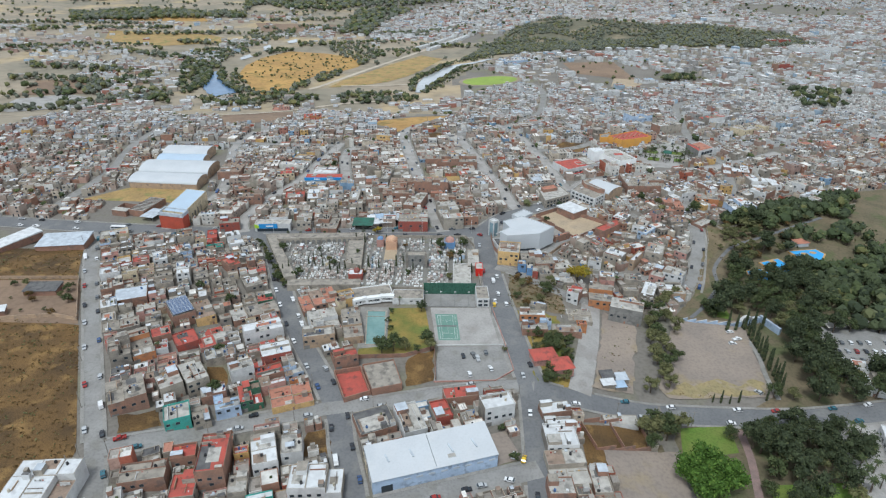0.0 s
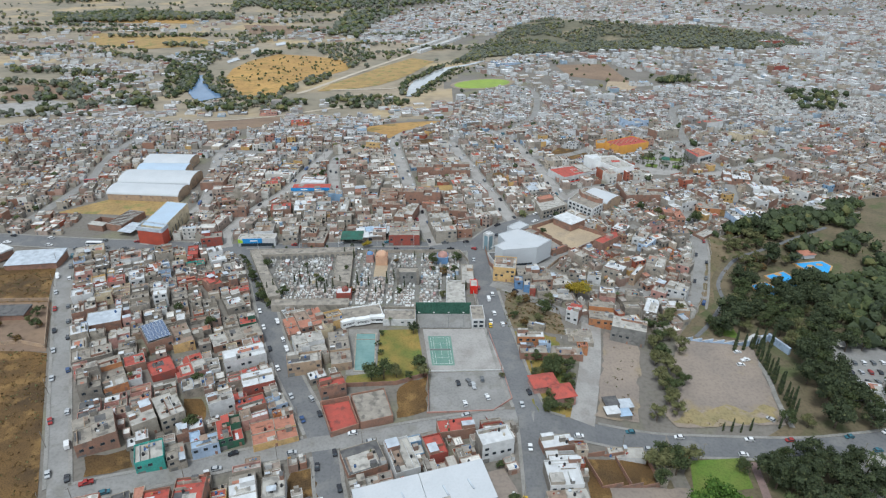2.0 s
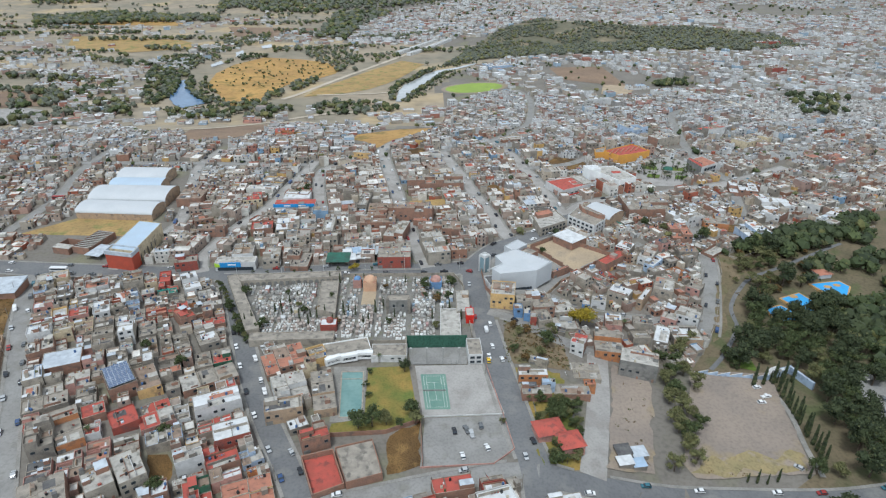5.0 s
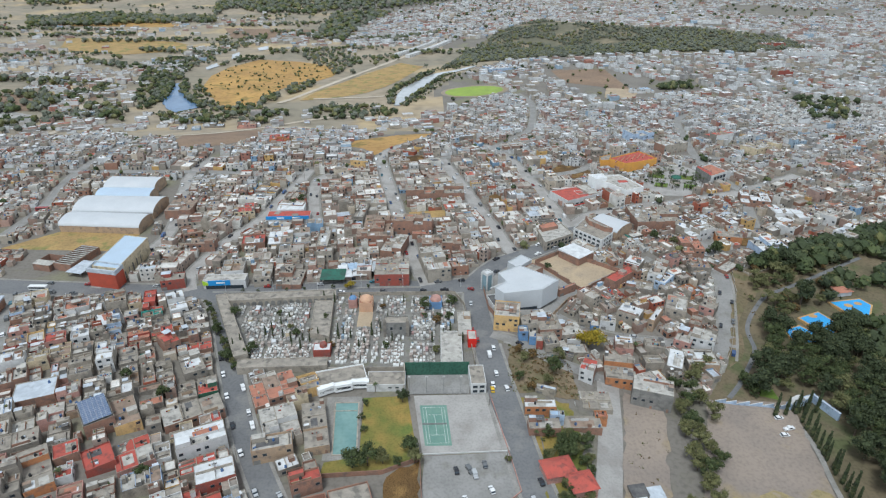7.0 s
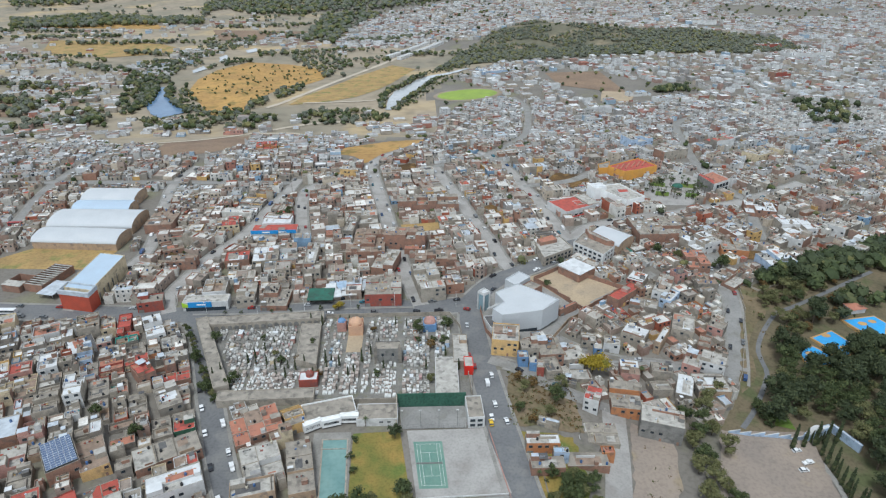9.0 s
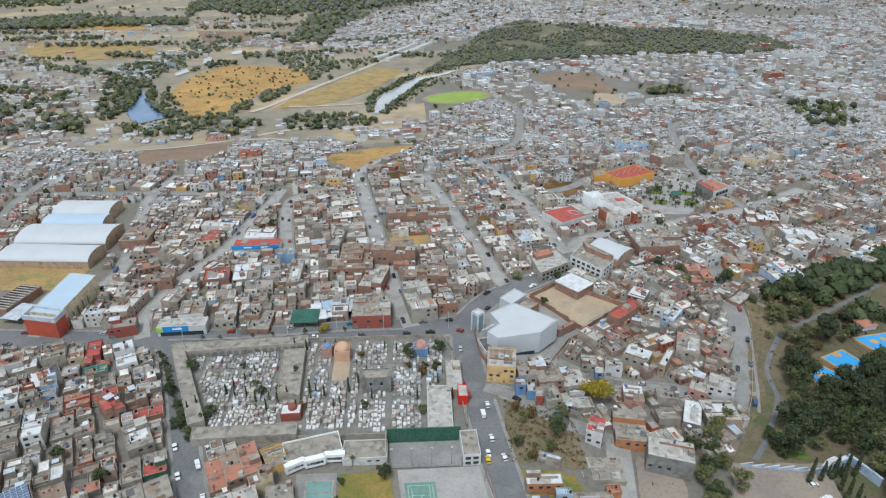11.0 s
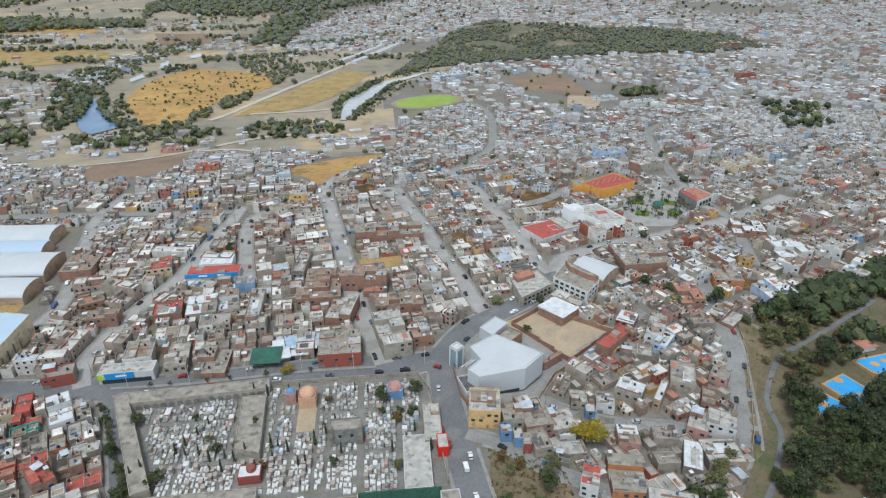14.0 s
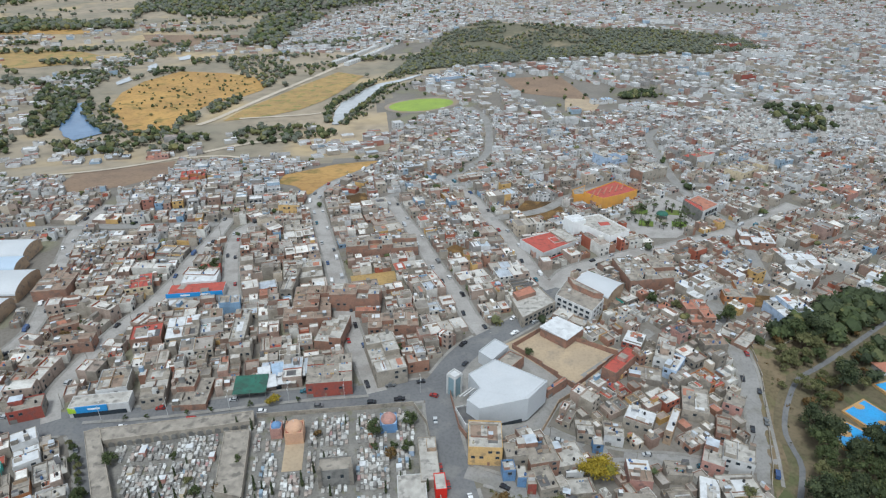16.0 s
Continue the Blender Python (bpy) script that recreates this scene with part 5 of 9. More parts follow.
for k in range(16):
    px, py = -110 + 3.5 * k + 117, 381.2 + 0.083 * (3.5 * k) - 388.5
    arch = Geo()
    ring_pts = [(-1.2, 0), (1.2, 0)] + [(1.2 * math.cos(math.pi * j / 8), 1.8 + 1.2 * math.sin(math.pi * j / 8)) for j in range(9)]
    front = [(px + u, py - 0.16 + 0.083 * u, 0.1 + v) for u, v in ring_pts]
    # flat dark grey face put for the shade inside the arch
    arch.face(front, "wall_grey")
    for (a, b) in zip(front, front[1:] + front[:1]):
        arch.face([a, b, (b[0], b[1] + 0.12, b[2]), (a[0], a[1] + 0.12, a[2])], "wall_plaster")
    part("arch", arch, north, "round arch face, dark grey for the shade inside")
wing("burial_wing", [(-122.5, 387), (-117, 389), (-90, 331), (-96.5, 328.5)], 4.2, "narrow flat-roofed burial wing along the street")
wing("burial_wing", [(-94, 327), (-50, 328), (-49.5, 321.2), (-93, 320)], 4.0, "low flat-roofed burial wing at the cemetery wall")
wing("burial_wing", [(-64.5, 381.8), (-54, 381.8), (-51.8, 346), (-62.5, 350)], 3.6, "broad flat concrete-roofed burial wing", "roof_concrete")
fence_wall("cemetery_wall", [(-49, 321), (-12, 321), (-12, 322)], 3.2, "wall_plaster", "grey stained wall of the cemetery")
fence_wall("cemetery_wall", [(-53, 392.5), (16, 393), (21, 380), (23, 326)], 2.6, "wall_plaster", "low grey wall of the cemetery along the road")


def dome(ob, x, y, z, r, material, flat=0.85):
    geo, sides, rings = Geo(), 16, 6
    for k in range(rings):
        a, b = math.pi / 2 * k / rings, math.pi / 2 * (k + 1) / rings
        for i in range(sides):
            p, q = 2 * math.pi * i / sides, 2 * math.pi * (i + 1) / sides
            quad = [(x + r * math.cos(u) * math.cos(v), y + r * math.cos(u) * math.sin(v), z + r * flat * math.sin(u)) for u, v in ((a, p), (a, q), (b, q), (b, p))]
            geo.face(quad if k < rings - 1 else quad[:3], material)
    geo.tube((x, y, z + r * flat - 0.05), (x, y, z + r * flat + 0.9), 0.09, 0.05, "wall_white", 5)
    return part("dome", geo, ob)


chapel = thing("chapel", -54, 336.5, ground_z(-54, 336), 2, "small chapel with white roof, red walls and red dome", "chapel")
block(chapel, "wall", rect(0, 0, 8.6, 6.2), 0, 4.2, "wall_red", "roof_white", 0.3)
drum = Geo()
drum.tube((0.6, 0.6, 4.2), (0.6, 0.6, 5.4), 1.9, 1.9, "wall_red", 12)
part("drum", drum, chapel)
dome(chapel, 0.6, 0.6, 5.4, 1.9, "wall_red")
for x, y, r, h, material, body in ((-35, 378.5, 3.6, 6.0, "wall_orange", "wall_peach"), (-42.8, 381, 2.2, 5.4, "wall_blue", "wall_pink"), (4.5, 380.5, 3.4, 4.6, "wall_pink", "wall_blue")):
    ob = thing("mausoleum", x, y, ground_z(x, y), 0, f"{'orange' if 'orange' in material else 'blue' if 'blue' in material else 'pink and blue'} domed mausoleum in the cemetery", "mausoleum", "mausoleums")
    block(ob, "wall", rect(0, 0, 2 * r + 0.4, 2 * r + 0.4), 0, h, body, "roof_terracotta" if "orange" in material else "roof_blue", 0.3)
    for px, py in rect(0, 0, 2 * r, 2 * r):
        leg = Geo()
        leg.tube((px * 0.92, py * 0.92, h - 0.1), (px * 0.92, py * 0.92, h + 1.2), 0.2, 0.15, body, 6)
        part("finial", leg, ob)
    dome(ob, 0, 0, h + 0.1, r, "wall_peach" if "orange" in material else material)
facade = thing("stone_portal", -17, 354, ground_z(-17, 354), 1, "grey stone church-like monument with twin arched niches", "monument")
block(facade, "wall", rect(0, 0, 13, 7), 0, 8.2, "wall_grey", "roof_concrete", 0.7)
for px in (-6, 6):
    pillar = Geo()
    pillar.box(px, -3, 0, 1.6, 1.6, 10.0, "wall_block")
    pillar.tube((px, -3, 10), (px, -3, 11.4), 0.8, 0.1, "wall_block", 6)
    part("pillar", pillar, facade)
windows(facade, 0, -3.5, 0, 4.4, 2, 5.0, 1.2, 1.8, "dark_glass", "niche")
east = thing("cemetery_office", 19.6, 357, ground_z(19, 357), -1, "narrow flat-roofed office at the cemetery gate", "building")
block(east, "wall", rect(0, 0, 7.5, 23), 0, 4.2, "wall_plaster", "roof_pale", 0.4)
block(east, "upper_room", rect(1.5, 6, 3.6, 5), 4.2, 6.2, "wall_tan", "roof_pale")
slab = thing("burial_vault", 11.8, 336, ground_z(11, 336), -1, "white flat-roofed burial vault", "vault")
block(slab, "wall", rect(0, 0, 11, 28), 0, 3.6, "wall_white", "roof_pale", 0.2)
cube = thing("gate_box", 22.8, 344, ground_z(22.8, 344), 0, "bright red boxy gatehouse on the avenue", "gatehouse")
block(cube, "wall", rect(0, 0, 4.4, 8.0), 0, 5.2, "sign_red", "roof_pale", 0.3)

TOMB_KINDS = []
for kind in range(7):
    geo, r = Geo(), random.Random(kind)
    w, d, h = r.uniform(1.0, 1.5), r.uniform(2.1, 2.6), r.uniform(0.45, 0.9)
    geo.box(0, 0, 0, w, d, h, "tomb_stone")
    geo.box(0, 0, h, w * 0.82, d * 0.85, 0.18, "tomb_stone")
    if kind < 3:
        geo.box(0, d / 2 - 0.15, h, w * 0.8, 0.25, 1.1, "tomb_stone")
    elif kind < 5:
        geo.box(0, d / 2 - 0.3, h, 0.18, 0.18, 1.5, "tomb_stone")
        geo.box(0, d / 2 - 0.3, h + 0.9, 0.8, 0.18, 0.18, "tomb_stone", bottom=True)
    else:
        geo.box(0, 0.1, h, w * 1.05, d * 0.8, 1.5 + kind * 0.1, "tomb_stone")
        geo.prism(rect(0, 0.1, w * 1.2, d * 0.9), h + 2.1, [h + 2.2] * 4, "tomb_stone", bottom=True)
    TOMB_KINDS.append(geo.mesh("tomb"))
tomb_count, many = 0, Geo()
tomb_rng = random.Random(5)
for row in range(26):
    for col in range(80):
        x, y = -112 + 1.64 * col + tomb_rng.uniform(-0.4, 0.4), 323.5 + 2.75 * row + tomb_rng.uniform(-0.55, 0.55)
        if not inside(x, y, [(-108, 379), (-56, 384), (-50, 389), (14, 389), (15, 370), (6, 340), (4, 324), (-50, 329), (-88, 330)]):
            continue
        if any(inside(x, y, rg) for rg in ([(-66, 384), (-52, 384), (-50, 344), (-64, 347)], [(-60, 331), (-48, 331), (-48, 342), (-60, 342)], [(-25, 360), (-9, 360), (-9, 349), (-25, 349)],
                                           [(-40, 389), (-30, 389), (-30, 358), (-40, 358)], [(-47, 384), (-38, 384), (-38, 377), (-47, 377)], [(0, 385), (9, 385), (9, 376), (0, 376)], [(6, 351), (18, 351), (18, 321), (6, 321)])):
            continue
        if (col % 9 == 8 and x > -50) or (col % 11 == 6) or row % 9 == 8 or tomb_rng.random() < 0.06:
            continue
        kind = tomb_rng.choice((0, 0, 1, 1, 2, 3, 3, 4, 4, 5, 6))
        if y < 352 and x < -4 and tomb_count < 200:
            ob = new("tomb", TOMB_KINDS[kind])
            ob.matrix_basis = pose(x, y, ground_z(x, y) + 0.16, 0, 0, tomb_rng.uniform(-4, 4))
            tagged(ob, label="pale stone tomb in the crowded cemetery" if kind < 5 else "small pale mausoleum tomb with a slab roof", category="tomb", group="cemetery tombs")
            tomb_count += 1
        else:
            z = ground_z(x, y) + 0.16
            h = tomb_rng.uniform(0.4, 1.0)
            many.box(x, y, z, 1.25, 2.3, h, "tomb_stone", tomb_rng.uniform(-0.06, 0.06))
            if kind > 4:
                many.box(x, y, z + h, 1.4, 2.0, tomb_rng.uniform(1.0, 2.2), "tomb_stone")
            else:
                many.box(x, y + 1.0, z + h, 0.9, 0.25, tomb_rng.uniform(0.4, 1.4), "tomb_stone")
for k in range(46):
    x, y = tomb_rng.uniform(-106, 14), tomb_rng.uniform(333, 386)
    if inside(x, y, [(-104, 378), (-66, 382), (-66, 345), (-84, 336)]) or (x > -28 and not -27 < x < -7):
        hue = tomb_rng.choice(("wall_pink", "wall_white", "wall_white", "wall_orange", "wall_cream", "wall_paleblue", "wall_plaster"))
        many.box(x, y, 0.1, tomb_rng.uniform(1.8, 2.8), tomb_rng.uniform(2.2, 3.2), tomb_rng.uniform(2.0, 3.4), hue, top="roof_" + tomb_rng.choice(("pale", "white", "concrete")))
tagged(new("tombs", many.mesh("tombs")), label="rows of pale stone tombs packed in the cemetery", category="tombs", kind="stuff")
many = Geo()
for _ in range(1100):
    x, y = tomb_rng.uniform(391, 610), tomb_rng.uniform(752, 900)
    if inside(x, y, inset(FAR_CEMETERY, 3)):
        many.box(x, y, ground_z(x, y) + 0.2, tomb_rng.uniform(1.2, 3.2), tomb_rng.uniform(1.6, 3.0), tomb_rng.uniform(0.7, 3.0), "tomb_stone", 0.4)
tagged(new("tombs_far", many.mesh("tombs_far")), label="pale tombs crowded in a far cemetery", category="tombs", kind="stuff")
steps = Geo()
patch(steps, [(-39, 376), (-31, 376), (-31, 360), (-39, 360)], 0.3, "sand", 20)
structure("pavement_mausoleum", steps, "cream paved strip before the orange mausoleum", "paving")

# sports club: pool, lawn, courts, car park
slab = Geo()
patch(slab, [(-7, 303), (27, 303.5), (34, 268), (-3, 267)], 0.22, "concrete_slab", 30)
structure("pavement_court", slab, "pale concrete slab round the tennis court", "sports slab")
slab = Geo()
patch(slab, [(-2, 265.5), (33.5, 267), (36, 247), (26, 239), (-4, 237.5)], 0.2, "concrete_road", 30)
structure("pavement_car_park", slab, "grey concrete car park", "car park")
green = Geo()
patch(green, [(-4.2, 296.3), (8.0, 296.3), (9.6, 271.2), (-1.8, 271.2)], 0.26, "court_green", 40)
structure("pavement_tennis", green, "green painted tennis court", "tennis court")
lines = Geo()


def court_at(u, v):
    """A spot on the tennis court, u across and v along it, from 0 to 1."""
    a, b, c, d = Vector((-4.2, 296.3)), Vector((8.0, 296.3)), Vector((9.6, 271.2)), Vector((-1.8, 271.2))
    p = a.lerp(b, u).lerp(d.lerp(c, u), v)
    return p.x, p.y


for u0, v0, u1, v1 in ((0.1, 0.06, 0.1, 0.94), (0.9, 0.06, 0.9, 0.94), (0.21, 0.06, 0.21, 0.94), (0.79, 0.06, 0.79, 0.94), (0.1, 0.06, 0.9, 0.06), (0.1, 0.94, 0.9, 0.94), (0.21, 0.25, 0.79, 0.25), (0.21, 0.75, 0.79, 0.75), (0.5, 0.25, 0.5, 0.75)):
    (xa, ya), (xb, yb) = court_at(u0, v0), court_at(u1, v1)
    lines.box((xa + xb) / 2, (ya + yb) / 2, 0.265, math.hypot(xb - xa, yb - ya), 0.1, 0.006, "line_paint", math.atan2(yb - ya, xb - xa))
structure("trim_court_lines", lines, "white painted lines of the tennis court", "court lines")
net = thing("tennis_net", 2.4, 283.8, 0.26, 0, "low dark tennis net between two posts", "net")
web = Geo()
web.box(0, 0, 0, 10.4, 0.06, 0.95, "mesh_fence")
part("net", web, net)
for px in (-5.3, 5.3):
    post = Geo()
    post.tube((px, 0, 0), (px, 0, 1.1), 0.06, 0.06, "metal_pole", 6)
    part("post", post, net)
fronton = thing("fronton", 4, 318.5, ground_z(4, 318), 0, "high dark green ball-court wall with side wall", "ball court")
for px in range(4):
    panel = Geo()
    panel.box(-11.6 + 7.8 * px, 0, 0, 7.8, 0.5, 7.5, "net_green")
    part("wall_panel", panel, fronton)
side = Geo()
side.prism(rect(-15.6, -7, 0.4, 14), 0, [3.0, 3.0, 7.5, 7.5], "wall_plaster")
part("side_wall", side, fronton)
slab = Geo()
patch(slab, [(-11, 318), (20, 318), (19, 304), (-9, 304)], 0.3, "concrete_road", 30)
structure("pavement_fronton", slab, "grey concrete floor of the ball court", "ball court floor")
for px in (-9, -1, 7, 15):
    mast = thing("floodlight_mast", px, 305, ground_z(px, 305) + 0.2, 0, "thin grey floodlight mast beside the ball court", "mast", "floodlights")
    pole = Geo()
    pole.tube((0, 0, 0), (0, 0, 9.5), 0.11, 0.07, "metal_pole", 6)
    part("pole", pole, mast)
    head = Geo()
    head.box(0, -0.2, 9.4, 1.0, 0.35, 0.4, "wall_white", bottom=True)
    part("lamp_head", head, mast)
fence = thing("mesh_fence", 4, 303.6, ground_z(4, 303) + 0.2, 0, "grey chain-link fence between posts", "fence")
for k in range(13):
    post = Geo()
    post.tube((-13.5 + 2.3 * k, 0, 0), (-13.5 + 2.3 * k, 0, 3.0), 0.05, 0.05, "metal_pole", 5)
    part("post", post, fence)
for k in range(3):
    rail = Geo()
    rail.box(0, 0, 0.9 + k, 27.6, 0.05, 0.05, "metal_pole", bottom=True)
    part("rail", rail, fence)
office = thing("club_office", 23, 311, ground_z(23, 311), 2, "small white two-storey office with square windows", "office")
block(office, "wall", rect(0, 0, 7.2, 14), 0, 5.6, "wall_white", "roof_concrete", 0.5)
windows(office, 0, -7, 0, 0.9, 2, 3.2, 2.2, 1.4)
windows(office, 0, -7, 0, 3.5, 2, 3.2, 2.2, 1.4)
lawn = Geo()
patch(lawn, [(-30, 302), (-10, 303), (-5, 266), (-18, 257), (-44, 255), (-43, 263), (-29, 266)], 0.2, "club_lawn", 30)
structure("ground_lawn", lawn, "yellowing lawn beside the pool", "lawn")
deck = Geo()
patch(deck, [(-47, 303), (-31, 303), (-29, 264), (-44, 264)], 0.16, "pavement", 30)
structure("pavement_pool", deck, "reddish-grey paving round the pool", "pool deck")
pool = thing("swimming_pool", -37, 283, ground_z(-37, 283), 0, "long pool with cloudy turquoise water and grey rim", "pool")
ring = ccw(local([(-43, 299), (-31.8, 299), (-29.8, 266.5), (-40.5, 266.5)], -37, 283))
edge = Geo()
edge.rim(ring, inset(ring, 0.6), 0.0, 0.42, "wall_plaster")
part("rim", edge, pool)
sheet = Geo()
sheet.prism(inset(ring, 0.55), 0.0, 0.3, "pool_water")
part("water", sheet, pool, "cloudy turquoise water")
bar = Geo()
bar.box(-0.6, 10.2, 0.1, 10.6, 0.4, 0.36, "wall_plaster")
part("divider", bar, pool)
club = thing("club_house", -41, 311, ground_z(-41, 311), 15, "white club house with a band of dark windows", "club house")
block(club, "wall", rect(0, 2, 23, 11), 0, 4.6, "fresh_white", "roof_concrete", 0.7)
for k, (px, tn) in enumerate(((-8, 14), (0, 0), (8, -14))):
    bay = Geo()
    bay.box(px, -4.2, 1.0, 8.2, 2.4, 3.9, "fresh_white", radians(tn), bottom=True)
    part("bay", bay, club)
    strip = Geo()
    c, s = math.cos(radians(tn)), math.sin(radians(tn))
    strip.box(px + 1.15 * s, -4.2 - 1.15 * c, 2.2, 6.4, 0.1, 1.3, "dark_glass", radians(tn), bottom=True)
    part("window", strip, club)
hut2 = thing("changing_room", -20, 311.5, ground_z(-20, 311), 0, "low white changing rooms with a stained concrete roof", "changing rooms")
block(hut2, "wall", rect(0, 0, 18, 10), 0, 3.8, "wall_white", "roof_concrete", 0.3)
windows(hut2, 3.5, -5, 0, 1.9, 2, 3.4, 1.6, 0.7)
fence_wall("club_wall", [(-44, 255), (-19, 256.5), (-4, 263.5), (-3, 238)], 2.4, "wall_brick", "bare brick wall of the sports club")
fence_wall("car_park_wall", [(-4, 237), (26, 238.5), (35.5, 246.5), (33, 268), (28.5, 303)], 0.8, "wall_pink", "low painted wall round the car park")
fence_wall("car_park_wall", [(-3, 266.4), (32.8, 267.6)], 0.7, "wall_white", "low white wall between court and car park")
yard = thing("red_court", -43, 233, ground_z(-43, 233), 0, "walled yard with a red painted floor", "yard")
block(yard, "floor", local([(-44.5, 222.3), (-33.5, 227.5), (-40, 245), (-52, 241.5)], -43, 233), 0, 0.5, "roof_red", "roof_red")
edge = Geo()
edge.rim(ccw(local([(-44.8, 221.8), (-33.1, 227.2), (-39.8, 245.4), (-52.5, 241.8)], -43, 233)), ccw(local([(-44.5, 222.4), (-33.6, 227.5), (-40.1, 244.9), (-52, 241.4)], -43, 233)), 0, 3.0, "wall_brick")
part("wall", edge, yard, "bare brick wall")
court = thing("grey_court", -29, 235, ground_z(-29, 235), 0, "brick building with a stained grey slab roof", "building")
block(court, "wall", local([(-32.4, 226.5), (-18.6, 231), (-24, 249.5), (-39, 245)], -29, 235), 0, 3.4, "wall_brick", "roof_concrete", 0.9)

# large warehouse by the crossing
depot = thing("warehouse", -4, 185, ground_z(-4, 185), 17, "large warehouse with white sheet roof and pale blue walls", "warehouse")
block(depot, "wall", rect(0, 0, 51, 16.5), 0, 7.0, "wall_paleblue")
for k in range(2):
    sheet = Geo()
    sheet.prism(rect(-12.9 + 25.8 * k, 0, 25.6, 17.4), 7.0, [7.2, 7.2, 9.4, 9.4], "sheet_white", bottom=True)
    part("sheet_roof", sheet, depot)
    for px in (-18, -8):
        ridge = Geo()
        ridge.box(px + 25.8 * k, 1 - 2 * k, 8.3, 0.7, 5.0, 0.35, "roof_steel", 0.15, bottom=True)
        part("roof_vent", ridge, depot)
gate = Geo()
# dark slab on the wall stands for the shade within the gateway
gate.box(-20, -8.3, 0, 4.5, 0.2, 3.6, "dark_glass")
part("gate", gate, depot, "loading gate, a dark slab for the shade inside")
for k in range(8):
    pane = Geo()
    pane.box(-12 + 5 * k, -8.3, 4.2, 2.6, 0.14, 0.9, "roof_steel", bottom=True)
    part("window", pane, depot)

# park: stepped pale blue wall, arch gate, painted splash courts
stepwall = thing("stepped_wall", 140, 307, ground_z(150, 305) - 0.3, 0, "pale blue wall with zigzag stepped top", "wall")
pts = [(139, 307.5), (148, 305.0), (160, 303.5), (170, 301.5)]
for (x1, y1), (x2, y2) in zip(pts, pts[1:]):
    length, turn = math.hypot(x2 - x1, y2 - y1), math.atan2(y2 - y1, x2 - x1)
    for k in range(2):
        t = (k + 0.5) / 2
        px, py = x1 + (x2 - x1) * t - 140, y1 + (y2 - y1) * t - 307
        geo = Geo()
        geo.prism(rect(px, py, length / 2 + 0.02, 0.45, turn), 0, [1.4, 3.4, 3.4, 1.4], "wall_paleblue", top="wall_white")
        part("wall_panel", geo, stepwall)
gatehouse = thing("park_gate", 178, 304, ground_z(178, 304) - 0.2, 20, "white and pale blue arched park gatehouse", "gatehouse")
block(gatehouse, "wall", rect(0, 0, 15, 2.0), 0, 4.0, "wall_paleblue", "roof_white", 0.2)
block(gatehouse, "side_wall", rect(9, -7, 1.2, 15), 0, 4.4, "wall_paleblue", "roof_white", 0.2)
arch = Geo()
for k in range(10):
    a, b = math.pi * k / 10, math.pi * (k + 1) / 10
    for r0, r1 in ((3.0, 4.2),):
        quad = [(-2 + r * math.cos(u), -1.1, 3.6 + r * math.sin(u) * 0.7) for r, u in ((r0, a), (r1, a), (r1, b), (r0, b))]
        arch.face(quad, "wall_white")
        arch.face([(x, 1.1, z) for x, _, z in quad[::-1]], "wall_white")
        arch.face([quad[1], (quad[1][0], 1.1, quad[1][2]), (quad[2][0], 1.1, quad[2][2]), quad[2]], "wall_white")
part("arch", arch, gatehouse)
for name, ring, spots in (("splash_court", [(216, 376), (232, 382.5), (237.5, 368), (225, 355.5), (220.5, 364)], ((226, 377.5, 2.0), (229, 366, 1.7))),
                          ("splash_court", [(203, 366.5), (214.5, 370.5), (219.5, 362.5), (224, 354.5), (209, 352), (202, 355)], ((209, 363, 2.0),)),
                          ("splash_court", [(242, 390.5), (264, 394), (267, 386), (258, 374), (246, 379)], ((252, 386, 2.0), (259, 388, 1.8)))):
    cx, cy = ring[0]
    z = max(ground_z(*p) for p in ring)
    ob = thing(name, cx, cy, z, 0, "blue painted splash court with ochre patches", "splash court", "splash courts")
    base = Geo()
    base.prism(ccw(local(ring, cx, cy)), -2.5, 0.2, "court_ochre")
    part("deck", base, ob)
    blue = Geo()
    blue.prism(inset(ccw(local(ring, cx, cy)), 1.0), 0.2, 0.26, "court_blue")
    part("floor", blue, ob, "bright blue painted floor")
    for px, py, r in spots:
        spot = Geo()
        spot.prism([(px - cx + r * math.cos(2 * math.pi * i / 12) * 1.3, py - cy + r * math.sin(2 * math.pi * i / 12)) for i in range(12)], 0.26, 0.3, "court_ochre")
        part("patch", spot, ob)
kiosk = thing("park_house", 255, 399, ground_z(255, 399), 10, "small park house with a red hipped roof", "house")
block(kiosk, "wall", rect(0, 0, 9, 7), 0, 3, "wall_white")
cap = Geo()
for a, b in zip(rect(0, 0, 10.4, 8.4), rect(0, 0, 10.4, 8.4)[1:] + rect(0, 0, 10.4, 8.4)[:1]):
    cap.face([(a[0], a[1], 3), (b[0], b[1], 3), (0, 0, 5.2)], "roof_terracotta")
part("roof", cap, kiosk)
paths = Geo()
ribbon(paths, [(147, 310), (156, 319), (165, 330), (177.5, 347), (180, 356), (182, 366), (187, 375), (195, 385), (207, 397), (220, 402.6), (242, 412.7), (289, 436)], 2.4, 0.3, "asphalt")
structure("pavement_park_path", paths, "curving grey park path", "path")
paths = Geo()
ribbon(paths, [(171, 300), (171, 276), (167, 256), (165, 238)], 2.4, 0.35, "pavement", 1)
structure("pavement_cypress_walk", paths, "pale walkway beside the cypress row", "path")
paths = Geo()
ribbon(paths, [(137, 217), (134.5, 199), (129, 179), (122, 150)], 3.4, 0.3, "brick_walk", 1)
structure("pavement_park_walk", paths, "brick-coloured walk through the park", "path")
lawns = Geo()
patch(lawns, [(110, 218), (133, 219.5), (131, 203), (105, 199)], 0.3, "lawn", 20)
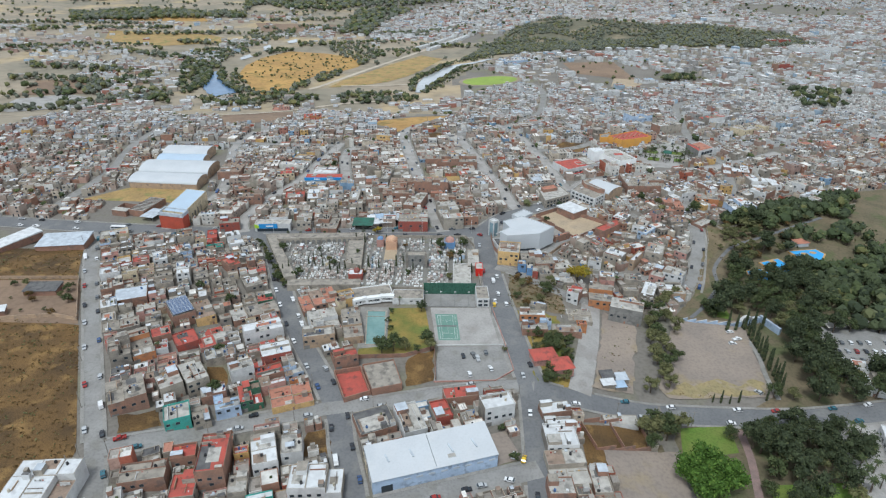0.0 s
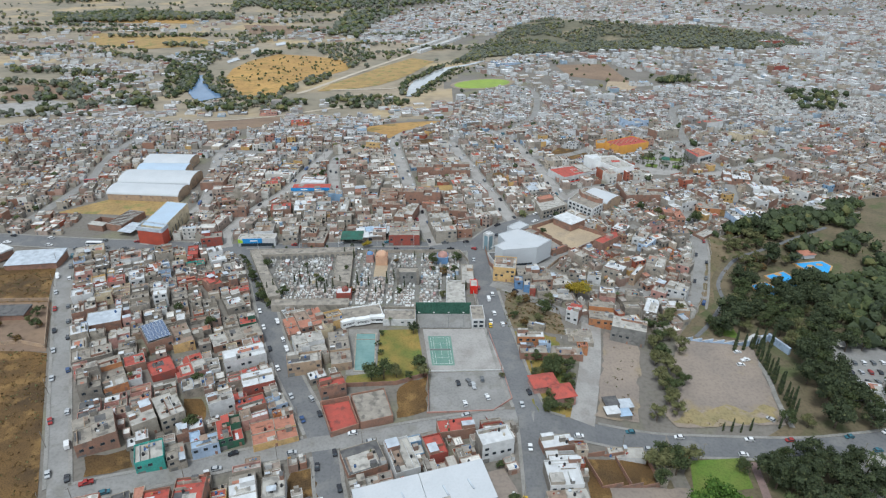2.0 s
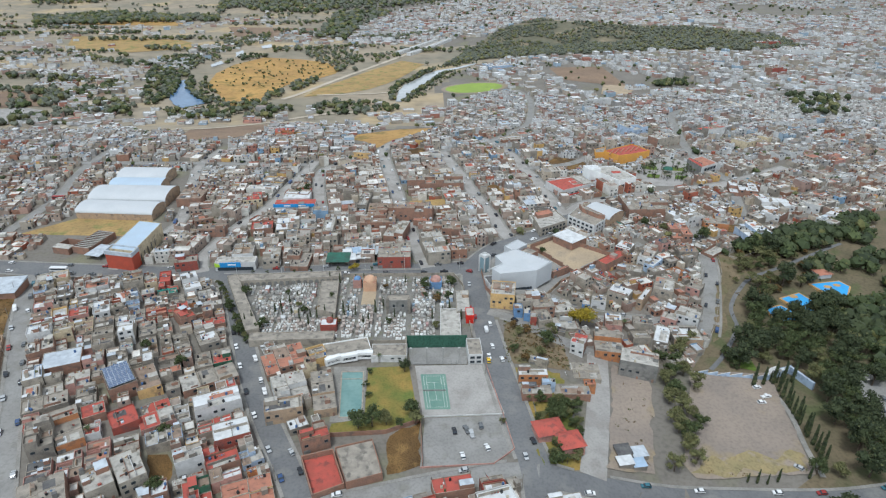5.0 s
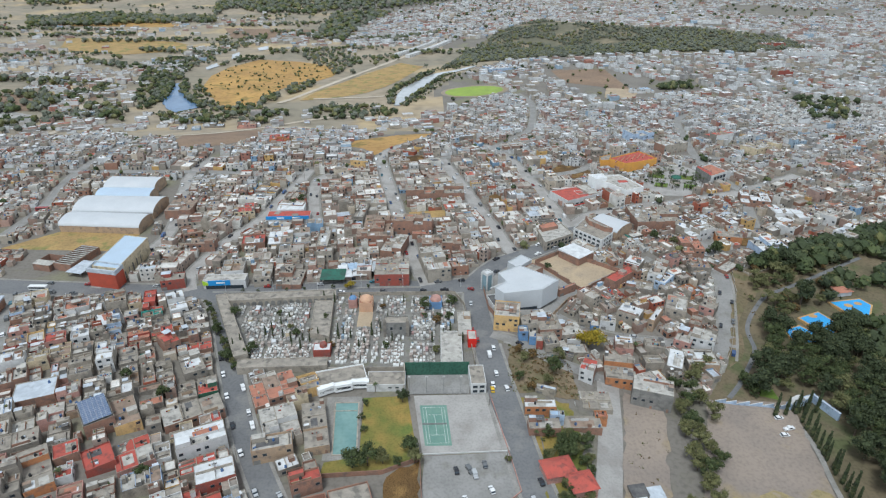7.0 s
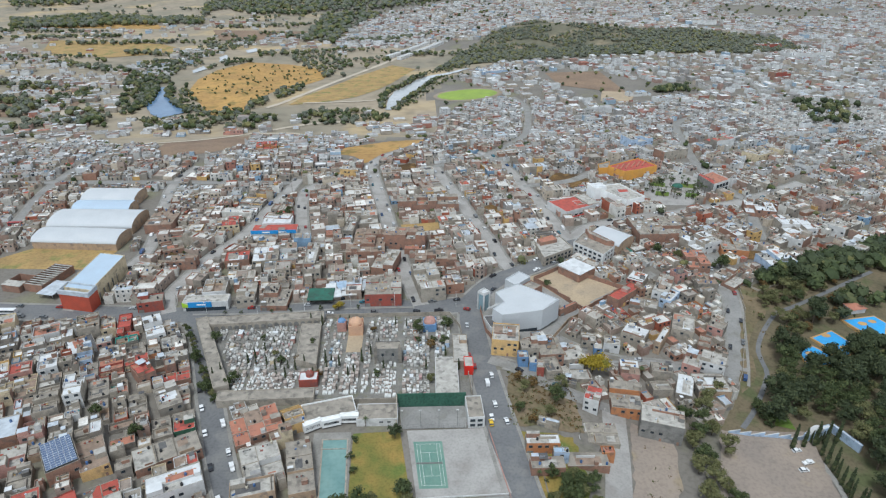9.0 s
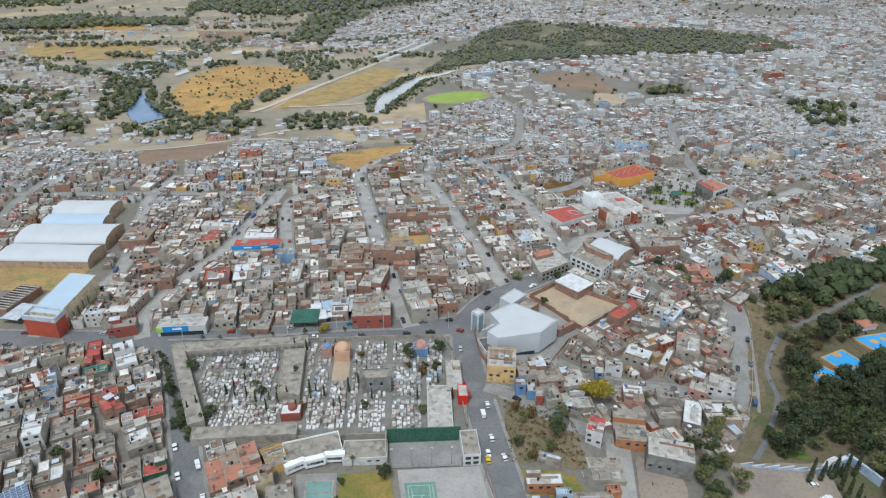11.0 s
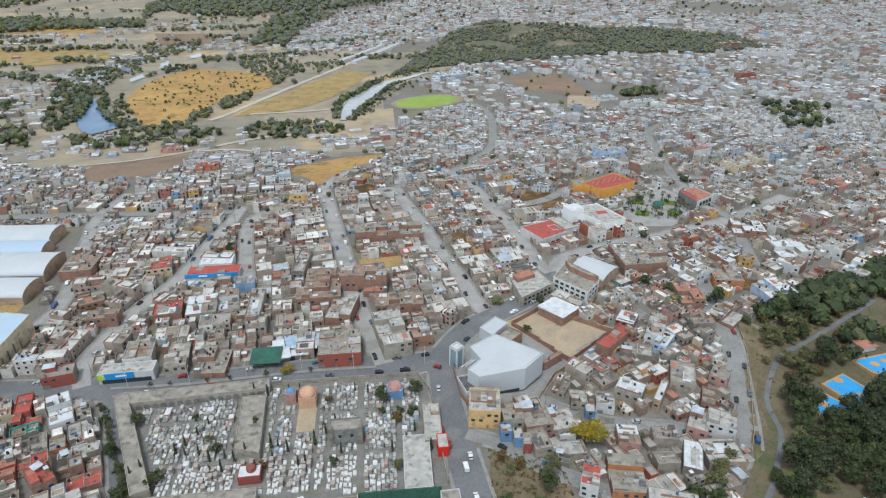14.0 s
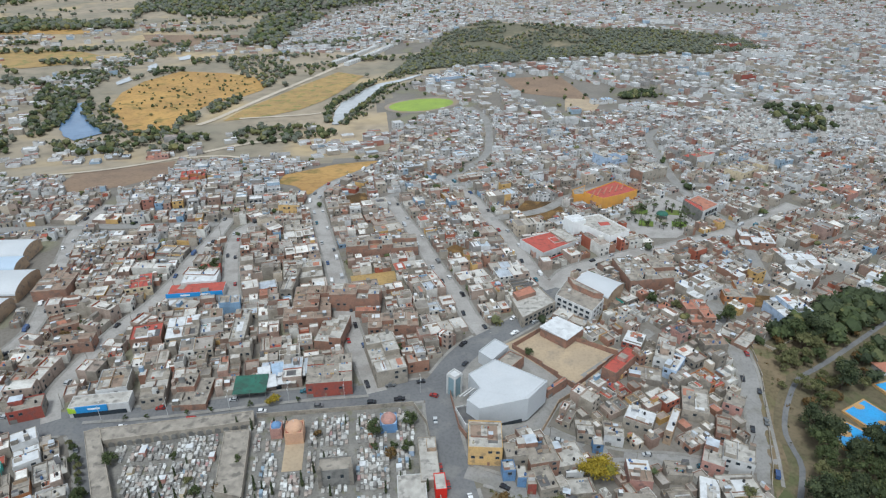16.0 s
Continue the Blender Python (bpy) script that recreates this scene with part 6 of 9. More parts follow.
patch(lawns, [(136, 185), (172, 187), (165, 150), (128, 150)], 0.3, "lawn", 20)
patch(lawns, [(163, 311), (171, 308), (172, 322), (168, 328), (165, 322)], 0.3, "lawn", 20)
for a in range(4):
    px, py = 214 + 17 * math.cos(a * math.pi / 2 + 0.6), 577 + 15 * math.sin(a * math.pi / 2 + 0.6)
    patch(lawns, [(px - 7, py - 3), (px + 3, py - 6), (px + 7, py + 3), (px - 3, py + 6)], 0.35, "lawn", 20)
structure("ground_park_lawn", lawns, "green watered park lawns", "lawn")

for x, y, w in ((228, 301, 16), (248, 303, 18)):
    ob = thing("car_shelter", x, y, ground_z(x, y) + 0.1, 6, "pale sheet-roofed shelter beside the car park", "shelter", "car shelters")
    sheet = Geo()
    sheet.prism(rect(0, 0, w, 7), 3.0, [3.1, 3.1, 3.6, 3.6], "roof_pale", bottom=True)
    part("sheet_roof", sheet, ob)
    for px in (-w / 2 + 0.6, 0, w / 2 - 0.6):
        for py in (-3, 3):
            post = Geo()
            post.tube((px, py, 0), (px, py, 3.05), 0.08, 0.08, "metal_pole", 6)
            part("post", post, ob)
pavilion = thing("park_pavilion", 203, 204, ground_z(203, 204) + 0.2, -20, "white pavilion with a flat roof at the paved court", "pavilion")
block(pavilion, "wall", rect(0, 0, 14, 22), 0, 4.2, "wall_white", "roof_white", 0.4)
windows(pavilion, -7, 0, -90, 1.0, 5, 3.8, 2.0, 1.6)

# town square and the large houses round it
hall = thing("market_hall", 183, 606, ground_z(183, 606), 0, "yellow-orange market hall with a ribbed red roof", "market hall")
block(hall, "wall", local([(164.4, 607.6), (197.3, 628), (208, 608), (188, 598.5), (175.2, 594)], 183, 606), 0, 10.0, "wall_amber", "roof_red", 0.8)
for k in range(6):
    rib = Geo()
    px, py = 171 + 5.6 * k - 183, 602.5 + 2.4 * k - 606
    rib.box(px, py + 2, 10.0, 1.0, 15, 0.7, "roof_terracotta", radians(-30))
    part("roof_rib", rib, hall)
block(hall, "side_wing", local([(156.5, 606), (158, 616), (171, 624), (164.5, 607)], 183, 606), 0, 9.0, "wall_amber", "roof_concrete", 0.6)
windows(hall, -11.5, -9, -45, 2.0, 2, 4.0, 2.0, 2.4)
windows(hall, 15, -4, 25, 1.0, 3, 4.5, 2.2, 3.0)
white = thing("town_house", 155, 549, ground_z(155, 549), 0, "large white L-shaped building with a raised corner", "building")
block(white, "wall", local([(134.7, 560), (162.4, 566.3), (174.1, 538.6), (157.7, 530.5), (147, 548)], 155, 549), 0, 10.0, "fresh_white", "roof_pale", 0.9)
block(white, "corner_tower", local([(134.4, 560.5), (146, 563), (148, 553), (138, 550)], 155, 549), 0, 12.5, "fresh_white", "roof_white", 0.5)
block(white, "roof_room", local([(156, 552), (164, 552), (164, 547), (156, 546)], 155, 549), 10.0, 11.2, "wall_white", "roof_red")
windows(white, 11, -14.6, 25, 1.0, 3, 5.0, 3.4, 5.5)
shop = thing("corner_shop", 119, 536, ground_z(119, 536), 0, "corner shop with a broad red roof and white walls", "shop")
block(shop, "wall", local([(99, 541), (131.5, 554), (138, 536), (109.6, 520)], 119, 536), 0, 6.0, "wall_white", "roof_red", 0.5)
block(shop, "side_room", local([(122, 551), (131, 554), (138, 536), (129, 533)], 119, 536), 0, 6.6, "wall_plaster", "roof_pale", 0.3)
windows(shop, 0, -14.3, 29, 3.4, 4, 4.6, 3.0, 1.2)
shutter = Geo()
shutter.box(2, -13.8, 2.6, 26, 0.2, 0.8, "sign_red", radians(29), bottom=True)
part("fascia", shutter, shop)
civic = thing("dark_framed_house", 247, 580, ground_z(247, 580), 0, "white house with dark frame and terracotta roof", "house")
block(civic, "wall", local([(237, 586), (252, 595.5), (259, 577), (240, 565)], 247, 580), 0, 9.0, "wall_white", "roof_terracotta", 0.6)
block(civic, "frame", local([(235.5, 586.5), (239, 590), (244, 573), (239.5, 564)], 247, 580), 0, 9.6, "wall_grey", "roof_red", 0.4)
windows(civic, 3.6, -8.4, 32, 0.6, 4, 4.2, 3.3, 3.0)
windows(civic, 3.6, -8.4, 32, 4.8, 4, 4.2, 3.3, 2.8)
bandstand = thing("bandstand", 214, 574, ground_z(214, 574) + 0.2, 0, "round bandstand with a green dome roof", "bandstand")
plinth = Geo()
plinth.tube((0, 0, 0), (0, 0, 1.4), 4.6, 4.4, "wall_plaster", 12)
part("plinth", plinth, bandstand)
for k in range(8):
    post = Geo()
    a = 2 * math.pi * k / 8
    post.tube((3.8 * math.cos(a), 3.8 * math.sin(a), 1.4), (3.8 * math.cos(a), 3.8 * math.sin(a), 4.6), 0.14, 0.14, "wall_green", 6)
    part("post", post, bandstand)
dome(bandstand, 0, 0, 4.6, 4.4, "roof_green", 0.5)

flats = thing("apartment_block", 114, 464, ground_z(114, 464), 0, "white three-storey block with bare brick top rooms", "apartment block")
ring = [(101.7, 464.6), (116.7, 445.7), (127.4, 457.5), (112.7, 480)]
block(flats, "wall", local(ring, 114, 464), 0, 9.0, "wall_white", "roof_concrete", 0.6)
block(flats, "top_room", local([(113.5, 470.5), (122, 459.5), (127, 458), (113, 479)], 114, 464), 9.0, 12.0, "wall_brick", "roof_concrete", 0.3, "bare brick top rooms")
for level in range(3):
    windows(flats, -4.85, -8.95, -51.6, 0.8 + 3.0 * level, 6, 3.7, 2.2, 1.5)
    windows(flats, 8.1, -12.3, 47.8, 0.8 + 3.0 * level, 3, 4.0, 1.6, 1.5)
shell_hall = arched_shed(131, 476, -47, 22, 20, 7.0, 3.2, "sheet_white", "hall with a curved white sheet roof behind the flats")
corner = thing("corner_house", 89, 465, ground_z(89, 465), 0, "plastered corner house with a terracotta-patched roof", "house")
block(corner, "wall", local([(79, 447.5), (101, 461.5), (95.5, 479), (77, 470)], 89, 465), 0, 6.4, "wall_plaster", "roof_pale", 0.6)
block(corner, "rear_room", local([(80, 465), (92, 470), (90, 477), (78.5, 471)], 89, 465), 6.4, 8.6, "wall_brick", "roof_terracotta", 0.2)
for level in range(2):
    windows(corner, 1.1, -10.6, 32.5, 0.8 + 2.9 * level, 7, 3.3, 1.8, 1.6)
bare = thing("unfinished_house", 87, 484, ground_z(87, 484), 0, "unfinished three-cornered concrete frame with open bays", "house")
block(bare, "floor_slab", local([(81, 469.5), (84, 467), (96, 489.5), (82, 497.5)], 87, 484), 0, 3.2, "wall_block", "roof_dark", 0.25)
for k in range(7):
    t = k / 6
    beam = Geo()
    beam.box(-5.0 + 1.6 * t + (4.4 * t), -13.0 + 22 * t, 3.2, 3.0 + 9.5 * t, 0.4, 0.9, "wall_block", 0.2)
    part("beam", beam, bare)

# shops on the main road
paint_shop = thing("paint_shop", -122, 406, ground_z(-122, 406), 3, "shop with a blue and lime painted fascia", "shop")
block(paint_shop, "wall", rect(0, 0, 25, 8), 0, 5.6, "wall_white", "roof_pale", 0.3)
sign = Geo()
sign.box(-3, -4.2, 2.6, 13, 0.3, 3.4, "sign_blue", bottom=True)
part("sign_board", sign, paint_shop, "bright blue sign board")
wedge = Geo()
wedge.prism(rect(-11, -4.22, 3.2, 0.34), 2.9, [5.9, 4.4, 4.4, 5.9], "sign_lime", bottom=True)
part("sign_wedge", wedge, paint_shop)
word = Geo()
word.box(-2, -4.4, 4.0, 5.0, 0.1, 0.8, "sign_white", bottom=True)
part("sign_mark", word, paint_shop, "white bar where the sign is lettered")
low = Geo()
low.box(0, -4.1, 0.2, 22, 0.2, 2.2, "dark_glass", bottom=True)
part("shop_window", low, paint_shop)
wash = thing("hardware_store", -102, 500, ground_z(-102, 500), 2, "long store with blue sign band, red and white roofs", "store")
block(wash, "wall", rect(0, 0, 31, 13), 0, 5.0, "wall_white", "roof_red", 0.0)
sign = Geo()
sign.box(0, -6.8, 4.2, 31, 0.4, 2.6, "sign_blue", bottom=True)
part("sign_band", sign, wash, "bright blue sign band")
for px in (-5, 6):
    word = Geo()
    word.box(px, -7.05, 5.0, 5.0, 0.1, 0.9, "sign_white", bottom=True)
    part("sign_mark", word, wash)
block(wash, "rear_hall", rect(0, 13, 20, 13), 0, 6.0, "wall_white", "roof_white", 0.2)
block(wash, "rear_room", rect(3, 25, 12, 10), 0, 5.0, "wall_red", "roof_red", 0.3)
canopy = thing("canopy_shop", -58, 411, ground_z(-58, 411), 1, "shop yard under a dark green sheet canopy", "canopy")
sheet = Geo()
sheet.prism(rect(0, 0, 15, 12.5), 4.0, [4.0, 4.0, 4.8, 4.8], "roof_green", bottom=True)
part("sheet_roof", sheet, canopy)
for px in (-7, 0, 7):
    for py in (-5.8, 5.8):
        leg = Geo()
        leg.tube((px, py, 0), (px, py, 4.1), 0.1, 0.1, "metal_pole", 6)
        part("post", leg, canopy)
tarps = thing("tarpaulin_market", -44, 416, ground_z(-44, 416), 3, "market stall yard under white and blue tarpaulins", "market stalls")
for k in range(7):
    r = random.Random(k)
    cloth = Geo()
    px, py = -9 + 3.6 * k * 0.9, r.uniform(-4, 6)
    cloth.prism(rect(px, py, 6, 9, r.uniform(-0.2, 0.2)), 3.4 + 0.12 * k, [3.5 + 0.12 * k + r.uniform(0, 0.6) for _ in range(4)], ("roof_white", "roof_white", "roof_blue", "roof_white", "roof_pale", "roof_white", "roof_steel")[k], bottom=True)
    part("tarpaulin", cloth, tarps)
    leg = Geo()
    leg.tube((px, py - 4, 0), (px, py - 4, 3.5), 0.07, 0.07, "metal_pole", 5)
    part("post", leg, tarps)
garden = thing("garden_house", 54, 252, ground_z(54, 252), 12, "house with red tiled hipped roofs in a garden", "house")
for cx, cy, w, d in ((-2, 4, 12, 9), (4, -5, 10, 9)):
    block(garden, "wall", rect(cx, cy, w, d), -1, 4.4, "wall_pink")
    cap = Geo()
    ring = rect(cx, cy, w + 1.2, d + 1.2)
    for a, b in zip(ring, ring[1:] + ring[:1]):
        cap.face([(a[0], a[1], 4.3), (b[0], b[1], 4.3), (cx, cy, 7.0)], "roof_red")
    part("hip_roof", cap, garden)
for k, (px, py, w, d, roof) in enumerate(((83, 250, 7, 6, "dark"), (90, 250, 7, 6, "steel"), (82, 243.5, 7, 5, "white"), (88, 243.5, 6, 5, "blue"))):
    ob = thing("shack", px, py, ground_z(px, py), 8, f"low shack with {ROOF_WORDS[roof]} roof on the dirt lot", "shack", "shacks on the lot")
    block(ob, "wall", rect(0, 0, w - 0.3, d - 0.3), -0.5, 2.6, "wall_block")
    sheet = Geo()
    sheet.prism(rect(0, 0, w, d), 2.6, [2.65, 2.65, 3.1, 3.1], "roof_" + roof, bottom=True)
    part("sheet_roof", sheet, ob)
fence_wall("lane_wall", [(70, 372), (84, 392), (100, 402)], 2.6, "wall_tan", "tan brick wall beside the sandy alley")
fence_wall("park_wall", [(158, 338), (166, 350), (177, 372), (190, 400), (198, 428), (206, 417), (231, 428), (264, 440), (330, 462)], 1.1, "wall_plaster", "low pale wall along the park")
fence_wall("lot_wall", [(62, 213), (90, 219), (93, 203), (66, 197), (62, 212)], 2.2, "wall_brick", "brick wall round small dirt plots")
fence_wall("lot_wall", [(76, 215), (79, 200)], 2.2, "wall_brick", "brick wall between two dirt plots")

# houses that stand out by their roofs and walls
house(43.3, 362.3, -9.1, 13.7, 15.2, 9.5, "pale", "yellow", 500, upper=False)
house(50.3, 348.5, -1.0, 4.9, 5.5, 5.5, "pale", "blue", 501)
house(54.9, 345.7, -5.8, 3.7, 6.1, 5.5, "pale", "blue", 502)
house(54.5, 355.6, 2.2, 9.0, 7.4, 8, "concrete", "plaster", 503)
house(65.0, 356.4, 3.8, 12.2, 14.2, 8.5, "concrete", "brick", 504)
house(58.0, 342.7, -4.4, 3.4, 6.6, 5.5, "concrete", "red", 505)
house(63.8, 343.1, 7.2, 7.6, 11.3, 6, "concrete", "plaster", 506)
house(76.4, 356.9, 7.5, 13.9, 12.3, 7, "pale", "plaster", 507)
house(78.4, 352.4, -3.7, 7.2, 6.9, 4, "white", "white", 508)
house(79.2, 343.6, -0.4, 10.2, 7.8, 3.2, "pale", "plaster", 509)
house(80.1, 324.2, -23.7, 7.0, 13.7, 9.5, "red", "white", 510)
house(97.1, 327.5, -11.8, 14.7, 20.3, 6.5, "concrete", "orange", 511)
house(93.9, 367.2, -10.4, 4.4, 7.6, 5.5, "pale", "blue", 512)
house(129.1, 335.4, -25.3, 7.8, 16.6, 5, "white", "block", 513, upper=False)
house(116.7, 336.0, -1.1, 9.7, 10.2, 5, "concrete", "plaster", 514)
house(49.7, 291.0, -1.6, 14.0, 5.2, 6, "white", "orange", 515)
house(49.7, 279.3, -0.2, 13.6, 6.1, 5, "concrete", "brick", 516)
house(67.6, 285.1, -1.3, 17.4, 7.7, 4.5, "concrete", "brick", 517)
house(56.3, 285.2, -3.9, 6.3, 3.2, 6, "blue", "paleblue", 518)
house(77.3, 289.5, -2.6, 5.6, 3.9, 5.5, "terracotta", "orange", 519)
house(75.9, 303.7, -4.3, 20.4, 12.5, 3.5, "concrete", "plaster", 520)
house(55.2, 305.4, -23.8, 9.4, 4.2, 3, "pale", "plaster", 521)
house(167.5, 491.5, 1.5, 34.3, 28.7, 8, "concrete", "brick", 522)
house(134.0, 427.9, -36.2, 9.8, 12.4, 5.5, "white", "red", 523)
house(146.5, 417.9, -31.2, 9.1, 19.0, 7, "pale", "white", 524)
house(191.6, 428.3, -51.7, 15.8, 14.9, 5, "pale", "brick", 525)
house(83.9, 400.2, 33.9, 13.6, 3.9, 5, "terracotta", "brick", 526)
house(165.6, 382.9, -39.7, 8.7, 8.9, 6, "concrete", "pink", 527)
house(147.1, 385.0, -23.6, 11.8, 17.3, 6.5, "concrete", "plaster", 528)
house(153.5, 370.3, -29.2, 6.0, 16.8, 6, "concrete", "brick", 529)
house(131.4, 406.2, -22.2, 16.1, 10.6, 3.2, "concrete", "block", 530)
house(177.5, 446.7, -3.6, 13.3, 18.9, 7, "terracotta", "brick", 531)
house(210.9, 466.1, -13.8, 17.0, 19.6, 5.5, "concrete", "orange", 532)
house(303.7, 492.0, -59.8, 13.6, 21.6, 8, "pale", "white", 533)
house(260.3, 475.4, -51.4, 14.1, 16.0, 7, "white", "white", 534)
house(295.0, 459.9, -56.1, 13.8, 21.9, 9, "white", "white", 535)
house(260.8, 529.0, -17.1, 21.3, 18.9, 6, "white", "brick", 536)
house(6.5, 543.7, 1.9, 46.7, 13.5, 9, "concrete", "brick", 537)
house(-21.8, 449.5, -13.3, 14.2, 21.3, 8, "pale", "brick", 538)
house(-21.8, 414.1, 0.9, 20.9, 21.0, 8, "concrete", "red", 539)
house(-43.0, 519.6, 7.1, 23.4, 24.5, 7, "pale", "plaster", 540)
house(-36.0, 465.0, 3.6, 25.2, 13.4, 7, "brown", "brick", 541)
house(-120.3, 419.0, 7.2, 13.2, 15.4, 6.5, "concrete", "white", 542)
house(-137.4, 511.3, 13.7, 14.6, 16.0, 6, "red", "cream", 543)
house(-67.0, 440.6, 4.4, 10.0, 13.2, 8, "pale", "plaster", 544)
house(-117.7, 458.5, 8.7, 15.0, 13.6, 5, "red", "brick", 545)
house(-99.7, 460.1, 7.7, 16.2, 19.3, 6, "white", "plaster", 546)
house(9.9, 453.3, -1.5, 26.6, 13.3, 7, "brown", "brick", 547)
house(-3.3, 472.6, -4.2, 13.8, 11.1, 4, "terracotta", "brick", 548)
house(4.4, 423.3, 11.4, 14.7, 31.1, 9, "pale", "plaster", 549)
house(-173.5, 296.5, 21.1, 16.5, 13.7, 5, "steel", "brick", 550, upper=False, tanks=0)
house(76.6, 217.7, -0.3, 25.9, 6.3, 3.5, "pale", "white", 551, upper=False, tanks=1)
house(-145.5, 162.8, 3.8, 22.1, 18.6, 9, "white", "white", 552)
house(-139.2, 215.1, 29.6, 15.3, 16.8, 8, "concrete", "brick", 553)
house(-155.0, 243.8, 26.0, 9.2, 13.9, 9, "concrete", "block", 554)
house(-148.8, 251.4, 32.9, 10.1, 20.1, 7, "concrete", "orange", 555)
house(-140.1, 281.1, 35.3, 11.6, 16.8, 8, "dark", "brick", 556, solar=True, tanks=0, upper=False)
house(-130.4, 284.9, 31.7, 10.3, 18.7, 6, "brown", "yellow", 557)
house(-143.5, 262.4, 28.7, 9.2, 8.7, 4, "red", "brick", 558)
house(-130.2, 259.8, 34.1, 10.8, 12.1, 4.5, "red", "red", 559)
house(-119.4, 265.1, 30.7, 14.2, 19.0, 5, "red", "pink", 560)
house(-103.6, 289.4, 28.4, 24.9, 11.9, 6, "pale", "brick", 561)
house(-94.6, 272.1, 24.2, 19.9, 10.5, 7.5, "white", "white", 562)
house(-83.2, 253.4, 21.8, 14.7, 10.7, 7, "white", "red", 563)
house(-84.5, 241.5, 26.4, 13.1, 13.7, 4, "red", "brick", 564)
house(-96.8, 240.1, 27.3, 10.8, 11.9, 8, "pale", "white", 565)
house(-124.4, 224.4, 35.1, 10.0, 12.2, 8, "pale", "plaster", 566)
house(-115.4, 230.4, 35.3, 9.9, 16.3, 9.5, "pale", "plaster", 567)
house(-114.2, 206.1, 23.1, 10.6, 10.6, 6.5, "pale", "teal", 568)
house(-105.3, 208.9, 27.1, 7.0, 12.3, 6, "concrete", "plaster", 569)
house(-95.8, 215.5, 23.4, 10.7, 10.2, 6, "blue", "paleblue", 570)
house(-87.3, 221.6, 23.3, 9.9, 12.2, 6, "red", "green", 571)
house(-69.1, 223.1, 20.6, 18.6, 13.7, 3.5, "terracotta", "yellow", 572)
house(-89.3, 179.9, 8.8, 10.8, 20.0, 11, "red", "brick", 573, parapet=0.9, upper=False, tanks=1)
house(-102.6, 183.7, 13.9, 9.4, 7.5, 7, "red", "brick", 574)
house(-71.9, 187.3, 18.1, 9.8, 20.2, 8, "white", "white", 575)
house(-61.0, 189.3, 11.8, 8.5, 10.8, 7, "pale", "white", 576)
house(-47.8, 171.3, 3.2, 20.2, 11.9, 8, "white", "white", 577)
house(-114.2, 172.7, 12.2, 16.8, 9.2, 7, "concrete", "brick", 578)
house(-97.4, 168.1, 9.1, 9.3, 11.7, 6, "red", "plaster", 579)
house(-77.5, 170.0, 9.0, 7.1, 8.6, 5, "pale", "plaster", 580)
house(-29.2, 206.7, 23.1, 16.0, 14.5, 4, "dark", "brick", 581, upper=False)
house(-13.6, 206.7, 20.1, 10.1, 18.0, 5, "pale", "white", 582)
house(-0.3, 212.2, 18.4, 7.8, 11.2, 5, "red", "red", 583)
house(-49.0, 252.7, 20.6, 11.7, 12.7, 6.5, "red", "brick", 584)
house(-64.4, 282.5, 21.6, 15.2, 15.7, 7, "pale", "white", 585)
house(-71.4, 304.3, 23.8, 20.5, 17.0, 6, "terracotta", "brick", 586)
house(-48.9, 280.5, 12.4, 10.1, 27.1, 5, "concrete", "tan", 587)
house(24.3, 213.1, 15.9, 13.8, 8.8, 9.5, "white", "white", 588, parapet=0.8)
house(8.7, 224.2, 10.2, 15.8, 7.4, 5, "red", "brick", 589)
house(50.9, 216.5, 10.7, 13.6, 6.5, 4.5, "white", "brick", 590)
house(51.6, 207.5, 3.5, 12.2, 10.4, 6, "white", "white", 591)
house(50.1, 197.4, 3.4, 13.3, 12.8, 6, "white", "white", 592)
house(50.8, 182.7, 4.9, 15.9, 16.2, 5, "pale", "plaster", 593)
house(107.6, 308.5, -19.5, 18.6, 11.6, 10, "pale", "grey", 594, upper=True)
house(215.9, 250.3, -17.3, 16.9, 18.6, 8, "white", "white", 595)
house(46.0, 170.7, 2.1, 10.1, 8.2, 5, "pale", "brick", 596)
house(62.9, 177.0, 0.9, 7.2, 13.8, 4, "pale", "plaster", 597)
house(-64.4, 268.0, 13.5, 16.3, 8.2, 6.5, "pale", "tan", 598)
house(-152.9, 320.2, 18.6, 7.2, 13.8, 8.5, "white", "white", 601)
house(-130.2, 336.5, 40.5, 7.7, 12.3, 7, "red", "brick", 602)
house(-102.1, 305.3, 19.7, 8.5, 6.9, 4, "red", "green", 603)
house(-113.9, 320.7, 29.6, 10.0, 15.9, 6, "concrete", "block", 604)
house(-157.4, 380.7, 16.9, 6.4, 18.6, 6, "red", "red", 605)
house(-141.7, 379.0, 27.1, 9.3, 21.2, 6, "white", "white", 606)
house(-195.5, 376.4, 22.7, 12.3, 10.2, 5, "terracotta", "white", 607)
house(-172.0, 363.2, 35.3, 12.5, 14.4, 4, "dark", "white", 608)
house(-153.3, 406.0, 14.1, 13.6, 9.1, 6, "concrete", "red", 609)
house(-151.7, 454.5, 3.7, 18.5, 9.0, 6, "brown", "brick", 610)
house(-101.4, 415.5, 7.9, 10.2, 23.5, 6.5, "concrete", "plaster", 611)
house(-83.4, 410.0, -1.4, 14.7, 18.6, 6, "concrete", "brick", 612)
house(-34.0, 479.8, -0.8, 20.5, 22.4, 8, "brown", "brick", 613)
house(-48.4, 503.5, -6.1, 7.6, 29.2, 7, "concrete", "block", 614)
house(-163.6, 472.4, 25.7, 13.1, 13.0, 6, "brown", "brick", 615)
house(-184.8, 517.7, -89.4, 28.1, 19.0, 7, "brown", "brick", 616)
house(-87.2, 466.4, 10.3, 12.3, 17.1, 6, "white", "white", 617)
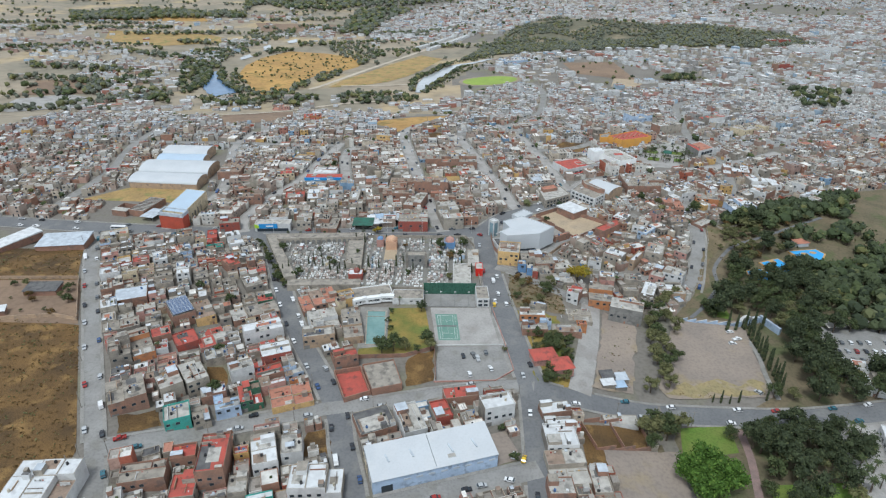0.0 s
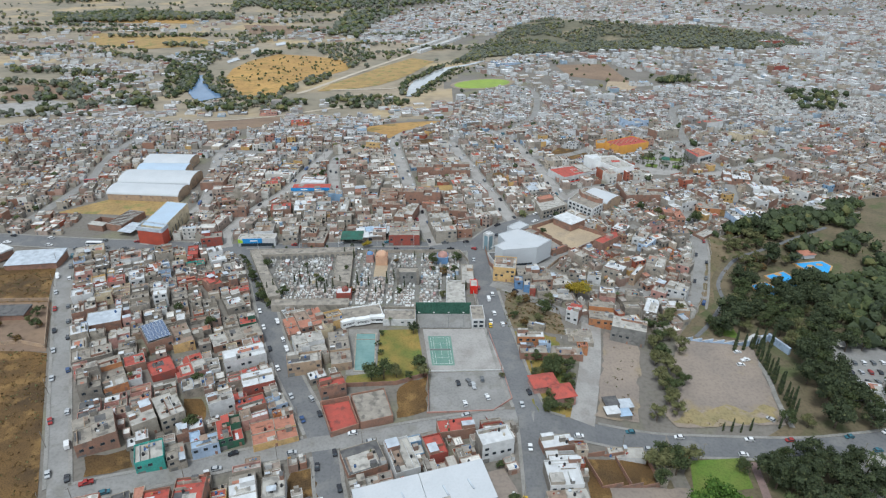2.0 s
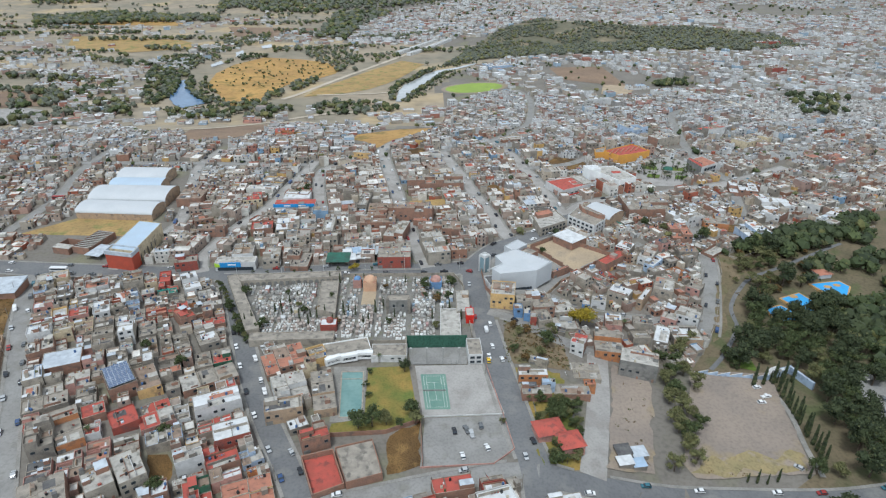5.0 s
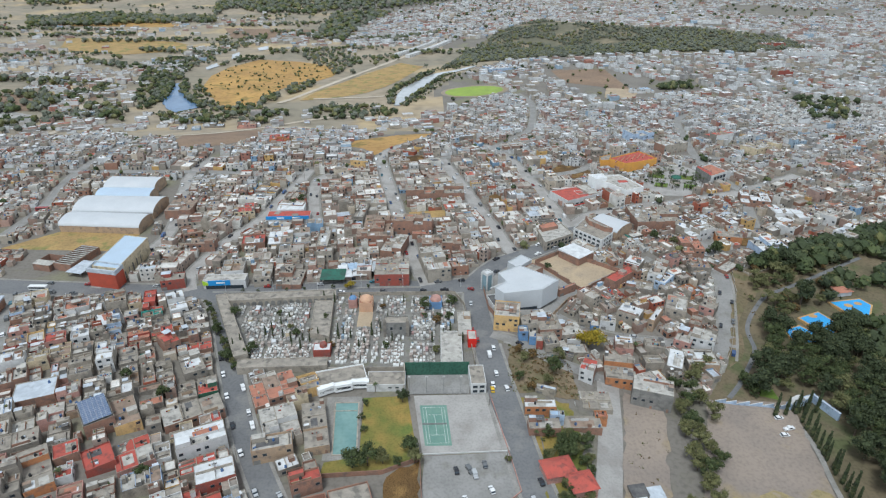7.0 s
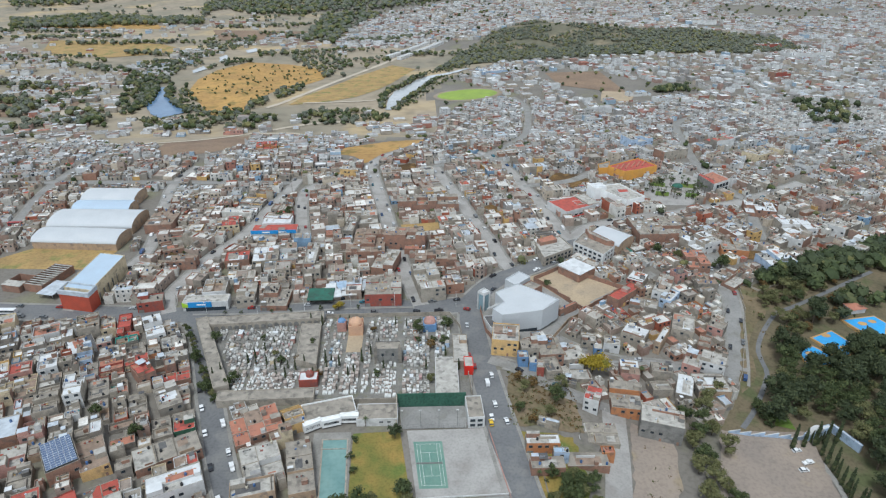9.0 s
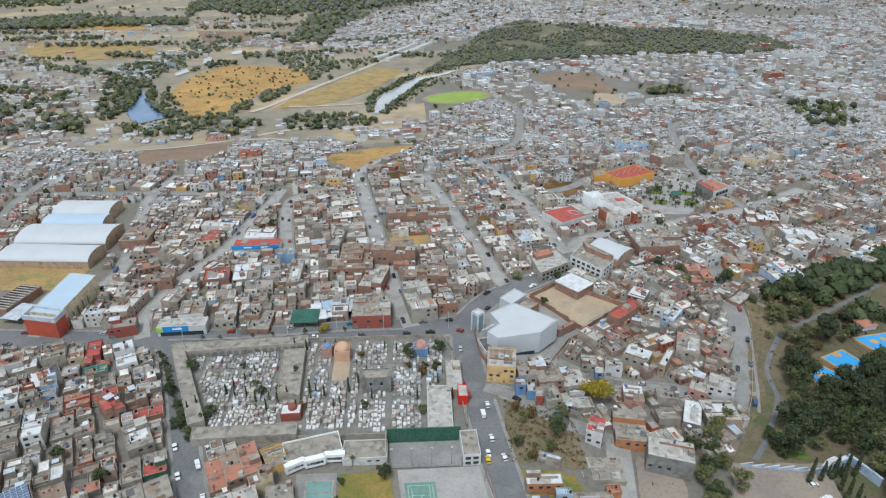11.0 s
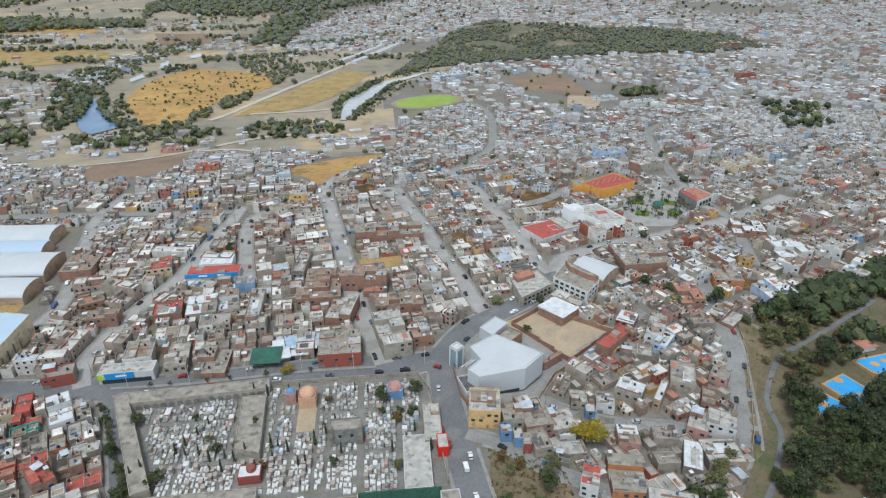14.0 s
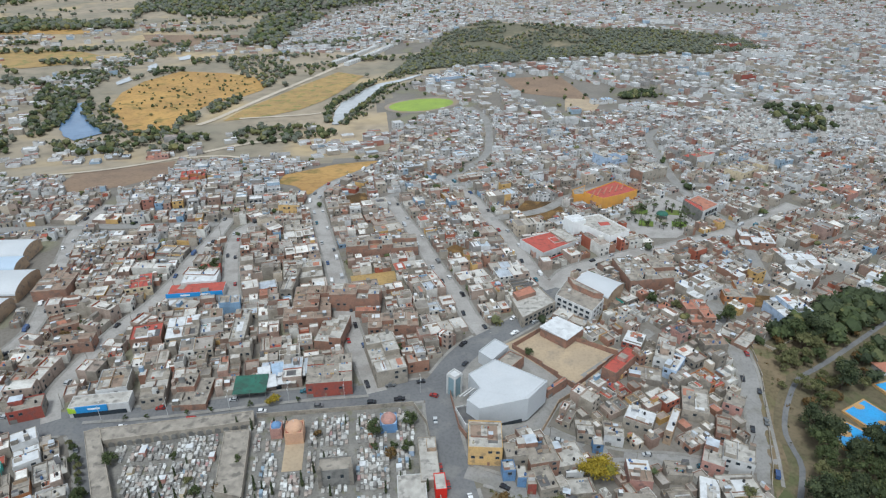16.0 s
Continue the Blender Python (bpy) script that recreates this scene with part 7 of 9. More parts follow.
house(-70.1, 457.7, 0.9, 7.7, 27.1, 6, "pale", "plaster", 618)
house(147.4, 408.6, -43.4, 6.4, 14.4, 6, "white", "paleblue", 621)
house(90.6, 374.6, -12.5, 7.5, 12.1, 6, "pale", "plaster", 622)
house(117.3, 377.4, -36.0, 12.7, 10.1, 7, "white", "plaster", 623)
house(130.6, 372.9, -36.9, 3.4, 16.6, 7, "white", "tan", 624)
house(149.5, 350.9, -31.0, 12.3, 10.9, 9, "pale", "white", 625)
house(140.6, 353.6, -33.8, 8.9, 14.1, 6, "pale", "pink", 626)
house(227.9, 442.5, 5.8, 16.7, 17.9, 10, "white", "paleblue", 627)
house(269.9, 497.0, -1.4, 22.0, 24.7, 7, "white", "white", 628)
house(142.4, 336.3, -3.7, 15.8, 13.8, 5, "pale", "tan", 629)

# ---- large buildings further off ----
FAR_BUILDINGS = [
    (-10, 480, -8, 28, 12, 11, "brown", "brick"), (555, 1050, 20, 32, 14, 11, "brown", "red"), (700, 1225, 10, 90, 30, 9, "white", "white"), (660, 1285, 8, 70, 10, 7, "white", "red"),
    (130, 1150, 20, 60, 30, 7, "white", "paleblue"), (330, 905, 20, 46, 14, 7, "steel", "white"), (360, 885, -30, 40, 14, 7, "white", "white"), (300, 940, 12, 34, 10, 6, "blue", "white"),
    (-355, 745, 4, 52, 17, 6, "white", "white"), (-560, 1020, 5, 60, 14, 6, "steel", "white"), (-470, 985, 4, 50, 12, 5, "white", "block"), (-610, 1110, 6, 64, 16, 6, "white", "white"),
    (220, 700, 18, 26, 18, 9, "pale", "paleblue"), (300, 690, 24, 24, 16, 10, "red", "white"), (330, 660, 30, 40, 18, 7, "pale", "cream"), (345, 620, 20, 30, 12, 6, "dark", "white"), (380, 600, 24, 16, 12, 8, "terracotta", "pink"),
    (-150, 700, 10, 20, 16, 8, "red", "orange"), (-60, 620, -8, 16, 12, 7, "pale", "yellow"), (190, 470, 24, 22, 16, 8, "white", "white"), (35, 700, 10, 24, 14, 9, "steel", "block"), (240, 660, 24, 30, 14, 9, "pale", "plaster"),
    (-300, 870, 8, 26, 14, 6, "pale", "white"), (-255, 820, 6, 22, 10, 6, "steel", "block"), (-215, 815, 6, 22, 10, 6, "terracotta", "pink"), (270, 830, 10, 22, 14, 9, "white", "pink"),
]
for k, (x, y, turn, w, d, h, roof, wall) in enumerate(FAR_BUILDINGS):
    house(x, y, turn, w, d, h, roof, wall, 900 + k, name="building")
rows = random.Random(4)
for k in range(22):
    x, y = -44 + 4.0 * k, 1322 + 7.6 * k
    for side in (-1, 1):
        ob = thing("terrace_block", x + side * 11, y - side * 7, ground_z(x, y), -31, "white terraced house of a new estate", "house", "new estate")
        block(ob, "wall", rect(0, 0, 10, 5.2), 0, 5.6, "wall_white", "roof_white", 0.3)

POND_LINE = [(-330, 900), (-370, 1000), (-386, 1081), (-374, 1193), (-359, 1289), (-345, 1346), (-305, 1420)]

# the blocks nearest to the camera's way, house by house
rng = random.Random(11)
NEAR = [
    ([(-252, 398), (-130, 396), (-48, 222), (-138, 194)], 24.0), ([(-128, 388), (-88, 318), (-54, 314), (-46, 300), (-50, 256), (-48, 228), (-110, 360)], 26.0), ([(-136, 180), (-30, 214), (36, 228), (36, 120), (-120, 120)], 17.0),
    ([(48, 224), (112, 218), (92, 120), (46, 120)], 3.0), ([(62, 374), (92, 398), (150, 436), (186, 440), (172, 388), (158, 358), (148, 354), (104, 364)], 22.0),
    ([(68, 446), (112, 488), (150, 515), (240, 482), (200, 470), (188, 430), (150, 436), (130, 425), (90, 448)], 24.0),
    ([(40, 366), (68, 374), (100, 358), (150, 346), (158, 338), (136, 310), (118, 312), (66, 336)], 15.0),
]
near_count = 0
for name, deep, sides in (("middle_street", 17.0, (1, -1)), ("west_street", 16.0, (1,)), ("cross_street", 14.0, (1, -1)), ("upper_lane", 11.0, (1, -1)), ("hillside_road", 13.0, (-1,)), ("lower_lane", 10.0, (1,))):
    line, width, _ = ROADS[name]
    for x, y, t, w, d in street_lots(line, width, rng, deep, sides=sides):
        if y > 150 and near_count < 72:
            house(x, y, math.degrees(t), w, d, storeys(rng), rng.choice(TOPS), rng.choice(PALETTE), near_count)
            near_count += 1
row_houses = Geo()
for name, deep in (("north_street", 22.0), ("north_street_two", 20.0), ("north_avenue", 17.0), ("north_avenue_two", 18.0), ("plaza_street", 17.0), ("market_street", 20.0), ("shed_street", 18.0), ("wash_street", 18.0), ("main_road", 18.0), ("alley", 13.0)):
    line, width, _ = ROADS[name]
    for x, y, t, w, d in street_lots(line, width, rng, deep, sides=(1,) if name == "main_road" else (1, -1)):
        mark_house(x, y, w, d, t)
        single, h = Geo() if y < 530 else row_houses, storeys(rng)
        far_house(single, x, y, t, w, d, h, rng, 1)
        if single is row_houses:
            continue
        ob = new("house", single.mesh("house"))
        tagged(ob, label=f"{('one', 'two', 'three')[min(2, round(h / 3) - 1)]}-storey flat-roofed brick and concrete house in a street row", category="house", group="town houses")
tagged(new("houses_street_rows", row_houses.mesh("houses_street_rows")), label="closed rows of flat-roofed houses along the northern streets", category="houses", kind="stuff")
for ring, turn in NEAR:
    for x, y, t, w, d in lots(ring, turn, rng, lane=0.3, deep=15.5, long=300, wide=(6.5, 10.5), skip=0.05):
        if near_count < 140 and free(x, y, w, d, t):
            house(x, y, math.degrees(t), w, d, storeys(rng), rng.choice(TOPS), rng.choice(PALETTE), near_count)
            near_count += 1
infill = Geo()
for ring, turn in NEAR:
    for x, y, t, w, d in gaps(ring, turn, rng, ((9, 14), (7.5, 11), (6, 9), (5, 7), (4, 5.5), (3, 4))):
        if near_count < 140 and w > 5.4:
            house(x, y, math.degrees(t), w, d, storeys(rng), rng.choice(TOPS), rng.choice(PALETTE), near_count)
            near_count += 1
        else:
            mark_house(x, y, w, d, t)
            far_house(infill, x, y, t, w, d, storeys(rng) if w > 5.4 else rng.choice((2.5, 2.8, 3.2, 5.2)), rng, 1 if w > 4.5 else 0)
tagged(new("houses_infill", infill.mesh("houses_infill")), label="small back rooms, sheds and houses packed between the larger ones", category="houses", kind="stuff")

QUARTERS = {
    "market": ([(-182, 410), (-138, 410), (-120, 560), (-200, 600)], 94.0, 0.3, 19.0, 1),
    "middle": ([(-134, 412), (0, 412), (-40, 640), (-75, 640), (-120, 565)], 97.0, 0.3, 19.0, 1),
    "centre": ([(4, 412), (62, 425), (112, 480), (84, 640), (-20, 664), (-42, 636)], 98.0, 0.3, 19.0, 1),
    "north_west": ([(-460, 432), (-300, 424), (-262, 412), (-190, 410), (-186, 480), (-205, 600), (-205, 650), (-240, 735), (-460, 740)], 9.0, 7.0, 13.0, 1),
    "lowland_edge": ([(-205, 600), (-110, 570), (-70, 650), (-80, 690), (-40, 780), (-180, 790), (-180, 690), (-205, 650)], 6.0, 6.5, 13.0, 1),
    "hillside": ([(112, 480), (150, 440), (186, 440), (206, 428), (250, 450), (300, 472), (350, 494), (420, 509), (430, 620), (260, 600), (190, 540)], 24.0, 6.0, 12.5, 1),
    "old_town": ([(84, 640), (108, 490), (190, 545), (180, 580), (240, 620), (260, 780), (120, 960), (30, 900), (20, 800), (28, 750), (-20, 670)], 17.0, 6.5, 13.0, 1),
    "east_town": ([(255, 575), (430, 500), (620, 490), (760, 800), (420, 900), (250, 880), (240, 620)], 22.0, 6.5, 13.0, 1),
    "stadium_side": ([(120, 955), (260, 780), (420, 900), (600, 1236), (445, 1250), (341, 1241), (150, 1226), (60, 1130)], 12.0, 6.0, 12.5, 0),
    "outer_east": ([(420, 900), (900, 800), (1250, 900), (1300, 1220), (730, 1262), (610, 1240)], 26.0, 6.0, 12.5, 0),
    "far_east": ([(650, 1375), (705, 1355), (725, 1270), (1300, 1225), (1500, 1180), (1900, 2100), (1000, 2300), (700, 1900)], 15.0, 6.0, 13.0, 0),
    "far_north": ([(281, 1690), (447, 1425), (645, 1375), (700, 1900), (900, 2250), (340, 2200), (260, 1900)], -12.0, 7.0, 13.0, 0),
    "far_north_west": ([(-150, 1450), (-60, 1440), (110, 1440), (170, 1560), (281, 1690), (260, 1900), (340, 2060), (60, 2090), (-110, 1890), (-165, 1620)], -20.0, 6.0, 13.0, 0),
    "far_south_east": ([(430, 480), (1000, 470), (1250, 900), (900, 800), (900, 480)], 22.0, 7.0, 13.0, 0),
}
for name, (ring, turn, lane, deep, detail) in QUARTERS.items():
    geo = Geo()
    wide = (7.0, 12.0) if detail else (8.0, 15.0)
    for x, y, t, w, d in lots(ring, turn, rng, lane, deep, 76, wide, 0.09 if detail else 0.14):
        if y > 1400 and noise.noise((x / 170, y / 170, 0.0)) < -0.3 or (x < 0 and noise.noise((x / 60, y / 60, 4.0)) < (-140 - x) / 120 - 0.25) or (x - 1000) ** 2 + (y - 1950) ** 2 < 24000:
            continue
        if free(x, y, w, d, t):
            mark_house(x, y, w, d, t)
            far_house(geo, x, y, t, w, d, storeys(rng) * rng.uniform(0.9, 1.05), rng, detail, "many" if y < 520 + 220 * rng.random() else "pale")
    if detail:
        for x, y, t, w, d in gaps(ring, turn, rng, ((8, 11), (6.5, 8.5), (5, 6.5), (3.6, 5)), 2.6):
            mark_house(x, y, w, d, t)
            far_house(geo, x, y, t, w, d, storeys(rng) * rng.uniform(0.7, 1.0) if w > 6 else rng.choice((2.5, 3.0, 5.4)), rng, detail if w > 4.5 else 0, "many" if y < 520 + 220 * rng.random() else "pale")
    if geo.f:
        tagged(new("houses_" + name, geo.mesh("houses_" + name)), label="crowded flat-roofed brick and concrete houses of the town", category="houses", kind="stuff")

# farms and hamlets in the valley
geo = Geo()
for cx, cy, spread, count in ((-520, 1090, 60, 46), (-440, 1180, 50, 40), (-480, 960, 70, 30), (-650, 1180, 90, 40), (-300, 1480, 80, 40), (-800, 1300, 120, 40), (-180, 1500, 80, 30), (-90, 1650, 90, 50), (-330, 830, 50, 22), (-440, 810, 40, 24), (-200, 850, 50, 8), (-40, 830, 40, 16), (10, 860, 30, 12), (-420, 1330, 50, 26),
                              (-700, 1560, 120, 30), (-480, 1750, 160, 40), (-1000, 1500, 150, 40)):
    for _ in range(int(count * 1.7)):
        x, y = rng.gauss(cx, spread * 0.6), rng.gauss(cy, spread * 0.6)
        w, d, t = rng.uniform(7, 16), rng.uniform(7, 12), rng.uniform(0, 0.5)
        if inside(x, y, FIELD_GOLD) or inside(x, y, FIELD_GOLD_NORTH) or off_line(x, y, POND_LINE) < 30:
            continue
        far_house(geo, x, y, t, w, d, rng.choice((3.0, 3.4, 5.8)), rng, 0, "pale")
tagged(new("houses_valley", geo.mesh("houses_valley")), label="scattered farm buildings and small houses in the valley", category="houses", kind="stuff")

# ---- trees ----
TREE_KINDS = {}


def tufts(geo, centre, radius, count, size, material, rng, squash=0.8):
    """Leaf tufts on and inside a lobe of the crown, turned at random."""
    cx, cy, cz = centre
    for _ in range(count):
        u, a = rng.uniform(-0.75, 1), rng.uniform(0, 2 * math.pi)
        r = radius * rng.uniform(0.5, 1.18)
        k = math.sqrt(max(0, 1 - u * u))
        p = Vector((cx + r * k * math.cos(a), cy + r * k * math.sin(a), cz + r * u * squash))
        n = Vector((rng.gauss(0, 1), rng.gauss(0, 1), rng.gauss(0.5, 1))).normalized()
        s = n.orthogonal().normalized() * size * rng.uniform(0.6, 1.3)
        t = n.cross(s) * rng.uniform(0.6, 1.1)
        geo.face([tuple(p - s - t * 0.5), tuple(p + s * 0.3 - t), tuple(p + s + t * 0.3), tuple(p - s * 0.2 + t)], material)


def core(geo, centre, radius, material, rng, squash=0.8):
    """The shaded mass of twigs and leaves inside a lobe."""
    n, s = len(geo.v), geo.slot(material)
    gold = (1 + 5 ** 0.5) / 2
    for x, y, z in ((-1, gold, 0), (1, gold, 0), (-1, -gold, 0), (1, -gold, 0), (0, -1, gold), (0, 1, gold), (0, -1, -gold), (0, 1, -gold), (gold, 0, -1), (gold, 0, 1), (-gold, 0, -1), (-gold, 0, 1)):
        k = radius * rng.uniform(0.75, 1.2) / 1.9
        geo.v.append((centre[0] + x * k, centre[1] + y * k, centre[2] + z * k * squash))
    for a, b, c in ((0, 11, 5), (0, 5, 1), (0, 1, 7), (0, 7, 10), (0, 10, 11), (1, 5, 9), (5, 11, 4), (11, 10, 2), (10, 7, 6), (7, 1, 8), (3, 9, 4), (3, 4, 2), (3, 2, 6), (3, 6, 8), (3, 8, 9), (4, 9, 5), (2, 4, 11), (6, 2, 10), (8, 6, 7), (9, 8, 1)):
        geo.f.append((n + a, n + b, n + c))
        geo.m.append(s)


def tree_kind(name, seed, height, radius, lobes, material, count=70, size=0.55, bare=0.35):
    rng = random.Random(seed)
    trunk, crown = Geo(), Geo()
    fork = height * bare
    trunk.tube((0, 0, -0.3), (0.1, 0, fork), 0.035 * height, 0.024 * height, "bark", 7)
    for k in range(lobes):
        a = 2 * math.pi * k / lobes + rng.uniform(-0.4, 0.4)
        far = radius * (0.15 if k == 0 else rng.uniform(0.3, 0.8))
        r = radius * rng.uniform(0.3, 0.52)
        z = height - r * 0.8 if k == 0 else rng.uniform(fork + r * 0.5, height - r * 0.7)
        c = (far * math.cos(a), far * math.sin(a), z)
        trunk.tube((0.1, 0, fork - 0.1), c, 0.016 * height, 0.006 * height, "bark", 5, False)
        core(crown, c, r * 0.66, material, rng)
        tufts(crown, c, r, count, size, material, rng)
    TREE_KINDS[name] = (trunk.mesh("trunk"), crown.mesh("crown"), radius)


for k in range(3):
    tree_kind(f"dark{k}", 10 + k, 11.5 + k, 5.4, 12, "leaf_dark", 130, 0.35)
    tree_kind(f"mid{k}", 20 + k, 8.5 + k, 4.2, 9, "leaf_mid", 130, 0.29)
    tree_kind(f"olive{k}", 30 + k, 7.5 + k, 4.0, 9, "leaf_olive", 115, 0.27)
tree_kind("bright", 41, 11, 6.4, 14, "leaf_bright", 200, 0.36)
tree_kind("yellow", 42, 7.5, 5.6, 11, "leaf_yellow", 170, 0.32, 0.3)
tree_kind("rust", 43, 6.5, 3.6, 7, "leaf_rust", 50, 0.4)
tree_kind("small", 44, 3.8, 1.9, 5, "leaf_mid", 40, 0.3, 0.3)
rng = random.Random(77)
trunk, crown = Geo(), Geo()
trunk.tube((0, 0, -0.2), (0, 0, 1.2), 0.16, 0.12, "bark", 6)
for k in range(9):
    core(crown, (0, 0, 1.0 + 0.78 * k), 0.85 * (1 - (k / 9.5) ** 2) + 0.12, "leaf_dark", rng, 1.0)
    tufts(crown, (0, 0, 1.0 + 0.78 * k), 0.95 * (1 - (k / 9.5) ** 2) + 0.1, 26, 0.24, "leaf_dark", rng, 1.0)
TREE_KINDS["cypress"] = (trunk.mesh("trunk"), crown.mesh("crown"), 1.0)
trunk, crown = Geo(), Geo()
for k in range(6):
    trunk.tube((0.05 * k, 0, k * 1.0 - 0.2), (0.05 * (k + 1), 0, k + 0.85), 0.2 - 0.012 * k, 0.17 - 0.012 * k, "bark", 7)
for k in range(18):
    a, drop = 2 * math.pi * k / 18 + rng.uniform(-0.15, 0.15), rng.uniform(0.2, 1.0)
    last = Vector((0.3, 0, 5.9))
    for j in range(1, 5):
        t = j / 4
        here = Vector((0.3 + 2.3 * t * math.cos(a), 2.3 * t * math.sin(a), 5.9 + 1.3 * t * (1 - drop) - 1.9 * drop * t * t + 0.7 * t))
        side = Vector((-math.sin(a), math.cos(a), 0)) * (0.32 * math.sin(math.pi * min(t + 0.15, 1)) + 0.05)
        crown.face([tuple(last - side), tuple(here - side * 0.8), tuple(here + side * 0.8), tuple(last + side)], "leaf_mid")
        last = here
TREE_KINDS["palm"] = (trunk.mesh("trunk"), crown.mesh("crown"), 2.3)
TREE_WORDS = {"dark": ("large dark green broad tree", "tree"), "mid": ("green leafy tree", "tree"), "olive": ("dusty olive-green tree", "tree"), "bright": ("bright green spreading tree", "tree"), "yellow": ("tree in full yellow blossom", "tree"),
              "rust": ("brownish half-bare tree", "tree"), "small": ("small round clipped tree", "tree"), "cypress": ("slender dark cypress", "cypress"), "palm": ("palm with drooping fronds", "palm")}
TREES = []


def tree(kind, x, y, size=1.0, where="in the park", lift=0.0):
    words, category = TREE_WORDS[kind.rstrip("0123456789")]
    trunk_mesh, crown_mesh, _ = TREE_KINDS[kind]
    ob = new("tree" if category == "tree" else category, trunk_mesh)
    ob.matrix_basis = pose(x, y, ground_z(x, y) + lift, 0, 0, rng.uniform(0, 360))
    tagged(ob, label=f"{words} standing {where}", category=category, group="trees " + where)
    slim = 0.78 if kind == "cypress" else 1.0
    ob.scale = (size * slim, size * slim, size / slim * rng.uniform(0.9, 1.1))
    part("crown", crown_mesh, ob)
    TREES.append((x, y))
    return ob


# the wooded park
PATH_LINE = [(154, 309), (161, 327), (173, 342), (187, 373), (203, 396), (228, 405), (296, 432)]
KEEP_CLEAR = [[(197, 356), (224, 353), (246, 376), (244, 388), (208, 386)], [(162, 240), (182, 240), (193, 296), (190, 316), (162, 312)], [(242, 370), (288, 370), (288, 400), (242, 400)], [(136, 240), (176, 240), (178, 309), (136, 311)], [(206, 256), (262, 256), (262, 296), (206, 296)], [(166, 298), (190, 298), (190, 312), (166, 314)], [(163, 310), (172, 308), (172, 326), (167, 326)]]
tries = slope_trees = 0
deep_wood = []
while tries < 5000 and len(TREES) + len(deep_wood) < 420:
    tries += 1
    x, y = rng.uniform(160, 310), rng.uniform(238, 480)
    if not inside(x, y, PARK) or any(inside(x, y, ring) for ring in KEEP_CLEAR) or off_line(x, y, PATH_LINE) < 7 or (y > 328 and off_line(x, y, ROADS['hillside_road'][0]) < 17):
        continue
    if y > 432 and y > 424 + (x - 212) * 0.39 + 8:
        continue
    slope = y > 392 and not off_line(x, y, [(210, 420), (255, 436), (300, 458), (348, 478)]) < 11
    if slope and rng.random() < 0.68:
        continue
    if any(math.hypot(x - a, y - b) < (6.4 if not slope else 6.5) for a, b in TREES + [q[:2] for q in deep_wood]):
        continue
    if x > 236 or len(TREES) > 150 or y > 425:
        deep_wood.append((x, y, rng.uniform(4.5, 6.5), rng.choice(("leaf_dark", "leaf_dark", "leaf_mid"))))
        continue
    if slope or (y > 368 and x < 215):
        tree(rng.choice(("olive0", "olive1", "olive2", "rust")), x, y, rng.uniform(0.7, 1.0), "on the dry park slope")
    else:
        tree(rng.choice(("dark0", "dark1", "dark2", "mid0", "mid1", "mid2", "olive1")), x, y, rng.uniform(0.85, 1.4), "in the dense park")
for k in range(22):
    x, y = rng.uniform(-300, -205), rng.uniform(279, 312)
    if inside(x, y, WEST_YARD):
        tree(rng.choice(("olive0", "mid0", "small", "rust")), x, y, rng.uniform(0.4, 0.75), "in the walled dirt yard")
for k in range(44):
    t = k / 43
    x, y = 212 + 120 * t + rng.uniform(-3, 3), 424 + 46 * t + rng.uniform(-4, 4)
    deep_wood.append((x, y, rng.uniform(4.5, 6.5), rng.choice(("leaf_dark", "leaf_mid", "leaf_dark"))))
for k in range(14):
    tree(rng.choice(("small", "mid0")), 160.5 + rng.uniform(-1.5, 2), 310 + k * 1.1, rng.uniform(0.45, 0.7), "in the hedge by the park path")
while len(TREES) < 10000:
    x, y = rng.uniform(186, 292), rng.uniform(366, 440)
    if inside(x, y, [(190, 380), (203, 374), (214, 378), (232, 388), (242, 396), (262, 402), (290, 440), (250, 428), (210, 412), (196, 398)]) and off_line(x, y, PATH_LINE) > 3.5:
        tree(rng.choice(("olive0", "olive1", "olive2", "rust", "olive1", "mid0")), x, y, rng.uniform(0.55, 0.9), "on the dry park slope")
        slope_trees = slope_trees + 1
        if slope_trees > 46:
            break
for x, y in ((98, 217), (101, 210), (109, 217), (92, 212), (104, 214)):
    tree(rng.choice(("mid1", "mid2", "olive1")), x, y, rng.uniform(1.0, 1.25), "by the park lawn")
for x, y in ((148, 216), (159, 217), (153, 211), (160, 209), (167, 216), (170, 209), (146, 208), (154, 203), (164, 202), (171, 203), (176, 212), (142, 213), (149, 198), (158, 195), (168, 195), (178, 199), (184, 203), (140, 203)):
    tree(rng.choice(("dark0", "dark1", "dark2", "mid2")), x, y, rng.uniform(0.8, 1.1), "in the public park")
for x, y in ((186, 216), (183, 211), (182, 206), (180, 200), (178, 194), (176.5, 188), (175.5, 182), (190, 214), (188, 207), (186, 200), (183, 192), (181, 184)):
    tree("palm", x, y, 1.2, "in the public park")
for k in range(0, 14, 2):
    t = (k % 7) / 6
    x, y = 104 + 28 * t + rng.uniform(-2.5, 2.5) + (k // 7) * 4.5, 243 + 62 * t + rng.uniform(-2, 2)
    tree(rng.choice(("olive0", "olive1", "olive2", "mid1")), x, y, rng.uniform(0.85, 1.15), "beside the dirt ground")
for k in range(5):
    tree("cypress", 163 + 5.2 * k, 297 + 0.5 * k, rng.uniform(1.25, 1.45), "before the park gate")
for k in range(13):
    t = k / 12
    tree("cypress", 173.5 - 4.0 * t + rng.uniform(-0.4, 0.4), 292 - 47 * t + rng.uniform(-0.8, 0.8), rng.uniform(1.05, 1.5), "in the row beside the dirt ground")
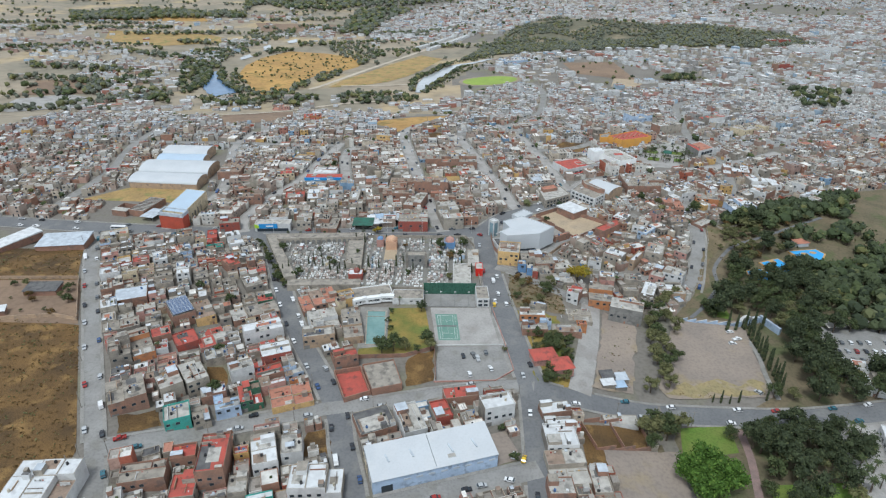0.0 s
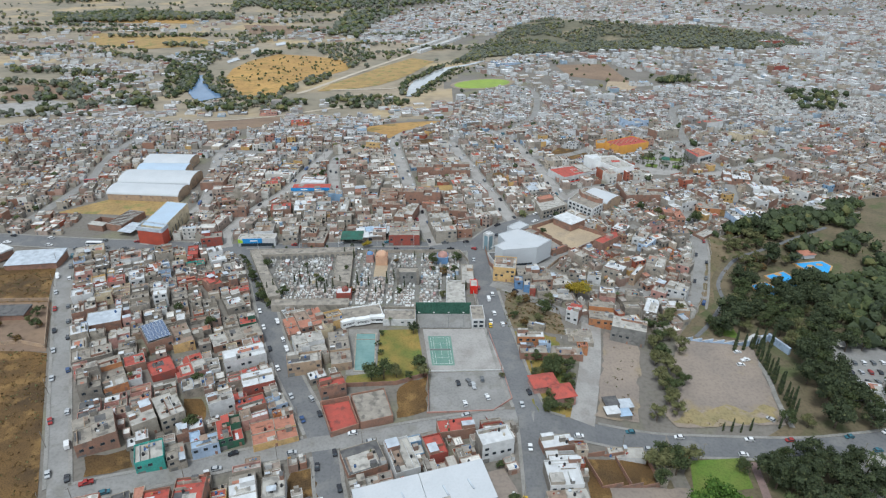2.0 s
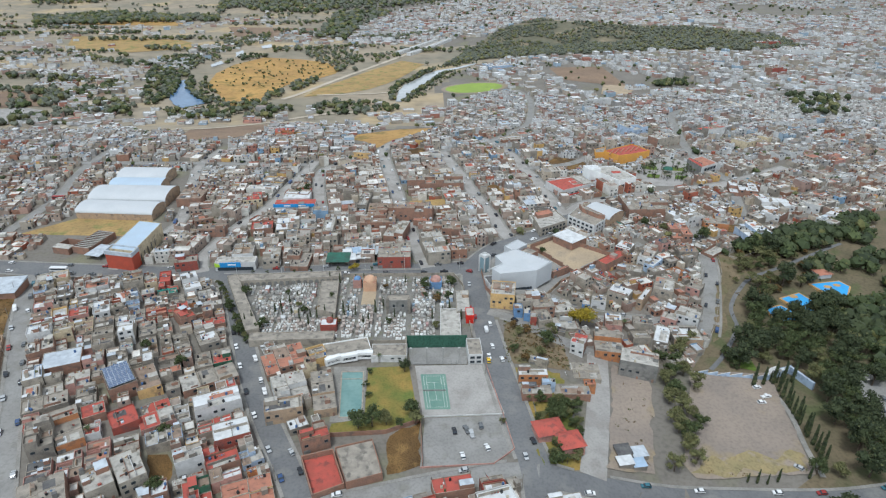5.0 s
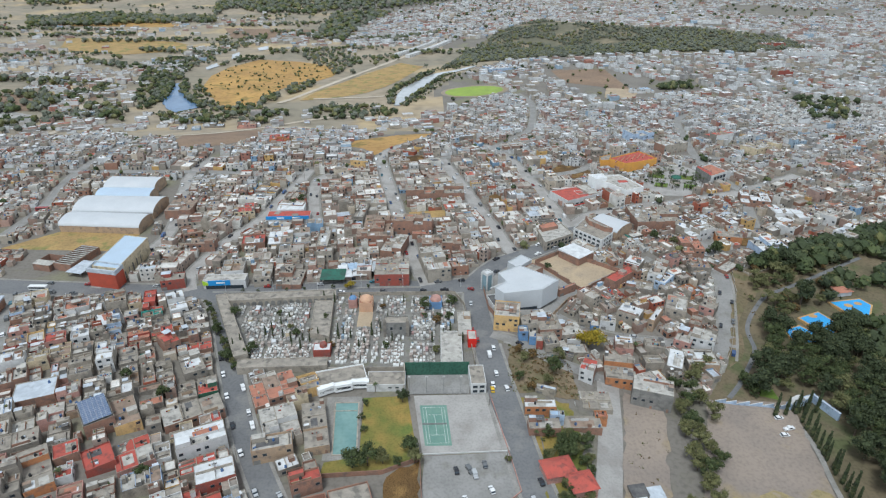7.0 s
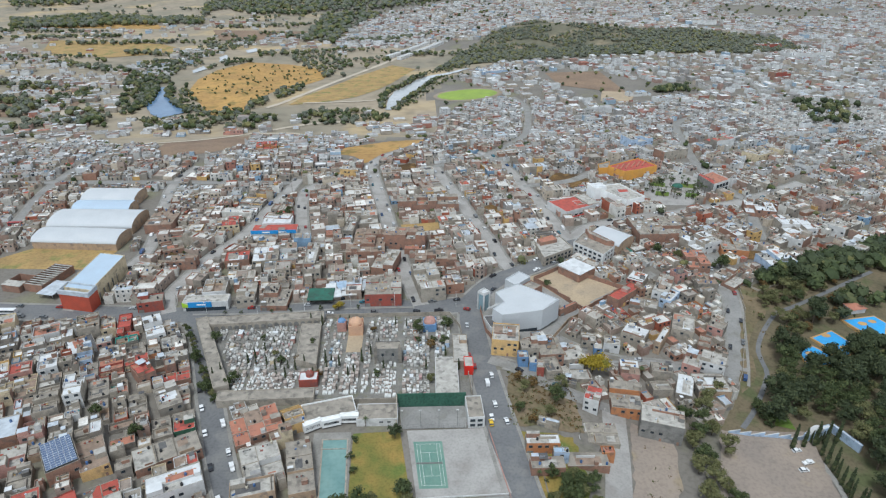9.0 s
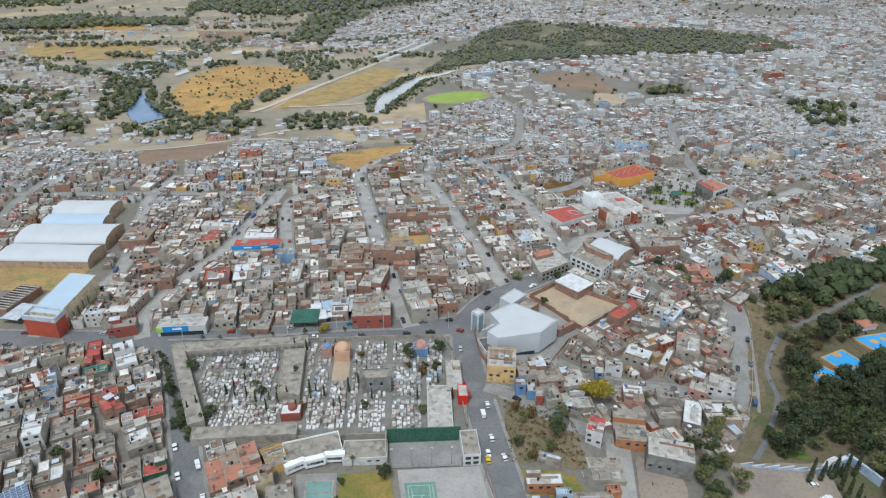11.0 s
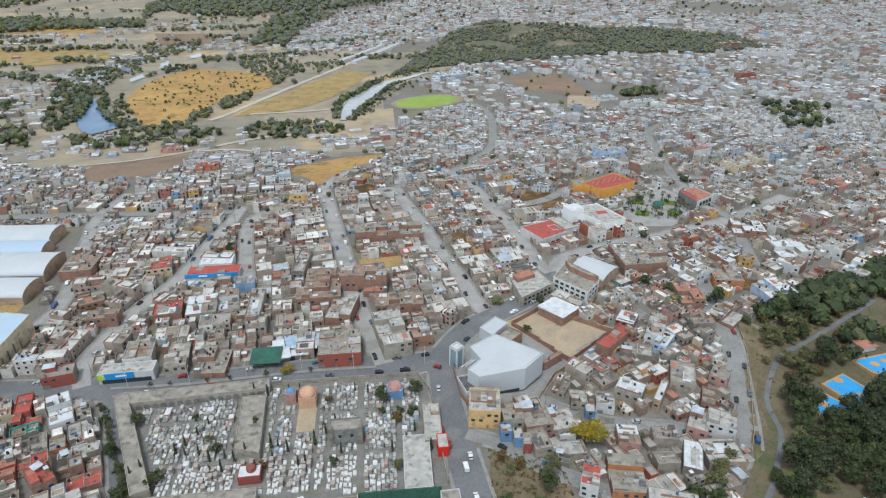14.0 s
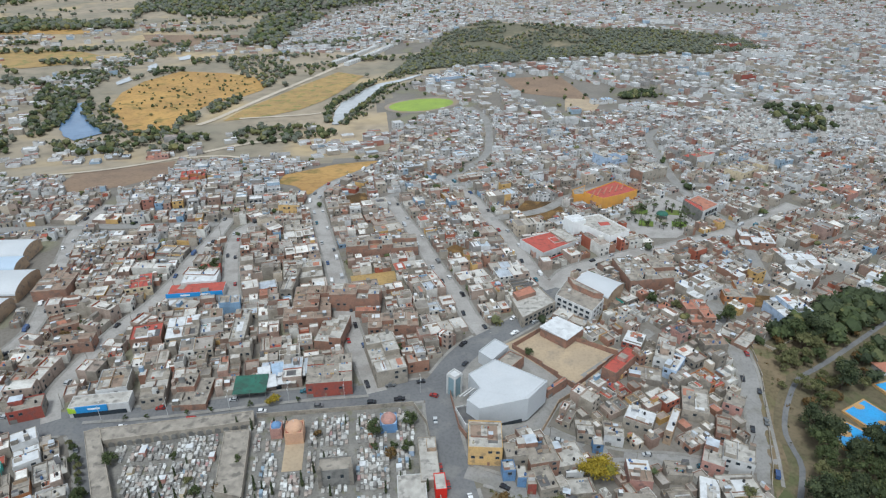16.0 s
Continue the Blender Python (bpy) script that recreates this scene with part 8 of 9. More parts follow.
for x, y in ((173, 300), (176, 299), (179, 301), (131.7, 236), (135.4, 235.5), (139.5, 235), (144.4, 236), (158.5, 237.5)):
    tree("cypress", x, y, rng.uniform(0.6, 0.9), "by the park gate" if y > 260 else "at the edge of the dirt ground")
for x, y, s in ((114, 246, 1.0), (113, 254, 1.2), (117, 262, 1.1), (114, 270, 1.25), (119, 277, 1.1), (116, 285, 1.2), (121, 291, 1.1), (119, 299, 1.2), (124, 305, 1.1), (128, 313, 1.1), (121, 316, 1.0), (132, 322, 1.2), (138, 328, 1.1), (146, 334, 1.0), (110, 305, 0.8), (124, 268, 0.9)):
    tree(rng.choice(("olive0", "olive1", "olive2", "mid0")), x, y, s * 0.95, "beside the dirt ground")
for kind, x, y, s in (("bright", 112, 192, 1.25), ("bright", 103, 187, 1.1), ("bright", 117, 183, 1.2), ("bright", 107, 178, 1.15), ("dark0", 138, 206, 1.1), ("dark1", 146, 201, 1.2), ("olive1", 98, 211, 1.3), ("dark2", 155, 206, 1.0), ("mid1", 140, 190, 1.1), ("dark0", 149, 188, 1.2), ("olive0", 160, 194, 1.0),
                      ("mid0", 133, 180, 0.8), ("dark1", 166, 184, 1.1), ("dark2", 142, 174, 1.0), ("olive2", 165, 175, 1.0), ("mid2", 92, 204, 0.9), ("dark1", 152, 178, 1.0), ("mid0", 130, 212, 0.8), ("palm", 180, 208, 1.2), ("palm", 182, 198, 1.2), ("palm", 178, 190, 1.2), ("palm", 188, 206, 1.1), ("palm", 176, 182, 1.2)):
    tree(kind, x, y, s, "in the park by the road")
for kind, x, y, s in (("mid0", -107, 371, 0.75), ("mid1", -90, 337, 0.75), ("small", -92, 334, 1.3), ("mid2", -2, 375, 0.9), ("mid1", 14, 381, 0.8), ("mid0", -70, 352, 0.55), ("rust", -62, 353, 0.6), ("rust", 5, 363, 0.8), ("small", -22, 340, 1.2), ("small", -2, 368, 1.0), ("small", 6, 367, 1.1), ("mid0", -83, 372, 0.4), ("mid2", -112, 352, 0.7), ("mid0", -101, 330, 0.75), ("mid1", -56, 366, 0.5), ("rust", -26, 378, 0.6), ("olive0", 4, 335, 0.6), ("mid1", 12, 366, 0.6), ("rust", -50, 342, 0.6), ("olive1", -74, 358, 0.5)):
    tree(kind, x, y, s, "among the tombs")
for x, y in ((-100, 340), (-97, 343), (-84, 357), (-80, 362), (-76, 366), (-70, 340), (-66, 341), (-52, 338), (-36, 341), (-33, 341), (-26, 358), (-22, 362), (2, 345), (8, 350), (12, 356), (-8, 383), (-14, 384), (-54, 385), (-60, 386), (-86, 351), (-82, 350), (-77, 351), (-72, 347), (-66, 348), (-62, 346), (-58, 349), (-48, 352), (-46.5, 345), (-44, 384), (-39, 384), (-45, 351), (-41, 349), (-30, 352), (18, 344), (-19, 346)):
    tree("cypress", x, y, rng.uniform(0.55, 0.85), "among the tombs")
for k in range(17):
    t = k / 16
    tree(rng.choice(("mid0", "mid1", "olive0", "small")), -127 + 32 * t + rng.uniform(-0.5, 0.5), 384 - 60 * t, rng.uniform(0.36, 0.55), "along the cemetery street")
for kind, x, y, s in (("mid0", -31, 260, 1.1), ("mid1", -25, 261, 1.05), ("olive0", -19, 262, 0.9), ("dark0", -12, 299, 0.55), ("mid2", -8, 268, 1.0), ("olive1", -6, 262, 0.95), ("mid1", -13, 261, 0.5), ("palm", -25, 306, 0.8), ("small", -29, 297, 0.9), ("small", -30, 288, 0.9), ("small", -28, 280, 0.9)):
    tree(kind, x, y, s, "round the club lawn")
for k in range(80):
    x, y = rng.uniform(45, 69), rng.uniform(238, 277)
    if math.hypot(x - 52, y - 256.5) < 5.6 or math.hypot(x - 59, y - 248) < 4.8:
        continue
    if off_line(x, y, ROADS["avenue"][0]) > 7.2 and off_line(x, y, ROADS["white_road"][0]) > 6.2:
        tree(rng.choice(("mid0", "mid1", "olive0", "palm", "small")), x, y, rng.uniform(0.42, 0.75), "in the garden")
for kind, x, y, s in (("yellow", 87, 350, 1.35), ("olive1", 48, 328, 0.7), ("mid1", 62, 322, 1.0), ("olive2", 66, 330, 0.9), ("rust", 46, 336, 0.7), ("rust", 53, 332, 0.8), ("olive0", 57, 312, 0.8), ("mid0", 44, 314, 0.6), ("rust", 48, 306, 0.7), ("palm", 112, 348, 1.0), ("mid0", 77, 424, 0.6),
                      ("mid2", 192, 440, 1.1), ("olive0", 197, 446, 1.0), ("mid0", -104, 524, 0.9), ("mid2", -98, 528, 0.9), ("rust", -160, 462, 1.0), ("mid1", -154, 470, 0.7), ("mid2", 158, 462, 0.9), ("olive0", 170, 455, 0.9),
                      ("mid1", -112, 255, 0.7), ("palm", -140, 250, 0.9), ("mid2", -104, 226, 0.9), ("mid1", -98, 176, 0.7), ("palm", -98, 172, 0.9), ("mid0", -120, 300, 0.7), ("mid0", -140, 310, 0.6), ("mid2", 12, 433, 0.5), ("mid1", 30, 188, 0.5), ("olive0", 32, 262, 0.45), ("mid1", 26, 205, 0.4)):
    tree(kind, x, y, s, "between the houses")
for k in range(58):
    a = 2 * math.pi * k / 58
    x, y = 214 + 27 * math.cos(a) * rng.uniform(0.45, 1.05), 576 + 22 * math.sin(a) * rng.uniform(0.45, 1.05)
    if not inside(x, y, [(156, 590), (165, 590), (210, 606), (198, 630), (156, 620)]):
        tree(rng.choice(("palm", "palm", "small", "palm")), x, y, rng.uniform(0.8, 1.15), "in the town square")

# woods, river banks and scattered town trees, past counting


def far_tree(geo, x, y, size, material, rng):
    z = ground_z(x, y)
    geo.tube((x, y, z - 0.3), (x, y, z + size * 0.8), size * 0.09, size * 0.06, "bark", 4, False)
    for k in range(3 if y < 1150 else 2):
        c = (x + rng.uniform(-0.5, 0.5) * size, y + rng.uniform(-0.5, 0.5) * size, z + size * rng.uniform(0.65, 1.25))
        core(geo, c, size * rng.uniform(0.5, 0.85), material, rng, 0.85)
        tufts(geo, c, size * 0.78, 14 if y < 500 else 7 if y < 1150 else 3, size * 0.2, material, rng)


def wood(name, label, spots):
    geo = Geo()
    for x, y, size, material in spots:
        far_tree(geo, x, y, size, material, rng)
    tagged(new(name, geo.mesh(name)), label=label, category="trees", kind="stuff")


wood("trees_park", "dense dark trees at the far side of the park", deep_wood)
spots = []
while len(spots) < 4100:
    x, y = rng.uniform(30, 720), rng.uniform(1180, 1690)
    if not inside(x, y, HILL_WOOD):
        continue
    grassy = x < 430 and y > 1320
    if noise.noise((x / 70, y / 60, 3.0)) > (-0.15 if grassy else -0.6) and (not grassy or rng.random() < 0.4):
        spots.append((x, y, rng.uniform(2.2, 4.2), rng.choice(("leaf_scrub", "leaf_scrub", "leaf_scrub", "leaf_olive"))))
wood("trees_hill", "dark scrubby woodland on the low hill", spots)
WOODS = {
    "pond_west": ([(-467, 1131), (-480, 1251), (-424, 1276), (-385, 1093), (-396, 1083), (-372, 990), (-370, 928), (-375, 893), (-415, 971), (-436, 1045)], 52),
    "pond_east": ([(-313, 930), (-348, 1026), (-358, 1092), (-324, 1009), (-291, 950), (-272, 898), (-289, 866), (-331, 845), (-348, 872), (-328, 886), (-302, 908)], 42),
    "channel": ([(-394, 1120), (-395, 1218), (-372, 1218), (-391, 1292), (-370, 1367), (-336, 1456), (-353, 1554), (-390, 1515), (-431, 1462), (-430, 1326)], 85),
    "channel_east": ([(-350, 1130), (-354, 1215), (-340, 1280), (-318, 1310), (-296, 1262), (-362, 1210)], 70),
    "meadow_clump": ([(-212, 1013), (-206, 1045), (-177, 1086), (-171, 1057), (-196, 993)], 40),
    "track_clump": ([(-233, 961), (-221, 1004), (-209, 973), (-218, 928), (-229, 928)], 40),
    "meadow_south": ([(-276, 911), (-257, 943), (-229, 928), (-183, 893), (-171, 866), (-203, 866), (-255, 868)], 60),
    "lowland": ([(-156, 892), (-141, 923), (-99, 926), (-69, 911), (-66, 863), (-104, 858), (-144, 862)], 62),
    "meadow_north": ([(-243, 1337), (-186, 1369), (-129, 1326), (-116, 1236), (-139, 1188), (-145, 1124), (-164, 1166), (-224, 1284)], 85),
    "north": ([(-122, 1304), (-58, 1346), (-51, 1290), (-92, 1237)], 90),
    "river": ([(-50, 960), (-56, 1010), (-36, 1070), (-12, 1115), (-10, 1150), (40, 1215), (100, 1240), (90, 1200), (50, 1172), (14, 1150), (-6, 1120), (-24, 1076), (-43, 1030), (-46, 986)], 40),
    "river_east": ([(-22, 950), (-14, 990), (10, 1040), (24, 1090), (50, 1126), (110, 1190), (120, 1170), (60, 1110), (34, 1070), (6, 1000), (-6, 946)], 45),
    "river_mouth": ([(-80, 890), (-70, 925), (-50, 905), (-30, 890), (-50, 872)], 50),
    "band_west": ([(-936, 1651), (-1045, 1841), (-978, 1865), (-893, 1945), (-749, 1908), (-566, 1868), (-532, 1756), (-685, 1745), (-815, 1696)], 120),
    "band_north": ([(-566, 1868), (-587, 2096), (-445, 1960), (-318, 1916), (-280, 2000), (-330, 2300), (-641, 2427), (-648, 2138)], 200),
    "band_back": ([(-320, 1960), (-120, 1990), (40, 2130), (340, 2230), (900, 2280), (900, 2480), (-300, 2480)], 260),
    "band_edge": ([(-260, 1500), (-180, 1480), (-150, 1700), (-90, 1900), (-240, 1960)], 200),
    "band_far": ([(-1182, 2083), (-1361, 2403), (-1005, 2429), (-968, 2256), (-1043, 2170)], 220),
    "greenhouse": ([(-505, 1048), (-490, 1063), (-451, 973), (-469, 974)], 45),
}
for name, (ring, room) in WOODS.items():
    xs_, ys_ = [q[0] for q in ring], [q[1] for q in ring]
    spots = []
    for _ in range(int((max(xs_) - min(xs_)) * (max(ys_) - min(ys_)) / room)):
        x, y = rng.uniform(min(xs_), max(xs_)), rng.uniform(min(ys_), max(ys_))
        if inside(x, y, ring):
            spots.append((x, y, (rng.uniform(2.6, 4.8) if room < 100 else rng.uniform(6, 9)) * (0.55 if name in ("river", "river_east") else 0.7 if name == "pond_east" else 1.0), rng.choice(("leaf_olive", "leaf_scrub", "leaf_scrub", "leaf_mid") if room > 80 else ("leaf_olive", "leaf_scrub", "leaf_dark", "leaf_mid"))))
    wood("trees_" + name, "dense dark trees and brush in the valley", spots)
spots = []
BANKS = [[(-366, 948), (-368, 990), (-381, 1040), (-390, 1062)], [(-377, 1072), (-362, 1022), (-340, 975), (-312, 934), (-304, 918)], [(-330, 884), (-350, 894)],
         [(-46, 940), (-46, 990), (-38, 1040), (-18, 1082), (-2, 1124), (14, 1148)], [(-32, 926), (-24, 962), (-18, 990), (-4, 1024), (8, 1064), (21, 1102), (42, 1136)]]
for number, bank in enumerate(BANKS):
    for x, y in rounded(bank, 4.0):
        out = -5 if number == 0 else -3 if number in (2, 3) else 3
        for _ in range(2):
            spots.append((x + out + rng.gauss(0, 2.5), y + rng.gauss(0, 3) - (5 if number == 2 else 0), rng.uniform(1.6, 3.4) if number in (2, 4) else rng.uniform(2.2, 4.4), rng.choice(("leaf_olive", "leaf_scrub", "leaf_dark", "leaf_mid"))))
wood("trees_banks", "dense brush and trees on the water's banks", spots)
spots = []
for _ in range(160):
    x, y = rng.uniform(-345, -170), rng.uniform(950, 1240)
    if inside(x, y, FIELD_GOLD):
        spots.append((x, y, rng.uniform(1.2, 2.4), rng.choice(("leaf_olive", "leaf_mid"))))
wood("bushes_meadow", "small bushes dotted over the golden meadow", spots)
spots = []
for x0, y0, x1, y1, n in ((-700, 870, -420, 930, 60), (-690, 1010, -480, 960, 70), (-520, 830, -400, 900, 60), (-720, 1100, -520, 1050, 60), (-640, 1240, -480, 1170, 60), (-860, 1240, -600, 1290, 70), (-560, 1340, -380, 1300, 60), (-700, 1420, -420, 1470, 90), (-960, 1480, -640, 1530, 90), (-330, 860, -200, 845, 40),
                          (-620, 780, -440, 800, 40), (-300, 1330, -100, 1420, 70), (-360, 1600, -40, 1500, 90), (-480, 1700, -200, 1760, 90), (-1100, 1620, -700, 1600, 90), (-60, 1380, 120, 1330, 60), (-120, 1500, 60, 1620, 60), (-420, 900, -395, 860, 30), (-560, 900, -470, 1040, 50)):
    for _ in range(n):
        t = rng.random()
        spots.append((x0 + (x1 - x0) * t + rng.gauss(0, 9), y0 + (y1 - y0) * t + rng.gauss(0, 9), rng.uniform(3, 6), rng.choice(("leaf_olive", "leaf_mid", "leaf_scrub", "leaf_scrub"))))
while len(spots) < 1950:
    x, y = rng.uniform(-1500, 300), rng.uniform(800, 2500)
    if not inside(x, y, LOWLAND) and y < 1500:
        continue
    line = abs(math.sin(y / 95 + 0.6 * math.sin(x / 260)))
    if x > -480 and y < 1450 and rng.random() < 0.8 or inside(x, y, FIELD_GOLD) or inside(x, y, FIELD_GOLD_NORTH):
        continue
    if line < 0.18 or (y > 1750 and noise.noise((x / 300, y / 120, 1.0)) > 0.05) or rng.random() < 0.03:
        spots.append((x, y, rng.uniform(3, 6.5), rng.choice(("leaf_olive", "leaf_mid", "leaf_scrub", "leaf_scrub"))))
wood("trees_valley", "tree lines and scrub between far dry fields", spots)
spots = []
while len(spots) < 420:
    x, y = rng.uniform(-450, 900), rng.uniform(415, 1200)
    if any(inside(x, y, ring) for ring in OPEN if ring is not SCHOOL):
        continue
    spots.append((x, y, rng.uniform(1.6, 3.4), rng.choice(("leaf_olive", "leaf_mid", "leaf_mid", "leaf_dark"))))
while len(spots) < 475:
    x, y = rng.uniform(430, 580), rng.uniform(760, 900)
    if inside(x, y, [(448, 768), (484, 890), (560, 868), (500, 774)]):
        spots.append((x, y, rng.uniform(3, 6), rng.choice(("leaf_dark", "leaf_mid", "leaf_olive"))))
while len(spots) < 530:
    x, y = rng.uniform(225, 420), rng.uniform(900, 1060)
    if inside(x, y, [(338, 985), (398, 1002), (382, 962), (330, 955)]):
        spots.append((x, y, rng.uniform(2.5, 5), rng.choice(("leaf_dark", "leaf_mid", "leaf_olive"))))
while len(spots) < 1000:
    x, y = rng.uniform(-100, 1800), rng.uniform(1450, 2500)
    spots.append((x, y, rng.uniform(3, 6), rng.choice(("leaf_dark", "leaf_mid", "leaf_olive"))))
wood("trees_town", "trees scattered among the town's houses", spots)
brush = Geo()
for _ in range(6500):
    x, y = rng.uniform(-330, -140), rng.uniform(105, 366)
    if inside(x, y, WEST_FIELD) or inside(x, y, WEST_FIELD_FAR):
        tufts(brush, (x, y, ground_z(x, y) + 0.25), 0.7, 5, 0.35, rng.choice(("leaf_rust", "leaf_rust", "leaf_rust", "leaf_olive")), rng, 0.5)
for ring, count in ((SLOPE_SCRUB, 260), (SOCCER_DIRT, 40), ([(176, 350), (186, 372), (204, 440), (240, 460), (300, 480), (290, 440), (205, 396)], 400), (DIRT_LOT, 50)):
    xs_, ys_ = [p[0] for p in ring], [p[1] for p in ring]
    for _ in range(count):
        x, y = rng.uniform(min(xs_), max(xs_)), rng.uniform(min(ys_), max(ys_))
        if inside(x, y, ring) and (ring is not SOCCER_DIRT or y < 246):
            tufts(brush, (x, y, ground_z(x, y) + 0.4), rng.uniform(0.5, 1.2), 9, 0.35, rng.choice(("leaf_rust", "leaf_olive", "leaf_olive", "leaf_rust")), rng, 0.6)
tagged(new("dry_brush", brush.mesh("dry_brush")), label="dry brush and grass tufts on fields and slopes", category="brush", kind="stuff")

# ---- vehicles ----
def extrude(geo, profile, y0, y1, material):
    """A side profile of (x, z) drawn out across the car."""
    n, k, s = len(geo.v), len(profile), geo.slot(material)
    geo.v.extend([(x, y0, z) for x, z in profile] + [(x, y1, z) for x, z in profile])
    for i in range(k):
        j = (i + 1) % k
        geo.f.append((n + i, n + k + i, n + k + j, n + j))
        geo.m.append(s)
    geo.f.append(tuple(n + i for i in range(k)))
    geo.f.append(tuple(n + k + k - 1 - i for i in range(k)))
    geo.m.extend([s, s])


VEHICLES = {}


def wheels(ob, spots, r):
    for x, y in spots:
        geo = Geo()
        geo.tube((0, -0.11, 0), (0, 0.11, 0), r, r, "rubber", 10)
        geo.tube((0, -0.12, 0), (0, 0.125, 0), r * 0.55, r * 0.55, "metal_pole", 8)
        part("wheel", UNITS.setdefault(f"wheel{r}", geo.mesh("wheel")), ob, at=pose(x, y, r))


def car_proto(colour, kind, wheeled):
    words = {"car": "small {} hatchback car", "van": "{} delivery van", "pickup": "{} pickup truck with open bed", "bus": "{} town bus"}[kind].format(colour)
    ob = thing(kind, 0, 0, -60, 0, words + " on the street", kind, "vehicles")
    paint = "car_" + colour
    body, glass = Geo(), Geo()
    if kind == "car":
        extrude(body, [(-2.05, 0.3), (2.05, 0.3), (2.1, 0.65), (1.95, 0.82), (0.95, 0.95), (0.2, 1.45), (-1.3, 1.47), (-1.95, 1.0), (-2.1, 0.7)], -0.86, 0.86, paint)
        extrude(glass, [(1.04, 0.97), (0.24, 1.40), (-1.36, 1.42), (-1.98, 1.02)], -0.875, 0.875, "dark_glass")
        spots, r = [(-1.3, -0.82), (1.3, -0.82), (-1.3, 0.82), (1.3, 0.82)], 0.31
    elif kind == "van":
        extrude(body, [(-2.6, 0.4), (2.5, 0.4), (2.55, 0.95), (1.9, 1.25), (1.35, 2.1), (-2.55, 2.2)], -0.95, 0.95, paint)
        extrude(glass, [(1.88, 1.28), (1.38, 2.02), (0.6, 2.05), (0.6, 1.3)], -0.965, 0.965, "dark_glass")
        spots, r = [(-1.7, -0.9), (1.6, -0.9), (-1.7, 0.9), (1.6, 0.9)], 0.36
    elif kind == "pickup":
        extrude(body, [(-2.6, 0.4), (2.5, 0.4), (2.55, 1.0), (1.2, 1.1), (0.7, 1.72), (-0.6, 1.74), (-0.75, 1.05), (-0.78, 0.7), (-2.5, 0.7), (-2.52, 1.05), (-2.62, 1.05)], -0.92, 0.92, paint)
        for side in (-0.88, 0.88):
            body.box(-1.65, side, 0.7, 1.8, 0.08, 0.36, paint)
        extrude(glass, [(1.15, 1.12), (0.68, 1.66), (-0.55, 1.68), (-0.68, 1.1)], -0.935, 0.935, "dark_glass")
        spots, r = [(-1.6, -0.86), (1.6, -0.86), (-1.6, 0.86), (1.6, 0.86)], 0.38
    else:
        extrude(body, [(-5.4, 0.45), (5.4, 0.45), (5.5, 1.4), (5.3, 3.0), (-5.4, 3.05)], -1.25, 1.25, paint)
        extrude(glass, [(5.1, 1.5), (5.0, 2.5), (-5.0, 2.5), (-5.0, 1.5)], -1.27, 1.27, "dark_glass")
        spots, r = [(-3.4, -1.15), (3.6, -1.15), (-3.4, 1.15), (3.6, 1.15)], 0.5
    if not wheeled:
        for px, py in spots:
            body.tube((px, py - 0.1, r), (px, py + 0.1, r), r, r, "rubber", 8)
    part("body", body, ob)
    part("glass", glass, ob)
    if wheeled:
        wheels(ob, spots, r)
    return ob


def vehicle(kind, colour, x, y, turn, lift=0.25):
    where = pose(x, y, ground_z(x, y) + lift, 0, 0, turn)
    key = kind, colour, y < 245 and abs(x) < 170
    if key not in VEHICLES:
        VEHICLES[key] = car_proto(*key[1::-1], key[2])
        VEHICLES[key].matrix_basis = where
        return VEHICLES[key]
    return copy_thing(VEHICLES[key], where)


rng = random.Random(21)
COLOURS = ["white", "white", "white", "white", "silver", "silver", "silver", "grey", "grey", "black", "black", "black", "red", "blue", "teal"]
DENSITY = {"west_street": (16, 3.2), "middle_street": (11, 3.9), "cross_street": (26, 3.2), "avenue": (30, 3.0), "east_road": (17, 4.6), "main_road": (13, 5.2), "north_street": (16, 3.2), "north_street_two": (18, 2.9), "north_avenue": (17, 5.0), "hillside_road": (13, 3.4),
           "upper_lane": (30, 2.0), "market_street": (26, 2.3), "shed_street": (24, 2.4), "wash_street": (24, 2.4), "plaza_street": (16, 3.2), "north_avenue_two": (20, 2.8), "lower_lane": (22, 2.0)}
for name, (gap, aside) in DENSITY.items():
    line = rounded(ROADS[name][0], 3.0)
    for side in (-1, 1):
        run = rng.uniform(0, gap)
        for (x0, y0), (x1, y1) in zip(line, line[1:]):
            run -= math.hypot(x1 - x0, y1 - y0)
            if run < 0:
                run = gap * rng.uniform(0.7, 2.4)
                a = math.atan2(y1 - y0, x1 - x0)
                x, y = x0 - math.sin(a) * aside * side, y0 + math.cos(a) * aside * side
                if y < 100 or x < -330 or x > 300 or any(off_line(x, y, other) < 6 for key, (other, _, _) in ROADS.items() if key != name):
                    continue
                vehicle(rng.choices(("car", "pickup", "van"), (7, 1.5, 1))[0], rng.choice(COLOURS), x, y, math.degrees(a) + (0 if side < 0 else 180) + rng.uniform(-4, 4), 0.13 + 0.15)
